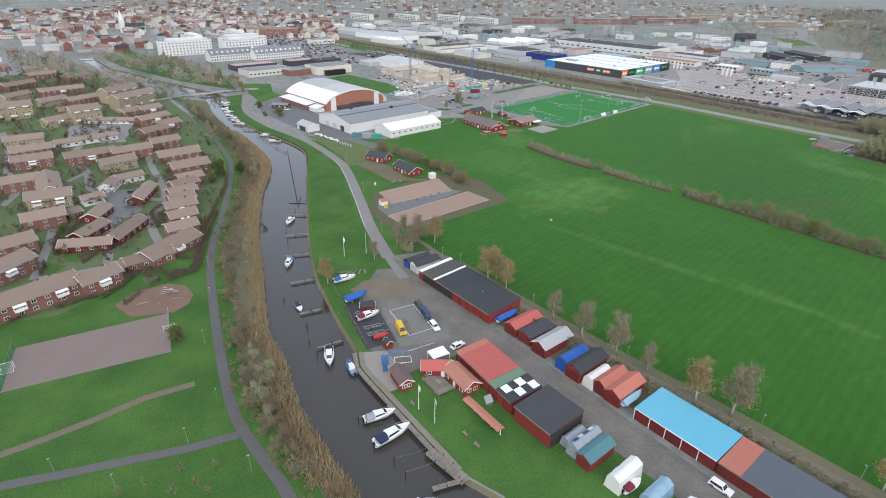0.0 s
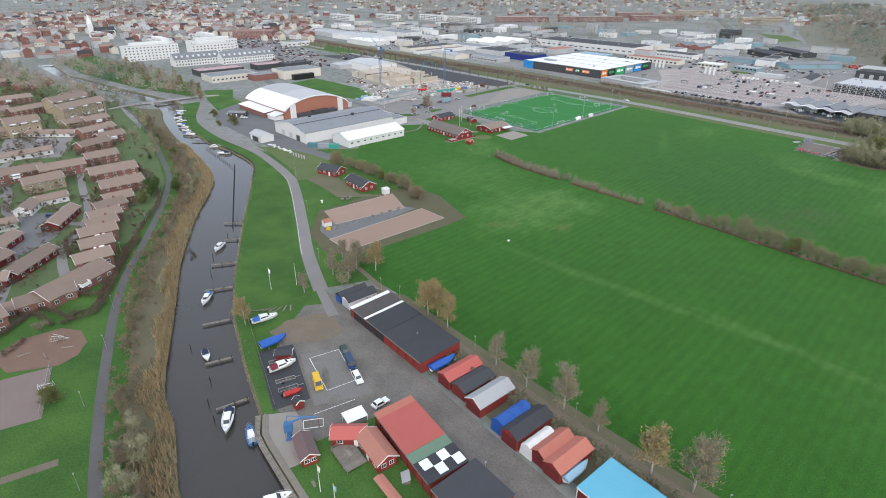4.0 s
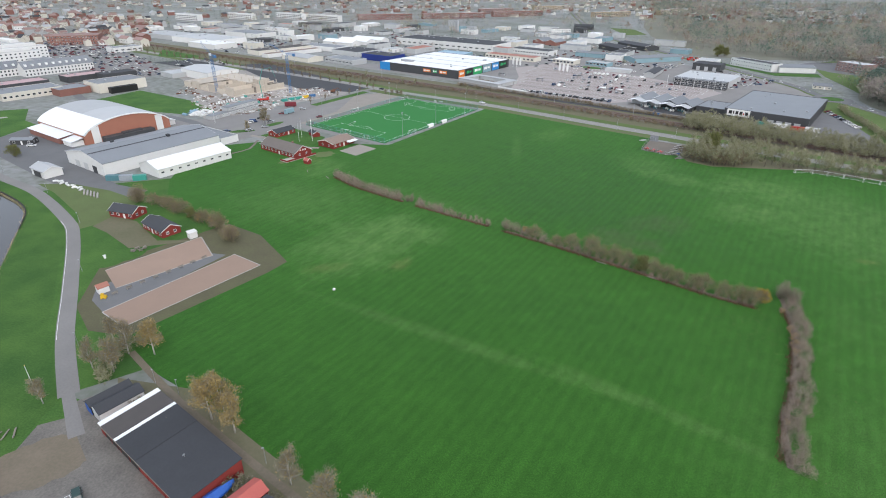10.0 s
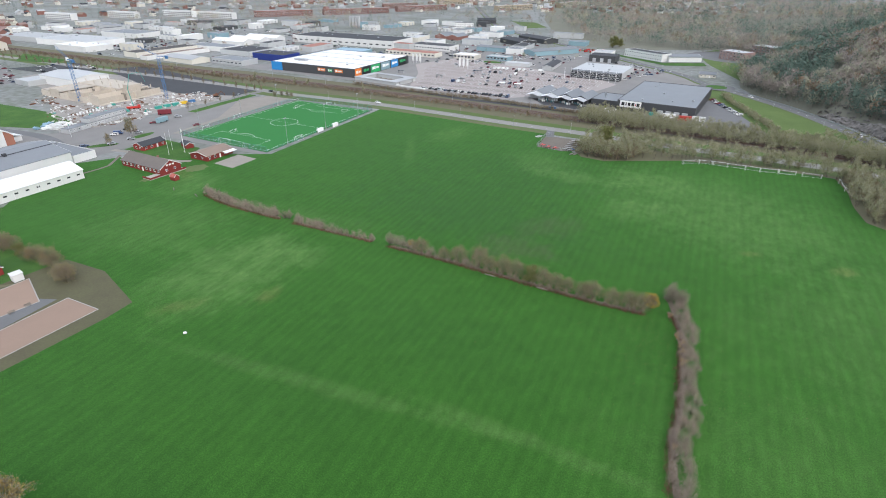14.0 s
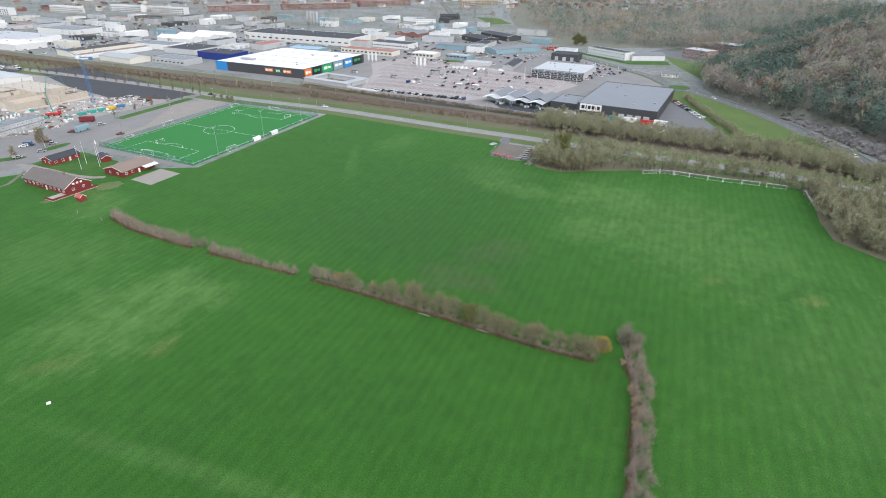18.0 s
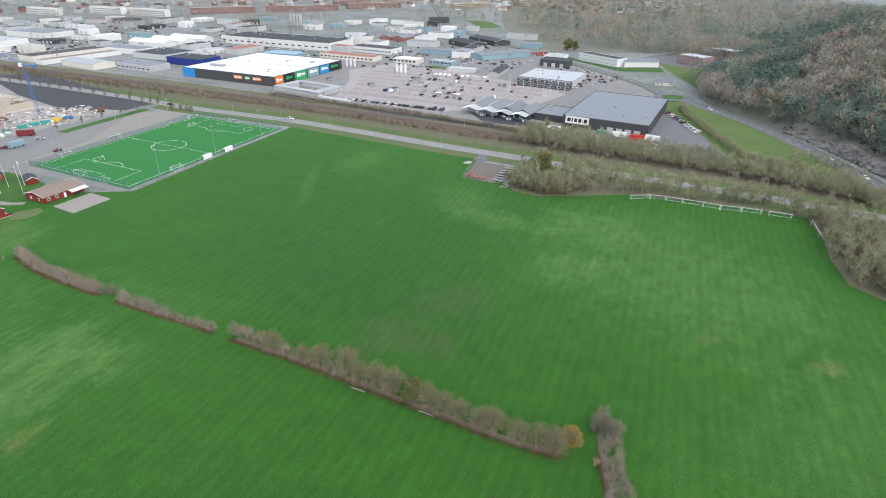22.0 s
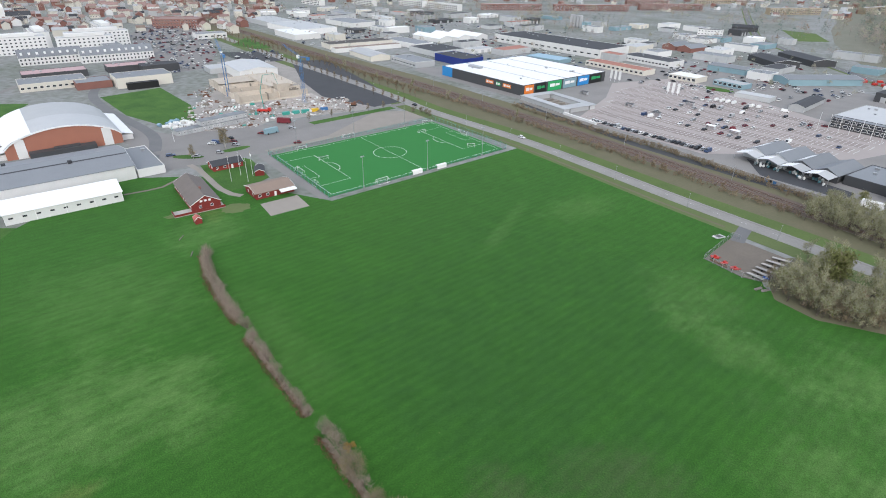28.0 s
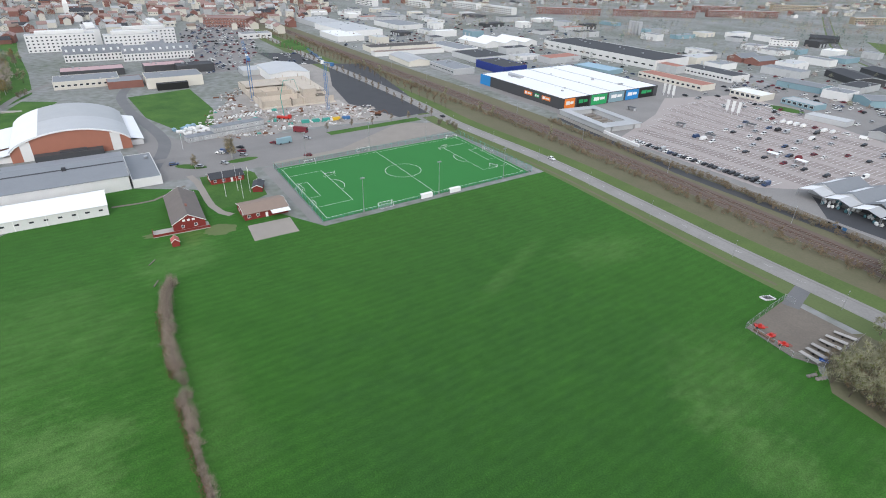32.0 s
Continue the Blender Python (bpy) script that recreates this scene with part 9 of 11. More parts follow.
home(-333, 61.5, -323, 82, 7, 9, None, RB, 2, 1)
home(-320, 78.5, -312, 96, 7, 9, None, RB)
home(-307, 62.5, -302, 77.5, 7, 9, YBRICK, "yellow brick house with a brown tiled roof")
for a in ((-275, 29.5, -272.5, 37.5), (-279.3, 44.4, -286, 53.2), (-286, 55, -282, 65.5), (-254.2, 39.5, -264.7, 55.8), (-253.4, 18.2, -259.3, 29), (-240.2, -2.2, -226.5, 8.2), (-241.2, 4, -245.3, 17.6), (-228.3, 8.6, -235.3, 26.7)):
    home(*a, 4.3, 6.6, WINE if a[0] > -262 else RENDER_W, "low red garage row with a brown tiled roof" if a[0] > -262 else "low white garage with a brown tiled roof", 1, 0, "garage", "garages", None, False)
for a, r in (((-258.5, 66.5, -254.0, 76.5), 5.5), ((-253.0, 58.0, -249.5, 69.0), 5.6), ((-245.5, 50.0, -241.5, 60.5), 5.8), ((-232.5, 37.0, -227.0, 47.5), 6.4), ((-238.5, 44.0, -234.5, 53.5), 6.0), ((-216.0, 23.0, -211.5, 33.0), 5.5), ((-223.0, 30.5, -218.5, 39.5), 6.4)):
    home(*a, r, 8.0, None, "stepped red terrace house with white conservatory", 1, 1 if r > 6.2 else 0)
home(-203.5, 2.5, -205.2, 25.0, 5.6, 10, None, "low brick house with a white sunroom and brown roof", 1, 1)
home(-207.0, -2.0, -201.0, 12.0, 4.6, 7, None, "brick wing with a brown roof", 1, chim=False)
home(-295, 86.5, -286, 105, 6.5, 10, None, RB)
home(-273.5, 76, -266, 92, 6.5, 10, None, RB)
for a in ((-466, 100, -457, 121), (-423.6, 158.7, -425.4, 191), (-452.6, 171.4, -453.9, 199), (-414, 119, -409, 136)):
    home(*a, 11.5, 11, YBRICK, "three-storey yellow brick block with white balconies", 3, 3, "apartment_block", "yellow apartment blocks")
for i, a in enumerate(((-417.5, 104, -417, 119), (-342.5, 114.6, -340.9, 131.7), (-319, 101.8, -313.8, 116), (-370.6, 135.5, -368.5, 155.8), (-393.6, 66.6, -383.6, 82.2), (-368.3, 54.9, -360.2, 71.9), (-395.9, 156.4, -393.9, 171), (-466.6, 152, -464.8, 174.2),
                       (-516.8, 135, -520.7, 156), (-518, 163, -508, 193), (-562.6, 215.4, -563.5, 245.8), (-563.6, 162, -566.3, 188.2), (-640, 225, -632, 258), (-600, 205, -596, 235), (-486, 205, -490, 228), (-440, 60, -430, 80), (-420, 30, -408, 48), (-385, 20, -374, 36), (-350, -5, -340, 12), (-310, -25, -300, -8), (-480, 140, -478, 158),
                       (-540, 110, -534, 134), (-500, 70, -492, 92), (-455, 20, -445, 40), (-560, 60, -552, 84), (-620, 150, -614, 176), (-680, 200, -672, 230), (-350, 160 - 28, -347, 146), (-400, 145, -399, 158), (-440, 128, -436, 142))):
    home(*a, 6.6, 9, None if i % 4 else YBRICK, RB if i % 4 else "yellow brick house with a brown tiled roof", 2, i % 3 == 0, group="brown-roofed homes")
home(-369.9, 79.4, -358.2, 109.3, 4.4, 7, RENDER_W, "long pale garage row with a brown roof", 1, 0, "garage", "garages", None, False)
home(-412, 118 + 6, -380, 140, 4.0, 7, RENDER_W, "long pale garage row with a brown roof", 1, 0, "garage", "garages", None, False)
thicket("garden_bushes", "bare and olive garden bushes between the homes", region_points([(-205, 28), (-236, 70), (-300, 128), (-420, 190), (-640, 240), (-660, 100), (-420, -20), (-260, -40), (-220, -10)], 1900, 13, 2.0), [TREEBARK, HEDGEBROWN, BUSHDARK], "shrub", 0.5, 1.35, 9, "bushes")
# garden hedges and shrubs
garden = []
for pts in ([(-188, -1.3), (-185, 6.7), (-191, 13), (-198, 21)], [(-209.5, 35.8), (-201, 26), (-194, 17)], [(-228.4, 62), (-217, 46), (-211, 37)], [(-253, 90), (-240, 78), (-230, 64)], [(-214, -22), (-208, -10), (-202, -2), (-190, -3)], [(-206, 15), (-199, 12), (-192, 14)], [(-236, 2), (-228, 2), (-224, -6)], [(-262, 14), (-250, 2), (-238, -6)], [(-300, 112), (-282, 106), (-262, 92)], [(-244, 45), (-240, 36), (-226, 28)],
            [(-210.0, -40.9), (-207.9, -36.0)], [(-203.9, -28.6), (-202.1, -24.2), (-200.2, -18.1)], [(-197.1, -18.1), (-198.2, -10.9), (-200.7, -3.0)], [(-189.3, 2.7), (-187.5, 10.8), (-197.1, 22.8), (-207.4, 35.7), (-216.9, 49.0)], [(-237.3, 35.5), (-234.2, 38.5)], [(-212.8, 32.9), (-207.7, 36.0)], [(-207.1, 18.8), (-197.5, 21.5)], [(-206.8, 0.1), (-196.6, 1.7), (-187.5, 1.1)], [(-228.3, -17.8), (-234.7, -12.2)], [(-266.6, 22.9), (-255.1, 13.4), (-249.9, 4.4)], [(-223.1, 1.3), (-227.1, 11.7)], [(-229.1, 15.1), (-236.3, 28.2)], [(-240.4, -13.3), (-249.4, -6.1)], [(-189.5, -11.3), (-187.6, -17.7)]):
    garden += along(pts, 0.62, 0.35)
thicket("garden_hedges", "clipped brown hedges round the gardens", garden, [TREEBARK, HEDGEBROWN, HEDGEBROWN], "shrub", 0.42, 0.58, 8, "hedge")
for k, pts in enumerate(([(-198.5, 8.1), (-201.9, 16.2), (-194.7, 18.8), (-186.9, 10.2), (-191.0, 4.2)], [(-203.4, 21.7), (-206.9, 32.3), (-205.3, 32.0), (-198.2, 22.7)], [(-219.9, 41.4), (-217.3, 48.2), (-209.4, 38.4), (-213.6, 34.5)], [(-237.3, -11.3), (-227.2, -9.3), (-225.7, -16.9)], [(-236.4, -5.5), (-231.9, -0.2), (-224.0, -4.0), (-229.8, -7.5)], [(-229.9, 15.8), (-234.3, 25.4), (-230.6, 24.2), (-225.4, 15.2)], [(-230.6, 29.9), (-228.0, 32.5), (-224.4, 29.4), (-227.0, 26.8)])):
    flat("garden_lawn", pts, 0.07, LAWN)
for x, y in region_points([(-205, 28), (-236, 70), (-300, 128), (-420, 190), (-600, 240), (-640, 100), (-420, -20), (-260, -40), (-220, -10)], 48, 12, 6.0):
    plant(KIT[R.choice([("olive", 0), ("shrub_grey", 0), ("shrub", 0), ("green", 0), ("wood", 1), ("shrub_gold", 0), ("shrub_grey", 2)])], x, y, R.uniform(0.4, 0.8), R.uniform(0, 360), "garden trees")


# ---- retail park ----
G = -24.0


def sign(parent, x, y, z, rot, w, h, material, bars, label):
    """A flat panel with plain bars in place of lettering."""
    s = part("sign", MB().box(-w / 2, -0.12, 0, w / 2, -0.01, h), material, parent, label, pose(x, y, z, 0, 0, rot))
    for m, x0, x1, z0, z1 in bars:
        part("bar", MB().box(-w / 2 + w * x0, -0.16, h * z0, -w / 2 + w * x1, -0.11, h * z1), m, s)
    return s


st = flat_hall("superstore", -141.5, 565.5, 99, 99, G, 7.6, DARKCLAD, WHITEROOF, "huge flat superstore, white roof, dark grey walls and coloured signs", "store", vents=10, seed=4)
part("blue_cladding", MB().box(-49.7, -49.7, 0.02, -36, -49.4, 7.95), BLUECLAD, st, "bright blue corner cladding")
part("blue_cladding", MB().box(-49.8, -49.4, 0.02, -49.45, 49.5, 7.95), BLUECLAD, st, "bright blue end wall")
for x, m in ((32, SIGNORANGE), (12, SIGNORANGE), (24, SIGNGREEN)):
    sign(st, x if m is SIGNORANGE else 22, -49.5, 3.2, 0, 9 if m is SIGNORANGE else 5, 2.8, m, [(WHITE, 0.1, 0.35, 0.2, 0.8), (WHITE, 0.45, 0.9, 0.3, 0.7)], "sign panel with plain white shapes")
for y, w, m in ((-43, 10, SIGNORANGE), (-30, 12, SIGNBLACK), (-14, 16, SIGNGREEN), (4, 16, TEALCLAD), (21, 14, BLUECLAD), (37, 16, SIGNBLACK)):
    sign(st, 49.55, y, 0.3, 90, w, 7.2, m, [(WHITE if m is not SIGNBLACK else SIGNGREEN, 0.15, 0.5, 0.4, 0.75), (WHITE if m is not SIGNBLACK else SIGNGREEN, 0.55, 0.85, 0.45, 0.7)], "tall sign panel with plain shapes")
part("roof_plant", MB().cbox(-28, -30, 7.7, 14, 5, 1.6), STEEL, st)
for i in range(3):
    part("roof_seam", MB().box(-48.5, -24 + i * 24, 7.72, 48.5, -23.2 + i * 24, 7.95), PALEROOF, st)
cp = thing("covered_courtyard", -86.0, 489.5, -31.0, "open courtyard ringed by low pale canopies before the superstore", "canopy")
for x0, y0, x1, y1 in ((-24, -15, 24, -9), (-24, 9, 24, 15), (-24, -9, -17, 9), (15, -9, 24, 9)):
    part("canopy_roof", MB().box(x0, y0, 3.0, x1, y1, 3.35), PALEROOF, cp)
    part("inner_wall", MB().box(x0 + 0.6, y0 + 0.6, 0, x1 - 0.6, y1 - 0.6, 3.0), RENDER_G, cp)
part("long_wall", MB().box(24, -15.5, 0, 54, -14.2, 1.6), RENDER_W, cp)
for i in range(4):
    part("timber_store", MB().cbox(-9 + i * 6, 0, 0.1, 2.6, 8, 1.6), GREYWOOD, cp)
wl2 = flat_hall("discount_store", 141.0, 417.0, 53, 86, -27.5, 7.2, DARKCLAD, GREYFELT, "grey supermarket with dark cladding and a white sign", "store", vents=6, seed=8)
sign(wl2, -17, -43.1, 2.8, 0, 15, 4.6, GELCOAT, [(SIGNBLACK, 0.08, 0.22, 0.25, 0.75), (SIGNBLACK, 0.27, 0.32, 0.25, 0.75), (SIGNBLACK, 0.38, 0.5, 0.25, 0.75), (SIGNBLACK, 0.55, 0.68, 0.25, 0.75), (REDPAINT, 0.72, 0.75, 0.3, 0.6), (SIGNBLACK, 0.79, 0.92, 0.25, 0.75)], "white sign with plain dark bars")
for i in range(5):
    put_window(wl2, -24 + i * 3.4, -43.05, 0.3, 0, 2.6, 2.2, "dark")
for i in range(4):
    put_door(wl2, 4 + i * 5.4, -43, 0, 3.8, 3.4, RENDER_G)
gc = thing("garden_centre", 64.5, 415.5, -30.0, "garden centre with a row of folded grey and glass roofs", "store")
for i in range(4):
    x = -24 + i * 12
    part("bay_wall", gable_shell(26, 11.8, 3.6, 6.2), DARKCLAD if i > 1 else RENDER_G, gc, "", pose(x, 12, 0, 0, 0, 90))
    part("bay_roof", gable_roof(26, 11.9, 3.6, 6.2, 0.05, 0.15), GREYFELT, gc, "", pose(x, 12, 0, 0, 0, 90))
    part("glass_roof", MB().slab([(x - 5.7, -10, 3.7), (x, -10, 5.2), (x, -1.2, 5.2), (x - 5.7, -1.2, 3.7)], 0.1), WHITEROOF, gc)
    part("glass_roof", MB().slab([(x, -10, 5.2), (x + 5.7, -10, 3.7), (x + 5.7, -1.2, 3.7), (x, -1.2, 5.2)], 0.1), PALEROOF, gc)
    part("skylight", MB().slab([(x - 4.8, 4, 4.35), (x - 1.2, 4, 5.95), (x - 1.2, 18, 5.95), (x - 4.8, 18, 4.35)], 0.02), WHITEROOF, gc) if i < 3 else None
    for s in (-5.7, 5.7):
        part("post", MB().cbox(x + s, -9.8, 0, 0.2, 0.2, 3.7), STEEL, gc)
flat_hall("garden_centre_wing", 98.5, 414.0, 22, 28, -29, 4.4, DARKCLAD, GREYFELT, "low grey wing linking garden centre and supermarket", "store", vents=3)
flat("garden_yard", [(40, 425), (47, 400), (82, 384), (86, 396), (52, 418)], 0.09, DARKASPH)
rg = random.Random(31)
for i in range(36):
    x, y = 44 + rg.uniform(0, 30), 0
    y = 421 - (x - 44) * 0.62 + rg.uniform(-5, 6)
    solid("garden_statue_stock", MB().tube([(0, 0, 0), (0, 0, 0.8), (0.1, 0, 1.4)], [0.5, 0.7, 0.3], 7), RENDER_W if i % 3 else TEALTARP, "wrapped garden stock on pallets", "stock", "garden stock", pose(x, y, 0.1, 0, 0, i * 33))
flat_hall("furniture_store", 119, 544, 48, 50, -27, 5.4, RENDER_G, PALEROOF, "wide low store with a blue-grey roof", "store", vents=6)
flat_hall("store_front", 106.5, 515.5, 46, 7, -27, 6.2, DARKCLAD, GREYFELT, "two-storey glazed store front with a dark frame", "store", win=(2, 3.5, 2.8, 1.8))
big_gable_hall("yard_office", 74, 577, 44, 10, 70, 3.6, 5.2, RENDER_G, FELT, "long grey office with a dark roof in the yard")
big_gable_hall("teal_long_hall", 86, 680, 66, 22, 31, 5.0, 6.6, TEALCLAD, GREYFELT, "long pale teal bus hall with a grey roof")
for x, y, r in ((15, 562, 66), (19, 561, 66), (23, 560, 66), (27, 558.5, 66), (39, 554.6, 66), (43.5, 554, 66), (60, 550.5, -10)):
    car(x, y, r, GELCOAT, "white van parked in the store yard", "van", "yard vans")
for x, y, r, p in ((72, 664, 60, CRANEBLUE), (76, 667, 60, CRANEBLUE), (110, 684, 40, CRANEBLUE), (137, 680, 40, GELCOAT)):
    car(x, y, r, p, "blue and white bus parked at the hall", "lorry", "parked buses", cat="bus")
for i in range(13):
    car(118 + i * 2.9 + 3 * (i % 2), 697 - i * 0.5 + 8 * (i % 3), 20 + 37 * i % 90, REDPAINT if i % 4 else RUST, "red hire machine parked in the yard", "van", "hire machines", cat="machine")
for i in range(9):
    t = thing("flag_mast", 77 + i * 5.4, 510.5 - i * 1.9, G, "tall white flag mast in front of the store", "flagpole", "store flags")
    part("pole", MB().tube([(0, 0, 0), (0, 0, 11)], [0.14, 0.09], 5), WHITE, t)
for x, y in ((-71.5, 594), (-67.5, 592), (-63.5, 590), (-21, 566), (-17, 564), (-13, 562)):
    t = thing("banner_pylon", x, y, G, "tall white advertising banner on a pole", "banner", "banner pylons")
    part("pole", MB().tube([(0, 0, 0), (0, 0, 9.5)], 0.15, 5), WHITE, t)
    part("banner", MB().box(-1.1, -0.1, 2.2, 1.1, 0.1, 9.5), GELCOAT, t)
# car park bays
for r in range(11):
    x0, y0 = -52 + 0.407 * r * 15.5, 466 + 0.914 * r * 15.5
    run = [(x0 + 0.914 * s * 3.0, y0 - 0.407 * s * 3.0) for s in range(-14, 46)]
    run = [p for p in run if inside(p, [(-58, 466), (16, 431), (58, 448), (86, 460), (108, 490), (100, 508), (56, 552), (-20, 628), (-60, 584), (-54, 530)])]
    if len(run) > 4:
        ribbon("bay_row", [run[0], run[-1]], 10.0, 0.09, BAYPAVE, "", 200)
# car park markings
marks = MB()
ca, sa = math.cos(radians(G)), math.sin(radians(G))
for r in range(11):
    for c in range(-16, 52):
        x, y = -52 + ca * c * 2.7 - sa * r * 15.5, 466 + sa * c * 2.7 + ca * r * 15.5
        if inside((x, y), [(-58, 464), (17, 428), (60, 446), (88, 458), (112, 490), (105, 508), (58, 556), (-18, 632), (-62, 585), (-55, 530)]):
            for o in (-2.6, 2.6):
                p = (x - sa * o, y + ca * o)
                marks.add([(p[0] - ca * 0.11 + sa * 2.4, p[1] - sa * 0.07 - ca * 2.4, 0.12), (p[0] + ca * 0.11 + sa * 2.4, p[1] + sa * 0.07 - ca * 2.4, 0.12), (p[0] + ca * 0.11 - sa * 2.4, p[1] + sa * 0.07 + ca * 2.4, 0.12), (p[0] - ca * 0.11 - sa * 2.4, p[1] - sa * 0.07 + ca * 2.4, 0.12)], [(0, 1, 2, 3)])
solid("parking_bay_lines", marks, LINE, "worn white bay lines across the car park", "markings", "", None, "stuff")
for x, y, r in ((-38.6, 509.6, 0), (-17.8, 494, 0), (-1, 537, 0), (-77, 531, 0), (31.7, 473, 0), (17.7, 478, 0)):
    t = thing("trolley_shelter", x, y, G, "small trolley shelter on the car park", "shelter", "trolley shelters", 0.08)
    part("roof", MB().slab([(-3, -1.4, 2.2), (3, -1.4, 2.2), (3, 1.4, 2.4), (-3, 1.4, 2.4)], 0.1), WHITEROOF if x > 0 else DARKCLAD, t)
    for sx in (-2.8, 2.8):
        part("side", MB().box(sx - 0.05, -1.3, 0, sx + 0.05, 1.3, 2.1), PALEROOF, t)

# ---- industrial quarter ----
flat_hall("distribution_hall", -170, 755, 156, 52, -22.4, 8.5, RENDER_W, FELT, "very long white warehouse with a dark roof", "warehouse", vents=8, win=(1, 9.0, 5.0, 1.6), seed=3)
flat_hall("orange_roofed_store", -77, 652, 66, 18, -25, 4.4, CREAM, ORANGEROOF, "low store with an orange roof", "store", win=(1, 5.0, 3.0, 1.8))
flat_hall("white_office", -56, 706, 56, 24, -27, 5.6, RENDER_W, FELT, "white office building with a dark roof", "office", vents=3, win=(1, 4.0, 2.6, 1.6))
big_gable_hall("teal_hall", 17, 700, 36, 20, -24, 4.6, 5.8, TEALCLAD, GREYFELT, "pale teal workshop with a grey roof")
big_gable_hall("dark_hall", 52, 768, 48, 26, -60, 5.5, 7.5, DARKCLAD, FELT, "dark workshop hall with a low gable")
big_gable_hall("dark_hall", 82, 800, 58, 24, -58, 5.5, 7.5, DARKCLAD, FELT, "dark workshop hall with a low gable")
for i in range(2):
    big_gable_hall("red_gabled_shop", -48 + i * 18, 824 - i * 10, 30, 17, 62, 4.5, 7.5, BRICK, GREYFELT, "brown-red shop with a grey gabled roof")
flat_hall("white_block", -25, 985, 32, 14, 5, 7, RENDER_W, FELT, "white two-storey block beside the works", "office", win=(2, 3.6, 2.0, 1.2))
big_gable_hall("dark_house", 15, 1060, 34, 14, 5, 6, 9, DARKCLAD, FELT, "dark two-storey house beside the highway")
flat_hall("blue_roofed_store", -150, 662, 40, 22, -18, 3.8, TEALCLAD, PALETARP, "low store with a pale blue roof", "store")
flat_hall("navy_hall", -224, 606, 44, 26, -24, 6.5, NAVYCLAD, FELT, "deep blue clad hall with a dark roof", "hall", vents=3)
for i in range(3):
    big_gable_hall("white_storage_tent", -322 + i * 14, 728 + i * 22, 52, 19, -20, 4.5, 7.5, WHITETARP, WHITEROOF, "large white storage tent hall")
flat_hall("glazed_pavilion", -14, 634, 26, 18, -25, 4.2, CREAM, WHITEROOF, "pale pavilion with a flat white roof", "store", win=(1, 4.0, 3.0, 2.2))
flat_hall("glazed_pavilion", 22, 626, 26, 14, -30, 3.6, TEALCLAD, PALEROOF, "low glazed pavilion by the green", "store", win=(1, 4.0, 3.0, 2.0))
rough_patch("pavilion_green", 12, 606, 14, 7, -24, 0.1, LAWN, "", 21, jag=0.1)
flat_hall("low_garage_block", 40, 586, 26, 12, -20, 3.0, RENDER_G, PALEROOF, "low grey garage block", "garage")
flat_hall("brown_works", -370, 640, 80, 24, 62, 5, CREAM, FELTBROWN, "works building with a dark brown roof", "works", vents=3)
flat_hall("red_works", -345, 622, 80, 12, 62, 4, RENDER_W, BROWNROOF, "low works with a reddish roof", "works")
big_gable_hall("yellow_shop", -314, 582, 48, 22, -28, 4.5, 6.5, CREAM, PALEROOF, "cream shop with a light grey roof")
flat_hall("grey_works", -258, 574, 44, 22, -26, 5, RENDER_G, GREYFELT, "grey works with a flat roof", "works", vents=4, win=(1, 5.0, 3.2, 1.6))
flat_hall("grey_works", -272, 648, 46, 40, -25, 5, RENDER_G, FELT, "grey works with a dark flat roof", "works", vents=4)
flat_hall("grey_works", -325, 676, 60, 26, -20, 5, RENDER_W, GREYFELT, "pale works with a grey roof", "works", vents=3)
flat_hall("white_shop", -516, 712, 96, 52, -20, 6.5, RENDER_W, PALEROOF, "large pale retail hall", "store", vents=5)
flat_hall("white_shop", -478, 660, 60, 34, -24, 6, RENDER_W, WHITEROOF, "white flat-roofed retail hall", "store", vents=3)
flat_hall("white_shop", -600, 745, 90, 40, -22, 6, RENDER_G, PALEROOF, "pale grey retail hall", "store", vents=3)
flat_hall("white_shop", -500, 800, 70, 40, -20, 6, RENDER_W, GREYFELT, "retail hall with a grey roof", "store", vents=3)
big_gable_hall("white_works_hall", -352, 456, 48, 32, -27, 7, 9.0, RENDER_W, PALEROOF, "white works hall with a pale roof")
flat_hall("works_annex", -384, 452, 22, 24, -27, 4.0, RENDER_G, PALEROOF, "grey annex with a sloping roof", "works")
# school and offices by the hall street
flat_hall("school_wing", -443, 340, 44, 26, 66, 5.5, CREAM, GREYFELT, "cream school wing with a blue-grey roof", "school", vents=5, win=(1, 4.0, 2.4, 1.6))
flat_hall("school_wing", -396, 383, 40, 26, 66, 7.5, CREAM, GREYFELT, "cream gym hall with a grey roof", "school", vents=3)
flat_hall("school_wing", -418, 356, 24, 22, 66, 5.0, BRICK, GREYFELT, "brick link building with a grey roof", "school", vents=2)
flat_hall("navy_stage", -380, 372, 22, 5, 66, 4.5, SIGNBLACK, FELT, "black loading bay before the gym", "bay")
flat_hall("pink_roofed_works", -478, 362, 46, 20, 66, 5, DARKCLAD, PINKROOF, "long works with a dusty pink roof", "works", vents=3)
flat_hall("pink_roofed_works", -455, 412, 34, 18, 66, 5, DARKCLAD, PINKROOF, "long works with a dusty pink roof", "works", vents=2)
flat_hall("dark_works", -430, 425, 30, 16, 66, 6, DARKCLAD, FELT, "dark works beside the street", "works", vents=2)
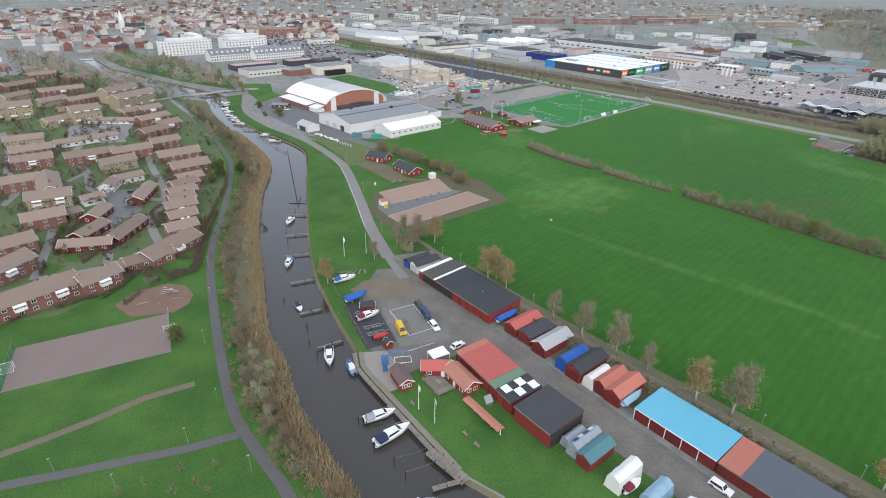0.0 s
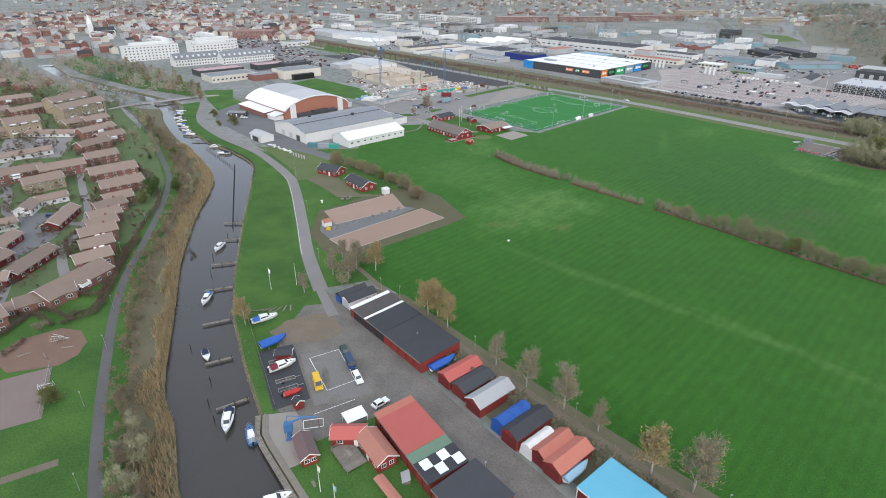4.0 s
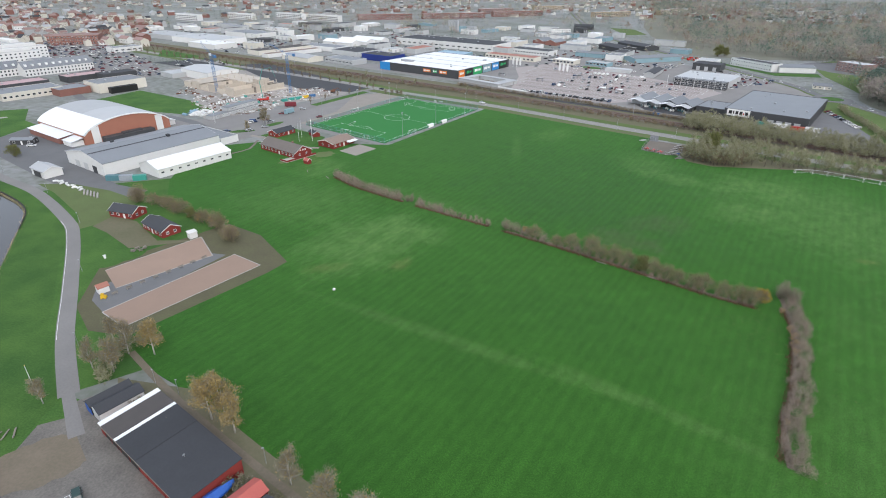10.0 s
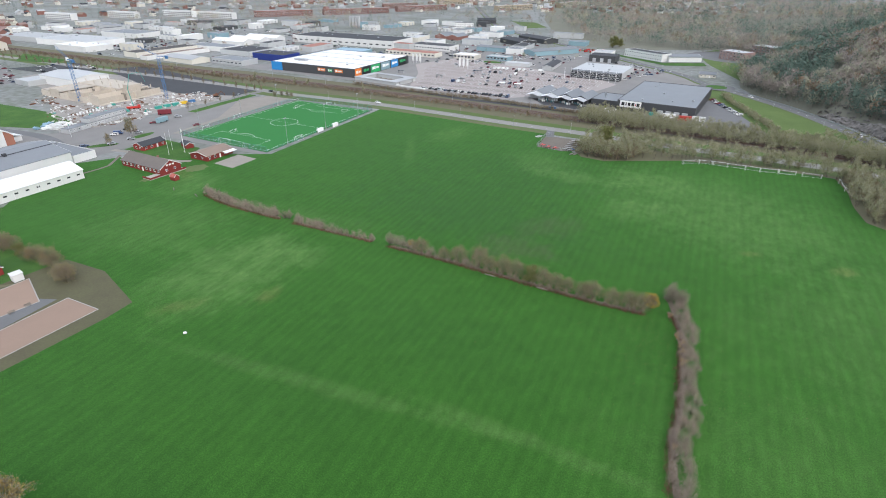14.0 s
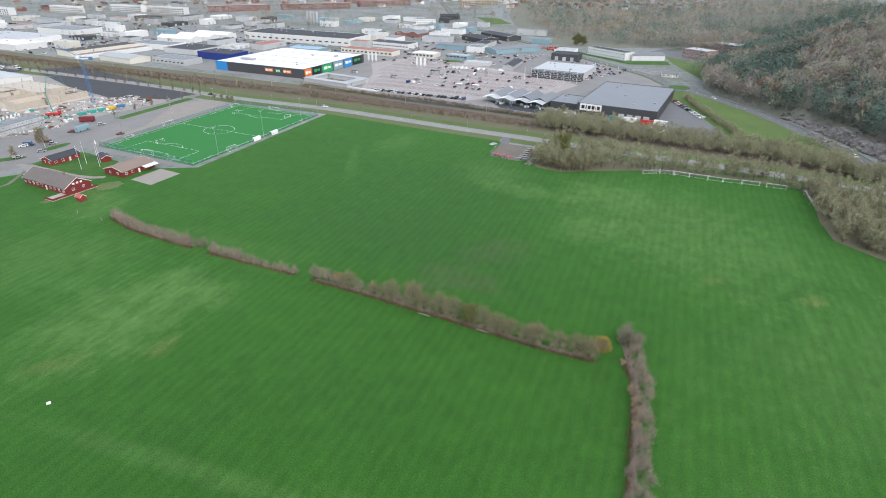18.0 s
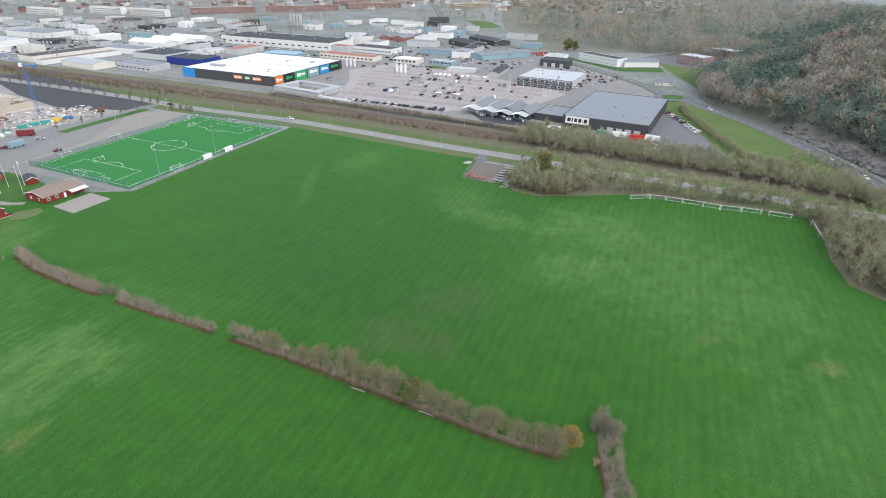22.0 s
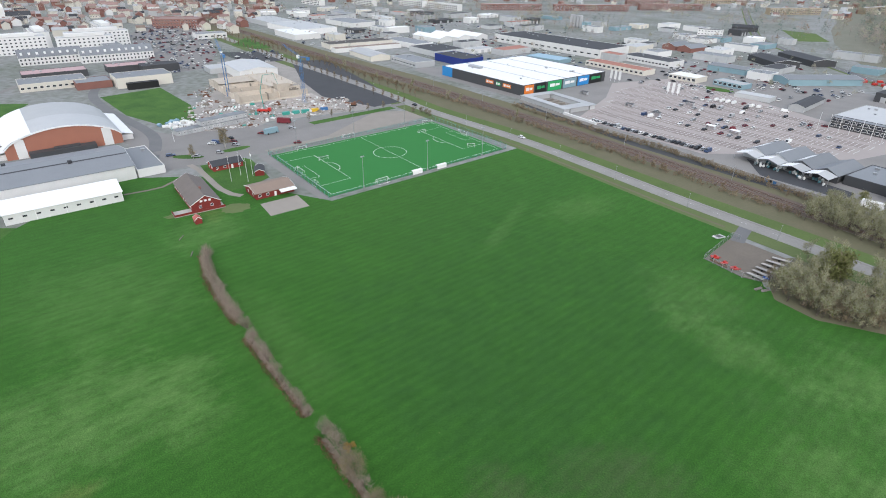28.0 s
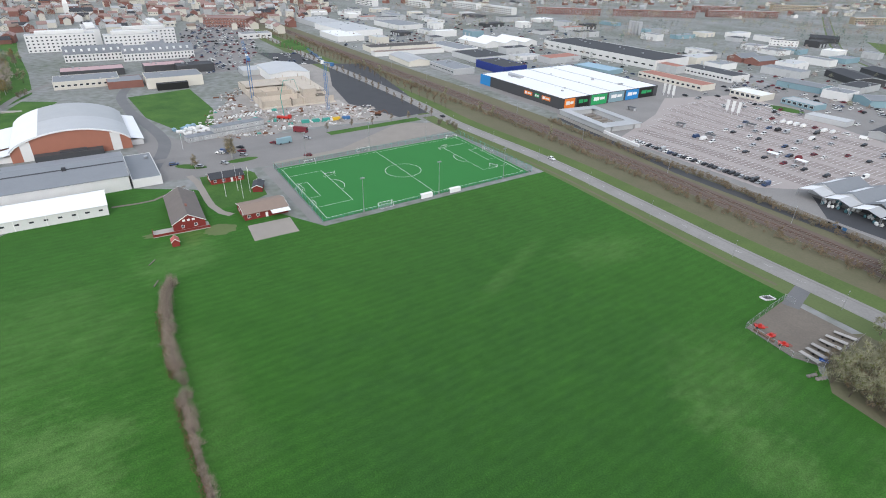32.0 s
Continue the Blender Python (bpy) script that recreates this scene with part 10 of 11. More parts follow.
for x, y, l, lab in ((-545, 398, 50, ""), (-510, 440, 62, "")):
    t = thing("slate_office", x, y, 66, "long office with a steep slate roof and white window rows", "office")
    part("wall", gable_shell(l, 16, 7.0, 13.0), RENDER_W, t)
    part("roof", gable_roof(l, 16, 7.0, 13.0, 0.2, 0.25), GREYFELT, t)
    for r in range(2):
        for s in (-1, 1):
            window_row(t, l, s * 8, 1.0 + r * 3.1, 3.0, 1.6, 1.9)
    for i in range(int(l / 6)):
        part("dormer", MB().cbox(-l / 2 + 3 + i * 6, -5.2, 9.0, 1.8, 2.4, 1.9), WHITE, t)
for x, y, l, r in ((-622, 405, 60, 66), (-655, 450, 52, -22), (-600, 480, 60, 66), (-650, 520, 56, -22), (-572, 450, 50, 66)):
    t = flat_hall("white_apartment_block", x, y, l, 15, r, 16, RENDER_W, PALEROOF, "white five-storey apartment block with stepped balconies", "apartment block", "white apartments", vents=3)
    for f in range(5):
        for s in (-1, 1):
            window_row(t, l, s * 7.5, 0.9 + f * 3.1, 4.0, 1.9, 1.6)
    part("penthouse", MB().cbox(0, 0, 16.4, l * 0.7, 9, 2.8), RENDER_W, t)
for k, (x, y, l, r) in enumerate(((-393, 1167, 115, 27), (-260, 1246, 145, 30), (-130, 1360, 130, 34), (-190, 1440, 90, 30), (-680, 1090, 70, -20), (-590, 1130, 75, -20), (-500, 1100, 80, -20), (-770, 1040, 70, -20), (86, 1415, 110, 38), (235, 1560, 120, 60), (-60, 1620, 110, 34))):
    t = flat_hall("far_apartment_block", x, y, l, 13, r, 11, (BRICK, RENDER_W, YBRICK)[0 if k < 4 else 1 if k < 8 else 2], PALEROOF, "long apartment block with rows of windows beyond the works", "apartment block", "far apartments")
    for f in range(3):
        window_row(t, l, -6.5, 0.8 + f * 3.2, 5.2, 3.4, 2.0)
for i in range(4):
    solid("silo", MB().tube([(0, 0, 0), (0, 0, 3), (0, 0, 17), (0, 0, 18)], [1.0, 2.4, 2.4, 1.2], 12), PALEROOF, "tall pale silo at the concrete works", "silo", "silos", pose(-214 + i * 5.2, 960 - i * 2, 0))
flat_hall("works_tower", -190, 955, 10, 8, -20, 9, TEALCLAD, PALEROOF, "small tower beside the silos", "works")
# by the wooded hill
flat_hall("white_depot", 191, 652, 54, 15, -57, 7.5, RENDER_W, FELT, "white two-storey depot with small windows", "depot", win=(2, 3.2, 1.4, 1.2))
big_gable_hall("depot_hall", 225, 638, 36, 22, 4, 5.0, 7.0, RENDER_W, GREYFELT, "white depot hall with a grey roof")
for x, y in ((290, 650), (347, 700)):
    flat_hall("brick_office", x, y, 30, 20, -60, 9, HAZETILE, PALEROOF, "red brick office block with a white roof structure", "office", vents=3, win=(3, 4.0, 2.0, 1.5))
plant(KIT["olive", 0], 172, 742, 2.3, 40, "trees by the depot", "tall tree with yellow-green autumn leaves")
plant(KIT["olive", 0], 182, 748, 1.7, 140, "trees by the depot", "tall tree with yellow-green autumn leaves")
gabled("yellow_cottage", 208, 536, 222, 532, 8, 3, 5, CREAM, GREYFELT, "cream cottage near the roundabout", "cottage")
flat("highway_green", [(64, 1111), (107, 1087), (118, 996), (82, 979)], 0.1, MEADOW)


# ---- building site ----
site = thing("concrete_shell", -300, 412, -26, "half-built concrete shell with bare walls", "building shell")
rs = random.Random(13)
part("slab", MB().box(-38, -26, 0.0, 38, 26, 0.7), SITECON, site)
for i in range(6):
    part("wall_panel", MB().box(-38 + i * 12.8, -26, 0.7, -26.5 + i * 12.8, -25.6, 4.5 + (i % 2) * 2.2), SITECON, site)
    part("wall_panel", MB().box(-38 + i * 12.8, 3, 0.7, -26.5 + i * 12.8, 3.4, 5.4), SITECON, site)
    part("cross_wall", MB().box(-37.6 + i * 14.5, -25.5, 0.7, -37.2 + i * 14.5, 25.5, 4.8), SITECON, site)
part("floor_plate", MB().box(-37, 4, 4.9, 16, 25.5, 5.3), SITECON, site)
part("floor_plate", MB().box(-37, -25, 4.5, -14, 3, 4.8), SITECON, site)
part("core", MB().box(18, 6, 0.7, 26, 16, 8.5), SITECON, site)
for i in range(14):
    part("column", MB().cbox(-34 + (i % 7) * 11, 8 + (i // 7) * 12, 5.3, 0.5, 0.5, 2.6), SITECON, site)


for i in range(26):
    x, y, a, b = rs.uniform(-36, 36), rs.uniform(-25, 25), rs.uniform(3, 11), rs.uniform(1.4, 5.0)
    part("partition_wall", MB().box(x, y, 0.7, min(x + a, 38), y + 0.3, 0.7 + b) if i % 2 else MB().box(x, y, 0.7, x + 0.3, min(y + a, 26), 0.7 + b), SITECON if i % 3 else GREYWOOD, site)
def tower_crane(x, y, h, rot, jib, label):
    t = thing("tower_crane", x, y, rot, label, "tower crane", "tower cranes")
    part("base", MB().cbox(0, 0, 0, 5, 5, 1.2), CONCRETE, t)
    m = MB()
    for sx in (-0.8, 0.8):
        for sy in (-0.8, 0.8):
            m.tube([(sx, sy, 1), (sx, sy, h)], 0.13, 4)
    for k in range(int(h / 2)):
        z = 1 + k * 2
        a, b = ((-0.8, -0.8), (0.8, -0.8)) if k % 2 else ((0.8, -0.8), (-0.8, -0.8))
        m.tube([(*a, z), (*b, z + 2)], 0.07, 3).tube([(-a[0], 0.8, z), (-b[0], 0.8, z + 2)], 0.07, 3)
    part("mast", m, CRANEBLUE, t)
    part("cab", MB().cbox(1.4, 0, h, 1.6, 1.6, 2.2), GELCOAT, t)
    j = MB()
    j.tube([(0, -0.6, h + 1), (jib * 0.7, -0.6, h + jib * 0.45)], 0.12, 4).tube([(0, 0.6, h + 1), (jib * 0.7, 0.6, h + jib * 0.45)], 0.12, 4).tube([(0, 0, h + 2.2), (jib * 0.7, 0, h + jib * 0.45 + 0.8)], 0.1, 4)
    part("jib", j, CRANEBLUE, t)
    part("counter_jib", MB().box(-7, -0.8, h + 0.8, 0, 0.8, h + 1.2).box(-7, -0.9, h - 0.8, -5, 0.9, h + 0.8), CRANEBLUE, t)
    return t


tower_crane(-299, 382, 30, 150, 20, "blue tower crane over the building site")
tower_crane(-240, 396, 31, 190, 18, "blue tower crane beside the rubble")
t = thing("concrete_pump", -249, 366, 30, "pale green concrete pump with a raised boom", "concrete pump")
part("truck", MB().box(-4.5, -1.2, 0.6, 4.5, 1.2, 2.0).box(2.6, -1.2, 2.0, 4.5, 1.2, 3.0), REDPAINT, t)
part("boom", MB().tube([(0, 0, 2), (-1, 0, 14), (2, 0, 24), (9, 0, 25), (11, 0, 18)], [0.3, 0.25, 0.2, 0.15, 0.1], 5), GREENPAINT, t)
for sx in (-3, 0, 3):
    for s in (-1, 1):
        part("wheel", MB().tube([(sx, s * 1.0, 0.5), (sx, s * 1.25, 0.5)], 0.5, 8), RUBBER, t)
cabin_body = MB().box(-1.45, -3, 0, 1.45, 3, 2.6).mesh("body", RENDER_G)
cabin_roof = MB().slab([(-1.5, -3.1, 2.75), (1.5, -3.1, 2.75), (1.5, 3.1, 2.9), (-1.5, 3.1, 2.9)], 0.12).mesh("roof", GREYFELT)
for i in range(25):
    r, c = (0, i) if i < 15 else (1, i - 10)
    t = thing("site_cabin", -254.5 + c * 0.72, 302.0 + c * 2.93, -13.8, "grey site cabin with a grey sheet roof" if r == 0 else "grey site cabin stacked on another", "site cabin", "site cabins", 0.06 + r * 2.92)
    part("body", cabin_body, None, t, "", pose(0, 0, 0, 0, 0, 0 + 90))
    part("roof", cabin_roof, None, t, "", pose(0, 0, 0, 0, 0, 90))
    plain_window(t, 0, 0, 0, 0, 0.9, 0.9).matrix_local = pose(3.02, 0, 1.1, 0, 0, 90)
for i in range(90):
    x, y = rs.uniform(-330, -215), 0
    y = 372 + (x + 270) * -0.42 + rs.uniform(-42, 46)
    if not inside((x, y), [(-258, 304), (-228, 334), (-232, 352), (-200, 405), (-230, 425), (-270, 385), (-330, 385), (-352, 408), (-300, 350)]):
        continue
    kind = i % 4
    s = rs.uniform(0.7, 1.6)
    solid("wrapped_pallet", MB().cbox(0, 0, 0.06, 2.4 * s, 1.2 * s, 0.5 * s).cbox(0.2, 0.1, 0.06 + 0.5 * s, 1.8 * s, 0.9 * s, 0.4 * s), (WHITETARP, GREYWOOD, GREENPAINT, RUST)[kind], ("white wrapped", "grey timber", "turquoise", "rusty steel")[kind] + " material stack on the site", "materials", "material stacks", pose(x, y, 0.0, 0, 0, rs.uniform(0, 180)))
for i in range(5):
    solid("skip", MB().box(-2.4, -1.1, 0.1, 2.4, 1.1, 1.9).box(-2.2, -0.9, 1.9, 2.2, 0.9, 2.0), GREENPAINT if i < 3 else (YELLOWPAINT if i == 3 else CRANEBLUE), "turquoise steel container on the site" if i < 3 else "yellow steel container on the site" if i == 3 else "blue steel container on the site", "container", "site containers", pose(-232 + i * 3.5, 368 + i * 5.5, 0.05, 0, 0, 60))
debris = MB()
for x, y in region_points([(-258, 304), (-226, 334), (-232, 352), (-198, 405), (-232, 428), (-262, 400), (-268, 372), (-330, 372), (-345, 398), (-340, 420), (-300, 345)], 900, 71, 1.0):
    s, a = rs.uniform(0.25, 1.1), rs.uniform(0, 3.14)
    c, d = math.cos(a) * s, math.sin(a) * s
    l = rs.uniform(0.4, 2.2)
    debris.prism([(x + c * l - d * 0.4, y + d * l + c * 0.4), (x - c * l - d * 0.4, y - d * l + c * 0.4), (x - c * l + d * 0.4, y - d * l - c * 0.4), (x + c * l + d * 0.4, y + d * l - c * 0.4)], 0.05, 0.1 + rs.uniform(0.15, 0.9) * s, rs.choice((0, 0, 1, 1, 1, 2, 3)))
solid("site_debris", debris, [WHITETARP, RUBBLE, GREYWOOD, RUST], "loose boards, bags and broken concrete on the site", "debris", "", None, "stuff")
for i in range(16):
    solid("tarped_pile", MB().box(-1.8, -1.1, 0.05, 1.8, 1.1, 0.9).slab([(-1.9, -1.2, 1.0), (1.9, -1.2, 1.0), (1.5, 0, 1.6), (-1.5, 0, 1.6)], 0.1).slab([(-1.5, 0, 1.6), (1.5, 0, 1.6), (1.9, 1.2, 1.0), (-1.9, 1.2, 1.0)], 0.1), WHITETARP if i % 4 else PALETARP, "white wrapped stack of building material beside the cabins", "materials", "wrapped stacks", pose(-279 + (i % 4) * 4.4 + rs.uniform(-1, 1), 309.5 + (i // 4) * 4.2 + rs.uniform(-1, 1), 0.03, 0, 0, rs.uniform(0, 180)))
for i in range(26):
    solid("bulk_bag", MB().tube([(0, 0, 0.05), (0, 0, 0.5), (0, 0, 1.0)], [0.55, 0.7, 0.55], 7), WHITETARP, "white bulk bag of building material", "bulk bag", "bulk bags", pose(-279 + 0.2 * i + 1.7 * (i % 3), 344 + i * 0.9, 0, 0, 0, i * 20))
t = thing("excavator", -208, 410, 30, "tracked excavator on the black membrane", "excavator")
part("undercarriage", MB().box(-2, -1.3, 0.1, 2, -0.7, 0.9).box(-2, 0.7, 0.1, 2, 1.3, 0.9).box(-1, -0.7, 0.5, 1, 0.7, 1.0), RUBBER, t)
part("house", MB().box(-2.0, -1.2, 1.0, 1.4, 1.2, 2.2).box(0.0, 0.2, 2.2, 1.4, 1.2, 3.0), RUST, t)
part("boom", MB().tube([(1.4, -0.3, 1.6), (4.0, -0.3, 4.0), (6.4, -0.3, 2.2), (6.6, -0.3, 0.6)], [0.35, 0.3, 0.22, 0.3], 5), RUST, t)

# ---- the wooded hill ----
FOOT = [(120, 296), (200, 268), (255, 243), (285, 242), (318, 243), (359, 241), (410, 233), (450, 222), (480, 222), (510, 233), (560, 262), (640, 330), (760, 420), (900, 420), (1100, 400)]


def foot_x(y):
    return float(np.interp(y, [p[0] for p in FOOT], [p[1] for p in FOOT]))


def hill_z(x, y):
    s = x - foot_x(y)
    k = min(1.0, max(0.0, s / 170.0))
    amp = float(np.interp(y, [60, 180, 300, 480, 620, 800, 1100], [6, 34, 54, 52, 46, 36, 20]))
    cliff = 6.0 * min(1.0, max(0.0, (s - 2) / 9.0)) * (1.0 if 230 < y < 470 else 0.3)
    n = noise.noise(Vector((x * 0.012, y * 0.012, 1.3))) * 9 * k + noise.noise(Vector((x * 0.05, y * 0.05, 4.0))) * 2.0 * min(1, s / 30)
    return max(-0.5, cliff + (amp - 6) * (k * k * (3 - 2 * k)) + n) if s > 0 else -0.5


hm, nx, ny = MB(), 70, 90
vs = []
for j in range(ny + 1):
    y = 60 + 1140 * (j / ny) ** 1.15
    for i in range(nx + 1):
        x = foot_x(y) - 2 + 900 * (i / nx) ** 1.5
        vs.append((x, y, hill_z(x, y)))
hm.add(vs, [(j * (nx + 1) + i, j * (nx + 1) + i + 1, (j + 1) * (nx + 1) + i + 1, (j + 1) * (nx + 1) + i) for j in range(ny) for i in range(nx)])
tagged(new("hill_ground", hm.mesh("hill_ground", HILLSOIL, True)), "", "", "", "structure")


def tree_pack(kind, seed, n):
    """Corner rows and colours of one far tree of unit height: 1 a conifer, others a bare or thinly leaved crown on a pale stem."""
    rnd = random.Random(seed)
    V, M = [], []
    for a in (0.0, 2.1):
        V += [(-0.010 * math.cos(a), -0.010 * math.sin(a), -0.03), (0.010 * math.cos(a), 0.010 * math.sin(a), -0.03), (0, 0, 0.82)]
        M.append(0)
    for k in range(n):
        a = rnd.uniform(0, 6.283)
        if kind == 1:
            t = rnd.random() ** 0.8
            rad = 0.25 * (1.0 - t) ** 0.75 * (0.55 + 0.45 * rnd.random()) + 0.012
            z = 0.16 + 0.84 * t
            d = Vector((math.cos(a), math.sin(a), rnd.uniform(-0.55, 0.1)))
            ln, wd = rnd.uniform(0.08, 0.14), rnd.uniform(0.030, 0.055)
        else:
            c = rnd.uniform(-0.25, 1.0)
            q = math.sqrt(1 - c * c)
            t = rnd.random() ** 0.45
            rad, z = 0.30 * q * t, 0.52 + 0.44 * c * t
            d = Vector((math.cos(a) * q, math.sin(a) * q, 0.5 + 0.6 * c)) + Vector((rnd.gauss(0, 0.3), rnd.gauss(0, 0.3), rnd.gauss(0, 0.3)))
            ln, wd = rnd.uniform(0.08, 0.17), rnd.uniform(0.018, 0.032) if kind in (2, 3) else rnd.uniform(0.022, 0.036)
        p = Vector((rad * math.cos(a), rad * math.sin(a), z))
        d = d.normalized()
        w = d.cross(Vector((rnd.gauss(0, 0.25), rnd.gauss(0, 0.25), 1)) if kind == 1 else Vector((rnd.gauss(0, 1), rnd.gauss(0, 1), rnd.gauss(0, 1)))).normalized() * wd
        V += [tuple(p - w), tuple(p + w), tuple(p + d * ln)]
        M.append(kind)
    return np.array(V), np.array(M)


def tri_mesh(name, V, M, mats):
    me = bpy.data.meshes.new(name)
    me.vertices.add(len(V))
    me.vertices.foreach_set("co", V.astype(np.float32).ravel())
    me.loops.add(len(V))
    me.loops.foreach_set("vertex_index", np.arange(len(V), dtype=np.int32))
    me.polygons.add(len(V) // 3)
    me.polygons.foreach_set("loop_start", np.arange(0, len(V), 3, dtype=np.int32))
    for m in mats:
        me.materials.append(m)
    me.polygons.foreach_set("material_index", M.astype(np.int32))
    me.update(calc_edges=True)
    return me


def wood_stuff(name, label, spots, seed, n, conifer, size):
    """Woodland that nobody could count, in one mesh; conifers and bare trees stand in patches."""
    rnd = random.Random(seed)
    packs = {k: [tree_pack(k, seed * 31 + k * 7 + j, n if k == 1 else int(n * 1.15)) for j in range(4)] for k in (1, 2, 3, 4, 5)}
    out, col = [], []
    for x, y, z in spots:
        patch = noise.noise(Vector((x * 0.017, y * 0.017, 7.7)))
        kind = 1 if rnd.random() < conifer + 1.3 * patch else rnd.choice((2, 2, 2, 2, 2, 3, 3, 3, 4, 5))
        V, M = packs[kind][rnd.randrange(4)]
        h = rnd.uniform(8, 14) * size * (1.15 if kind == 1 else 1.0)
        w, a = h * (rnd.uniform(0.7, 0.95) if kind == 1 else rnd.uniform(0.9, 1.2)), rnd.uniform(0, 6.283)
        c, d = math.cos(a) * w, math.sin(a) * w
        out.append(np.stack([V[:, 0] * c - V[:, 1] * d + x, V[:, 0] * d + V[:, 1] * c + y, V[:, 2] * h + z], 1))
        col.append(M)
    me = tri_mesh(name, np.concatenate(out), np.concatenate(col), [GREYBARK, NEEDLE, FTWIG, FOLIVE, FTAN, FOLIVE])
    tagged(new(name, me), label, "woodland", "", "stuff")


rh = random.Random(41)
spots = []
for i in range(11500):
    y = rh.uniform(70, 820)
    s = 3 + 460 * rh.random() ** 1.35
    x = foot_x(y) + s
    if s < 8 and 250 < y < 385:
        continue
    spots.append((x, y, hill_z(x, y)))
wood_stuff("hill_forest", "mixed autumn forest of dark conifers and bare trees", spots, 5, 70, 0.62, 1.12)
spots = []
for i in range(9500):
    y = 735 + 1500 * rh.random() ** 1.6
    x = rh.uniform(150, 1150)
    if x > float(np.interp(y, [700, 760, 835, 1048, 1331, 2300], [420, 205, 158, 152, 190, 260])):
        spots.append((x, y, hill_z(x, y) if y < 1190 and x > foot_x(y) else 0.0))
for x, y in region_points([(232, 470), (240, 520), (246, 575), (262, 592), (300, 590), (318, 640), (322, 668), (300, 700), (262, 712), (240, 760), (420, 780), (430, 640), (300, 540)], 420, 91, 4.0):
    spots.append((x, y, hill_z(x, y)))
wood_stuff("far_wood_east", "distant mixed woodland beyond the works", spots, 6, 36, 0.5, 1.35)
spots = []
for i in range(6500):
    a = rh.random()
    x, y = rh.uniform(-1900, 500), rh.uniform(820, 2600)
    if noise.noise(Vector((x * 0.006, y * 0.006, 3.0))) > 0.05 - 0.16 * (y > 1000) - 0.2 * (y > 1500):
        spots.append((x, y, 0.0))
wood_stuff("far_wood_north", "distant bare trees among the suburbs", spots, 7, 32, 0.25, 1.3)
spots = []
for i in range(2600):
    x, y = rh.uniform(-1900, -650), rh.uniform(-100, 900)
    if noise.noise(Vector((x * 0.008, y * 0.008, 5.0))) > 0.0:
        spots.append((x, y, 0.0))
wood_stuff("far_wood_west", "distant bare trees round the old town", spots, 8, 20, 0.15, 1.1)
spots = []
for x, y in region_points([(-760, 830), (-560, 700), (-430, 610), (-250, 560), (-60, 625), (130, 605), (180, 720), (120, 880), (20, 1040), (-300, 1080), (-700, 1040)], 260, 72, 5.0):
    spots.append((x, y, 0.0))
wood_stuff("works_trees", "small bare trees scattered between the works", spots, 9, 70, 0.12, 0.6)
spots = [(*p, 0.0) for p in region_points([(-430, 240), (-520, 262), (-640, 300), (-700, 340), (-600, 345), (-470, 300), (-400, 262)], 150, 73, 4.0) + region_points([(-395, 205), (-460, 228), (-560, 244), (-700, 290), (-720, 250), (-560, 215), (-450, 200)], 130, 74, 4.0)]
wood_stuff("riverside_wood", "tall bare trees along the upper river", spots, 10, 60, 0.08, 1.0)
flat("forest_floor_north", [(140, 745), (165, 735), (225, 722), (300, 735), (430, 722), (445, 1250), (430, 2400), (200, 2400), (150, 1300), (130, 1150), (122, 980), (128, 860)], 0.03, HILLSOIL)
flat("forest_floor_offices", [(236, 480), (241, 545), (245, 606), (262, 700), (300, 733), (430, 720), (345, 600), (266, 520)], 0.035, MEADOW)
flat("depot_green", [(150, 735), (164, 690), (170, 668), (199, 620), (244, 622), (240, 600), (196, 600), (150, 690)], 0.06, LAWN)
flat("office_court", [(246, 690), (262, 640), (276, 625), (300, 615), (360, 660), (372, 700), (330, 726), (268, 712)], 0.06, ASPHALT)
rocks, rk = MB(), random.Random(43)
rows = []
for j in range(95):
    y = 236 + j * 1.55
    top = 2.6 + 4.6 * (0.5 + noise.noise(Vector((y * 0.05, 0.3, 2.0)))) * min(1.0, max(0.0, (384 - y) / 40.0), (y - 215) / 40.0)
    row = []
    for i in range(8):
        k = i / 7
        n = noise.noise(Vector((y * 0.22, k * 3.0, 1.0)))
        row.append((foot_x(y) - 0.6 + 6.5 * k ** 1.4 + 2.2 * n + rk.uniform(-0.7, 0.7), y + rk.uniform(-0.6, 0.6), -0.3 + top * min(1.0, k * 1.25) + 0.9 * noise.noise(Vector((y * 0.4, k * 5.0, 6.0))) + rk.uniform(-0.25, 0.25)))
    rows.append(row)
for r0, r1 in zip(rows, rows[1:]):
    for i in range(7):
        rocks.add([r0[i], r0[i + 1], r1[i + 1], r1[i]], [(0, 1, 2), (0, 2, 3)] if rk.random() < 0.5 else [(0, 1, 3), (1, 2, 3)])
for i in range(420):
    y = rh.uniform(226, 390)
    x = foot_x(y) + rh.uniform(-1.5, 16)
    s = rh.uniform(0.5, 1.9)
    z = max(0.0, hill_z(x, y))
    pts = [(x + rh.uniform(-s, s), y + rh.uniform(-s, s), z + rh.uniform(-0.4, 1.0) * s) for _ in range(6)]
    rocks.add(pts, [(0, 1, 2), (0, 2, 3), (0, 3, 4), (0, 4, 5), (1, 2, 5), (2, 3, 5), (3, 4, 5), (1, 4, 5)])
solid("rock_cutting", rocks, ROCK, "broken grey rock face beside the highway", "rock", "", None, "stuff")
guard = strip_mb([p for p in highway if 200 < p.y < 470], -4.9, -4.8, 1.2)
strip_mb([p for p in highway if 200 < p.y < 470], -4.8, -4.799, 1.2, 0.7, 0, guard)
tagged(new("guard_rail", guard.mesh("guard_rail", STEEL)), "", "", "", "structure")
emb = strip_mb(highway, -6.5, -4.5, 0.0, 0.5)
strip_mb(highway, 4.5, 6.5, 0.5, 0.0, 0, emb)
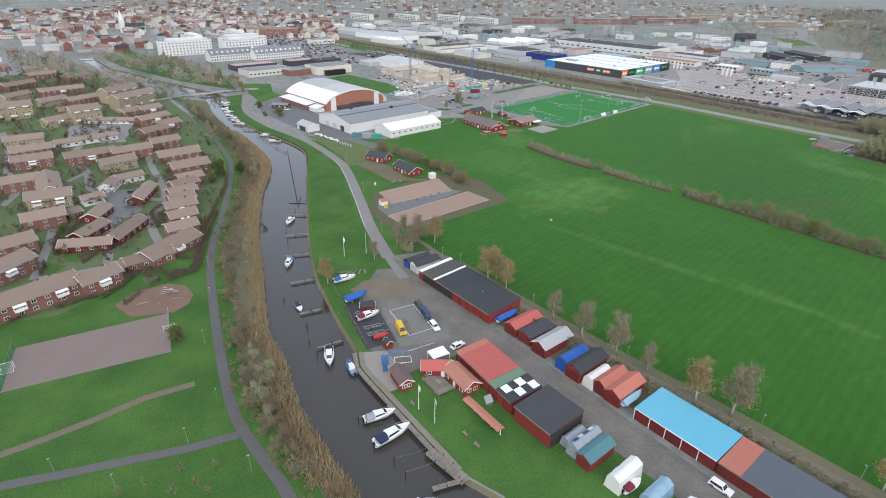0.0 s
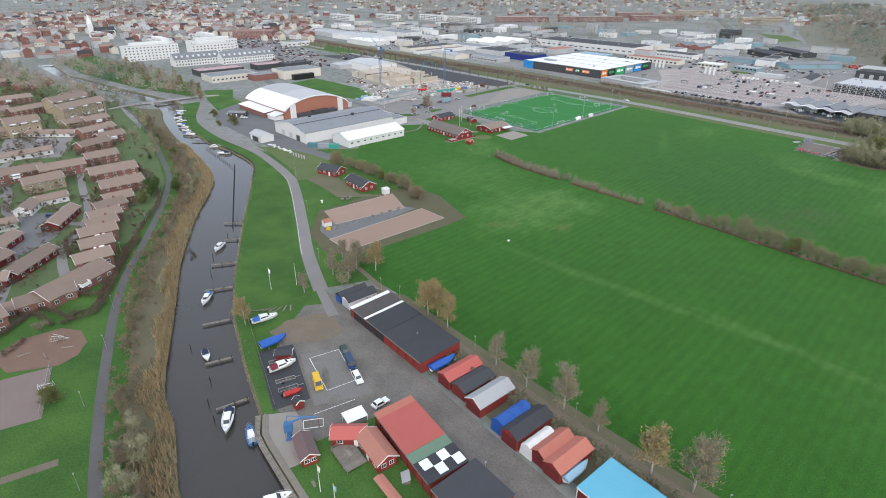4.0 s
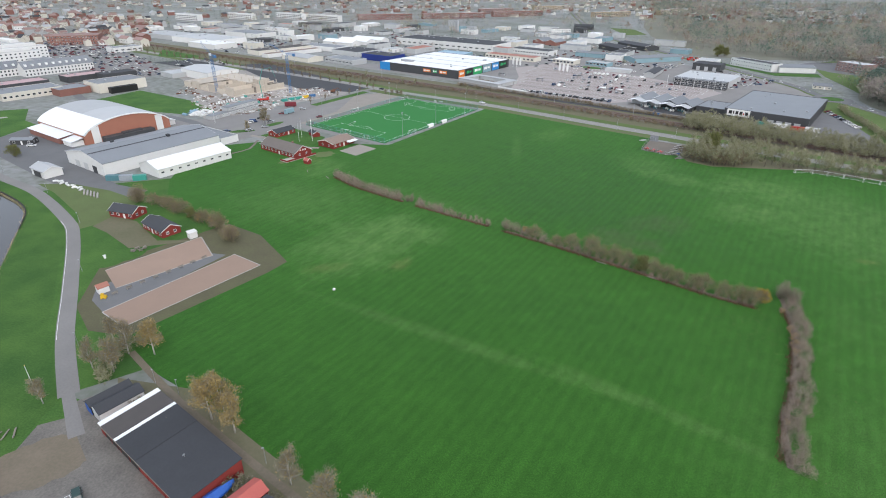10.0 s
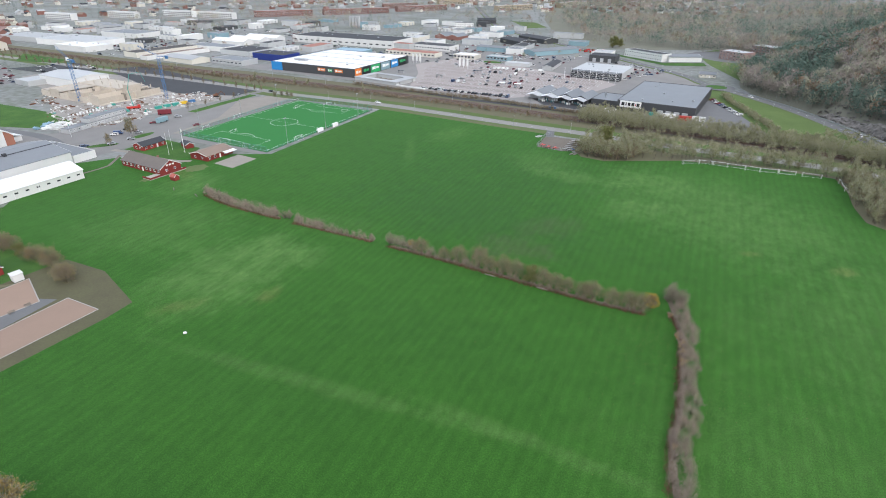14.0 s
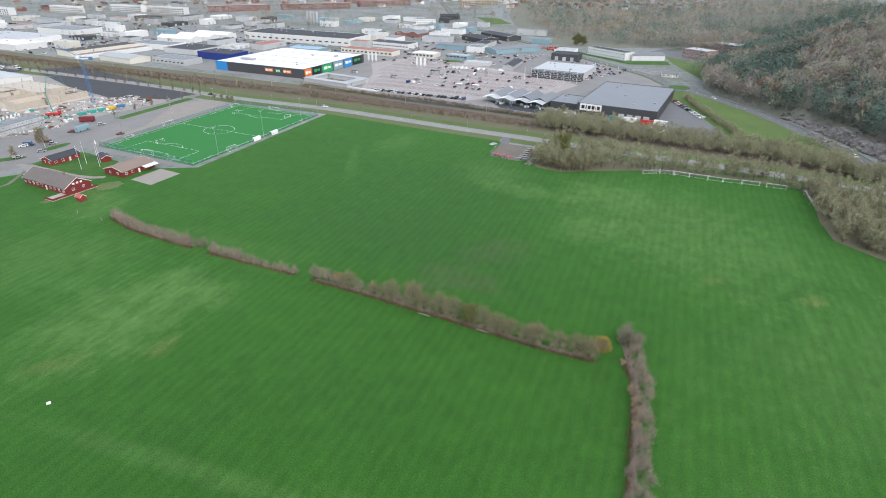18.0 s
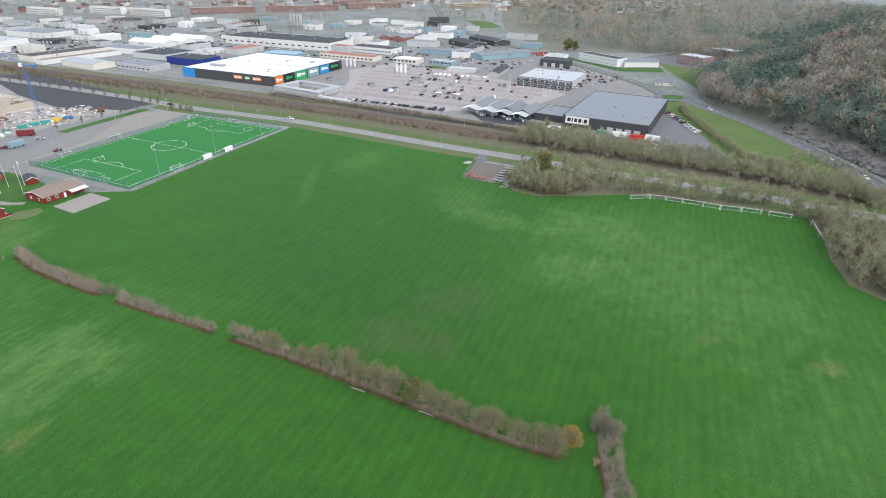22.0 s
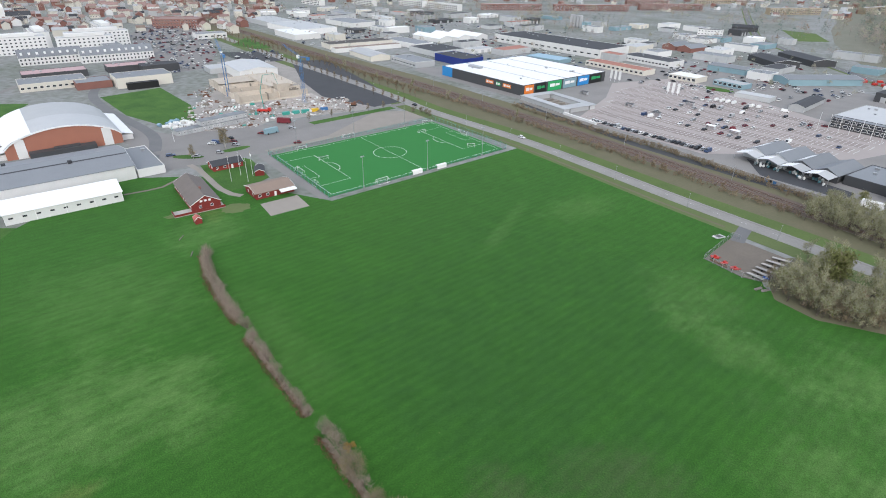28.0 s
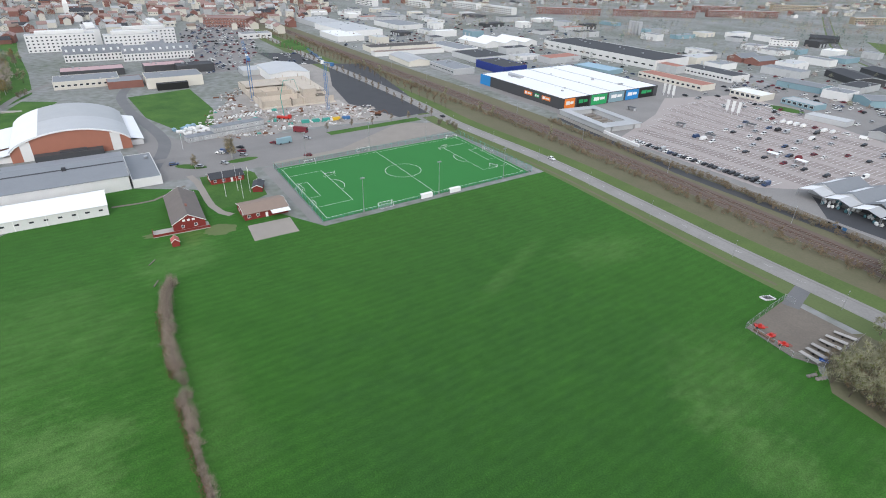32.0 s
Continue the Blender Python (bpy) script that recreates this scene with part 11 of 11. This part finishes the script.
tagged(new("highway_embankment", emb.mesh("highway_embankment", VERGE)), "", "", "", "structure")
for i, p in enumerate(offsets(highway, 5.6)):
    if i % 6 == 0 and 220 < p.y < 900:
        lamp_post(p.x, p.y, 180, 8.0, "highway lamps", "tall grey highway lamp")

# ---- far town ----
FARKIT = []
for l, w, e, r, wall, roof in ((11, 8, 3.2, 5.8, RENDER_W, HAZETILE), (14, 9, 5.6, 8.6, CREAM, HAZETILE), (12, 8, 3.2, 5.6, BRICK, BROWNROOF), (18, 10, 6.5, 9.6, RENDER_W, HAZETILE), (13, 8, 3.4, 6.0, REDWOOD, FELT), (24, 11, 8, 11, CREAM, HAZETILE), (12, 8, 5.2, 7.4, RENDER_W, FELT), (20, 11, 7.5, 10.2, BRICK, HAZETILE)):
    FARKIT.append((gable_shell(l, w, e, r).mesh("wall", wall), gable_roof(l, w, e, r, 0.4, 0.25).mesh("roof", roof), l, w, e, wall, roof))


def far_house(x, y, rot, k, group):
    wl, rf, l, w, e, wall, roof = FARKIT[k]
    colour = {"white_render": "white", "cream_cladding": "cream", "red_brick": "brick", "falu_red_boards": "red wooden"}[wall.name]
    t = thing("town_house", x, y, rot, f"{colour} town house with a {'dark' if roof is FELT else 'brown' if roof is BROWNROOF else 'red tiled'} roof", "house", group)
    part("wall", wl, None, t)
    part("roof", rf, None, t)
    window_row(t, l, -w / 2, e * 0.4, 3.2, 1.6, 1.4, "front_glazing")


rt = random.Random(99)
n_far = 0
for x, y in region_points([(-1000, 380), (-700, 330), (-690, 420), (-700, 560), (-560, 640), (-640, 760), (-760, 900), (-1200, 900), (-1300, 500)], 48, 51, 20):
    far_house(x, y, rt.choice((66, -24)) + rt.uniform(-8, 8), rt.choice((0, 1, 1, 3, 5, 5, 7, 2)), "old town roofs")
for x, y in region_points([(-1500, 900), (-400, 1250), (300, 1300), (500, 1900), (-1500, 2000)], 20, 52, 40):
    far_house(x, y, rt.uniform(0, 180), rt.choice((0, 2, 4, 6, 0, 6)), "far suburb")
for x, y in region_points([(260, 1350), (480, 1300), (800, 1500), (300, 1800)], 12, 53, 26):
    far_house(x, y, rt.uniform(0, 180), rt.choice((0, 6, 4, 6)), "hillside suburb")
for x, y in region_points([(-1100, 120), (-760, 200), (-760, 330), (-1100, 380)], 14, 54, 26):
    far_house(x, y, rt.choice((66, -24)), rt.choice((0, 1, 2, 5)), "west town")
def roofscape(name, label, poly, n, seed, gap, roofs, lo, hi, avoid=()):
    """Hundreds of small far houses as one piece of stuff."""
    rnd = random.Random(seed)
    mb = MB()
    # grey and cream walls instead of white, their duller colour standing in for haze
    mats = [RENDER_G, CREAM, BRICK] + roofs
    for x, y in region_points(poly, n, seed, gap):
        if any(math.hypot(x - a, y - b) < c for a, b, c in avoid):
            continue
        l, w, e = rnd.uniform(8, 17), rnd.uniform(7, 10), rnd.uniform(lo, hi)
        r, a = e + w * 0.32, radians(rnd.choice((66, -24)) + rnd.uniform(-12, 12))
        c, s = math.cos(a), math.sin(a)
        f = lambda p: (x + c * p[0] - s * p[1], y + s * p[0] + c * p[1], p[2])
        sh, rf = gable_shell(l, w, e, r), gable_roof(l, w, e, r, 0.4, 0.2)
        mb.add([f(p) for p in sh.v], sh.f[:5], rnd.randrange(3))
        mb.add([f(p) for p in rf.v], [rf.f[0], rf.f[6]], 3 + rnd.randrange(len(roofs)))
    return solid(name, mb, mats, label, "houses", "", None, "stuff")


roofscape("old_town_roofs", "dense red-tiled roofs of the old town", [(-1500, 420), (-1000, 380), (-700, 330), (-690, 420), (-700, 560), (-600, 660), (-660, 800), (-760, 960), (-1500, 1300)], 700, 61, 11, [HAZETILE, HAZETILE, BROWNROOF, FELT, PALEROOF], 4, 9)
roofscape("far_suburb_roofs", "scattered far suburban houses", [(-2200, 1100), (-700, 1080), (-380, 1300), (300, 1350), (700, 1900), (500, 2600), (-2200, 2700)], 800, 62, 16, [HAZETILE, FELT, BROWNROOF, PALEROOF], 3, 7)
roofscape("west_suburb_roofs", "distant houses west of the river", [(-1700, -60), (-700, 60), (-720, 250), (-1000, 380), (-1700, 500)], 330, 63, 14, [BROWNROOF, BROWNROOF, HAZETILE], 3, 6)
roofscape("hillside_roofs", "pale houses on the far hillside", [(260, 1350), (480, 1300), (800, 1500), (700, 1900), (300, 1800)], 160, 64, 15, [FELT, HAZETILE, PALEROOF], 3, 6)
# works and shops filling the quarter between
used = [(-196, 806, 85), (-141, 565, 75), (-77, 652, 36), (-56, 706, 32), (17, 700, 24), (60, 780, 45), (-224, 606, 28), (-310, 750, 45), (-366, 632, 50), (-314, 582, 30), (-258, 574, 30), (-272, 648, 35), (-325, 676, 38), (-516, 712, 60), (-478, 660, 40), (-600, 745, 55), (-500, 800, 45), (-14, 634, 22), (22, 626, 22), (40, 586, 20), (113, 570, 42), (86, 680, 36), (74, 577, 20), (135, 700, 22), (196, 690, 30), (222, 634, 30), (-214, 960, 30), (-40, 820, 30), (15, 1060, 30), (-150, 662, 28), (-25, 985, 22)]
BLOCKS = [(RENDER_W, GREYFELT, "white"), (RENDER_G, FELT, "grey"), (CREAM, PALEROOF, "cream"), (RENDER_G, GREYFELT, "grey"), (RENDER_W, PALEROOF, "white"), (DARKCLAD, FELT, "dark"), (TEALCLAD, GREYFELT, "pale teal"), (RENDER_G, ORANGEROOF, "grey"), (RENDER_W, WHITEROOF, "white")]
for x, y in region_points([(-760, 800), (-560, 690), (-420, 600), (-250, 560), (-60, 620), (130, 600), (180, 720), (120, 880), (20, 1020), (-300, 1060), (-700, 1000)], 140, 55, 24):
    l, w = rt.uniform(16, 46), rt.uniform(12, 22)
    if any(math.hypot(x - a, y - b) < c + l * 0.35 for a, b, c in used):
        continue
    used.append((x, y, l * 0.6))
    wall, roof, nm = rt.choice(BLOCKS)
    flat_hall("works_building", x, y, l, w, G + rt.choice((0, 90)) + rt.uniform(-3, 3), rt.uniform(4, 7.5), wall, roof, f"{nm} works building in the industrial quarter", "works", "industrial quarter", vents=rt.choice((0, 1, 2)), doors=rt.choice((0, 2, 3)), seed=n_far)
    n_far += 1
STATION = [(-665, 560), (-753, 669), (-613, 632), (-470, 525), (-405, 457), (-409, 417), (-520, 472)]
for x, y in region_points([(-780, 560), (-560, 460), (-430, 470), (-420, 560), (-600, 660), (-740, 700)], 14, 56, 40):
    if inside((x, y), STATION) or y > 540 and x > -540:
        continue
    l, w = rt.uniform(24, 44), rt.uniform(14, 20)
    wall, roof, nm = rt.choice(BLOCKS)
    flat_hall("works_building", x, y, l, w, 66 + rt.choice((0, 90)), rt.uniform(5, 9), wall, roof, f"{nm} building near the station", "works", "station quarter", vents=1, win=(1, 6.0, 3.6, 1.6))
flat("station_car_park", STATION, 0.07, PALEASPH)
flat("dark_lot", [(-466, 521), (-417, 559), (-371, 522), (-393, 491)], 0.085, DARKASPH)
flat("station_green", [(-492, 566), (-523, 618), (-442, 577), (-443, 557)], 0.1, LAWN)
flat_hall("station_building", -678, 648, 60, 36, 32, 11, BRICK, HAZETILE, "long brick station building with a reddish roof", "station", win=(3, 4.0, 2.0, 1.8))
wood_stuff("column_trees", "small dark column trees in the station car park", [(*p, 0.0) for p in along([(-472, 525), (-414, 497)], 5.0, 0.5) + along([(-521, 496), (-500, 512)], 5.0, 0.6) + along([(-538, 549), (-515, 547)], 6.0, 0.6) + along([(-600, 560), (-540, 500)], 8.0, 1.0)], 12, 50, 2.0, 0.5)
# far parked cars: more than could be counted
fleet = MB()
for poly, n in ((STATION, 330), ([(-466, 521), (-417, 559), (-371, 522), (-393, 491)], 20), ([(-300, 600), (-60, 640), (100, 620), (150, 700), (20, 900), (-260, 760)], 330), ([(60, 520), (90, 530), (150, 620), (190, 560), (130, 510)], 90), ([(-60, 590), (60, 545), (110, 640), (60, 700), (-40, 690)], 120), ([(-760, 830), (-430, 610), (-200, 700), (-200, 900), (-600, 980)], 350), ([(-500, 640), (-380, 600), (-300, 700), (-420, 760)], 120)):
    for x, y in region_points(poly, n, len(fleet.f) + 3, 3.2):
        if any(math.hypot(x - a, y - b) < c * 0.8 for a, b, c in used):
            continue
        a = radians(G + rt.choice((0, 90)))
        c, s = math.cos(a), math.sin(a)
        mi = rt.choice((0, 0, 1, 1, 2, 3, 4))
        for l, w, z0, z1, m in ((2.15, 0.88, 0.3, 0.85, mi), (1.15, 0.75, 0.85, 1.42, 5), (1.0, 0.7, 1.42, 1.46, mi)):
            q = [(x + c * i * l - s * j * w, y + s * i * l + c * j * w) for i, j in ((-1, -1), (1, -1), (1, 1), (-1, 1))]
            fleet.prism(q, 0.1 + z0, 0.1 + z1, m)
solid("far_parked_cars", fleet, [GELCOAT, SILVER, BLACKCAR, BLUEPAINT, MAROON, GLASS], "hundreds of small parked cars in the works quarter", "cars", "", None, "stuff")
ch = thing("church", -905, 560, 66, "white church with a pointed spire above the roofs", "church")
part("nave", gable_shell(30, 12, 9, 14), RENDER_W, ch)
part("nave_roof", gable_roof(30, 12, 9, 14, 0.3, 0.25), FELT, ch)
part("tower", MB().cbox(-18, 0, 0, 7, 7, 20), RENDER_W, ch)
part("spire", MB().add([(-21.5, -3.5, 20), (-14.5, -3.5, 20), (-14.5, 3.5, 20), (-21.5, 3.5, 20), (-18, 0, 34)], [(0, 1, 4), (1, 2, 4), (2, 3, 4), (3, 0, 4)]), WHITE, ch)
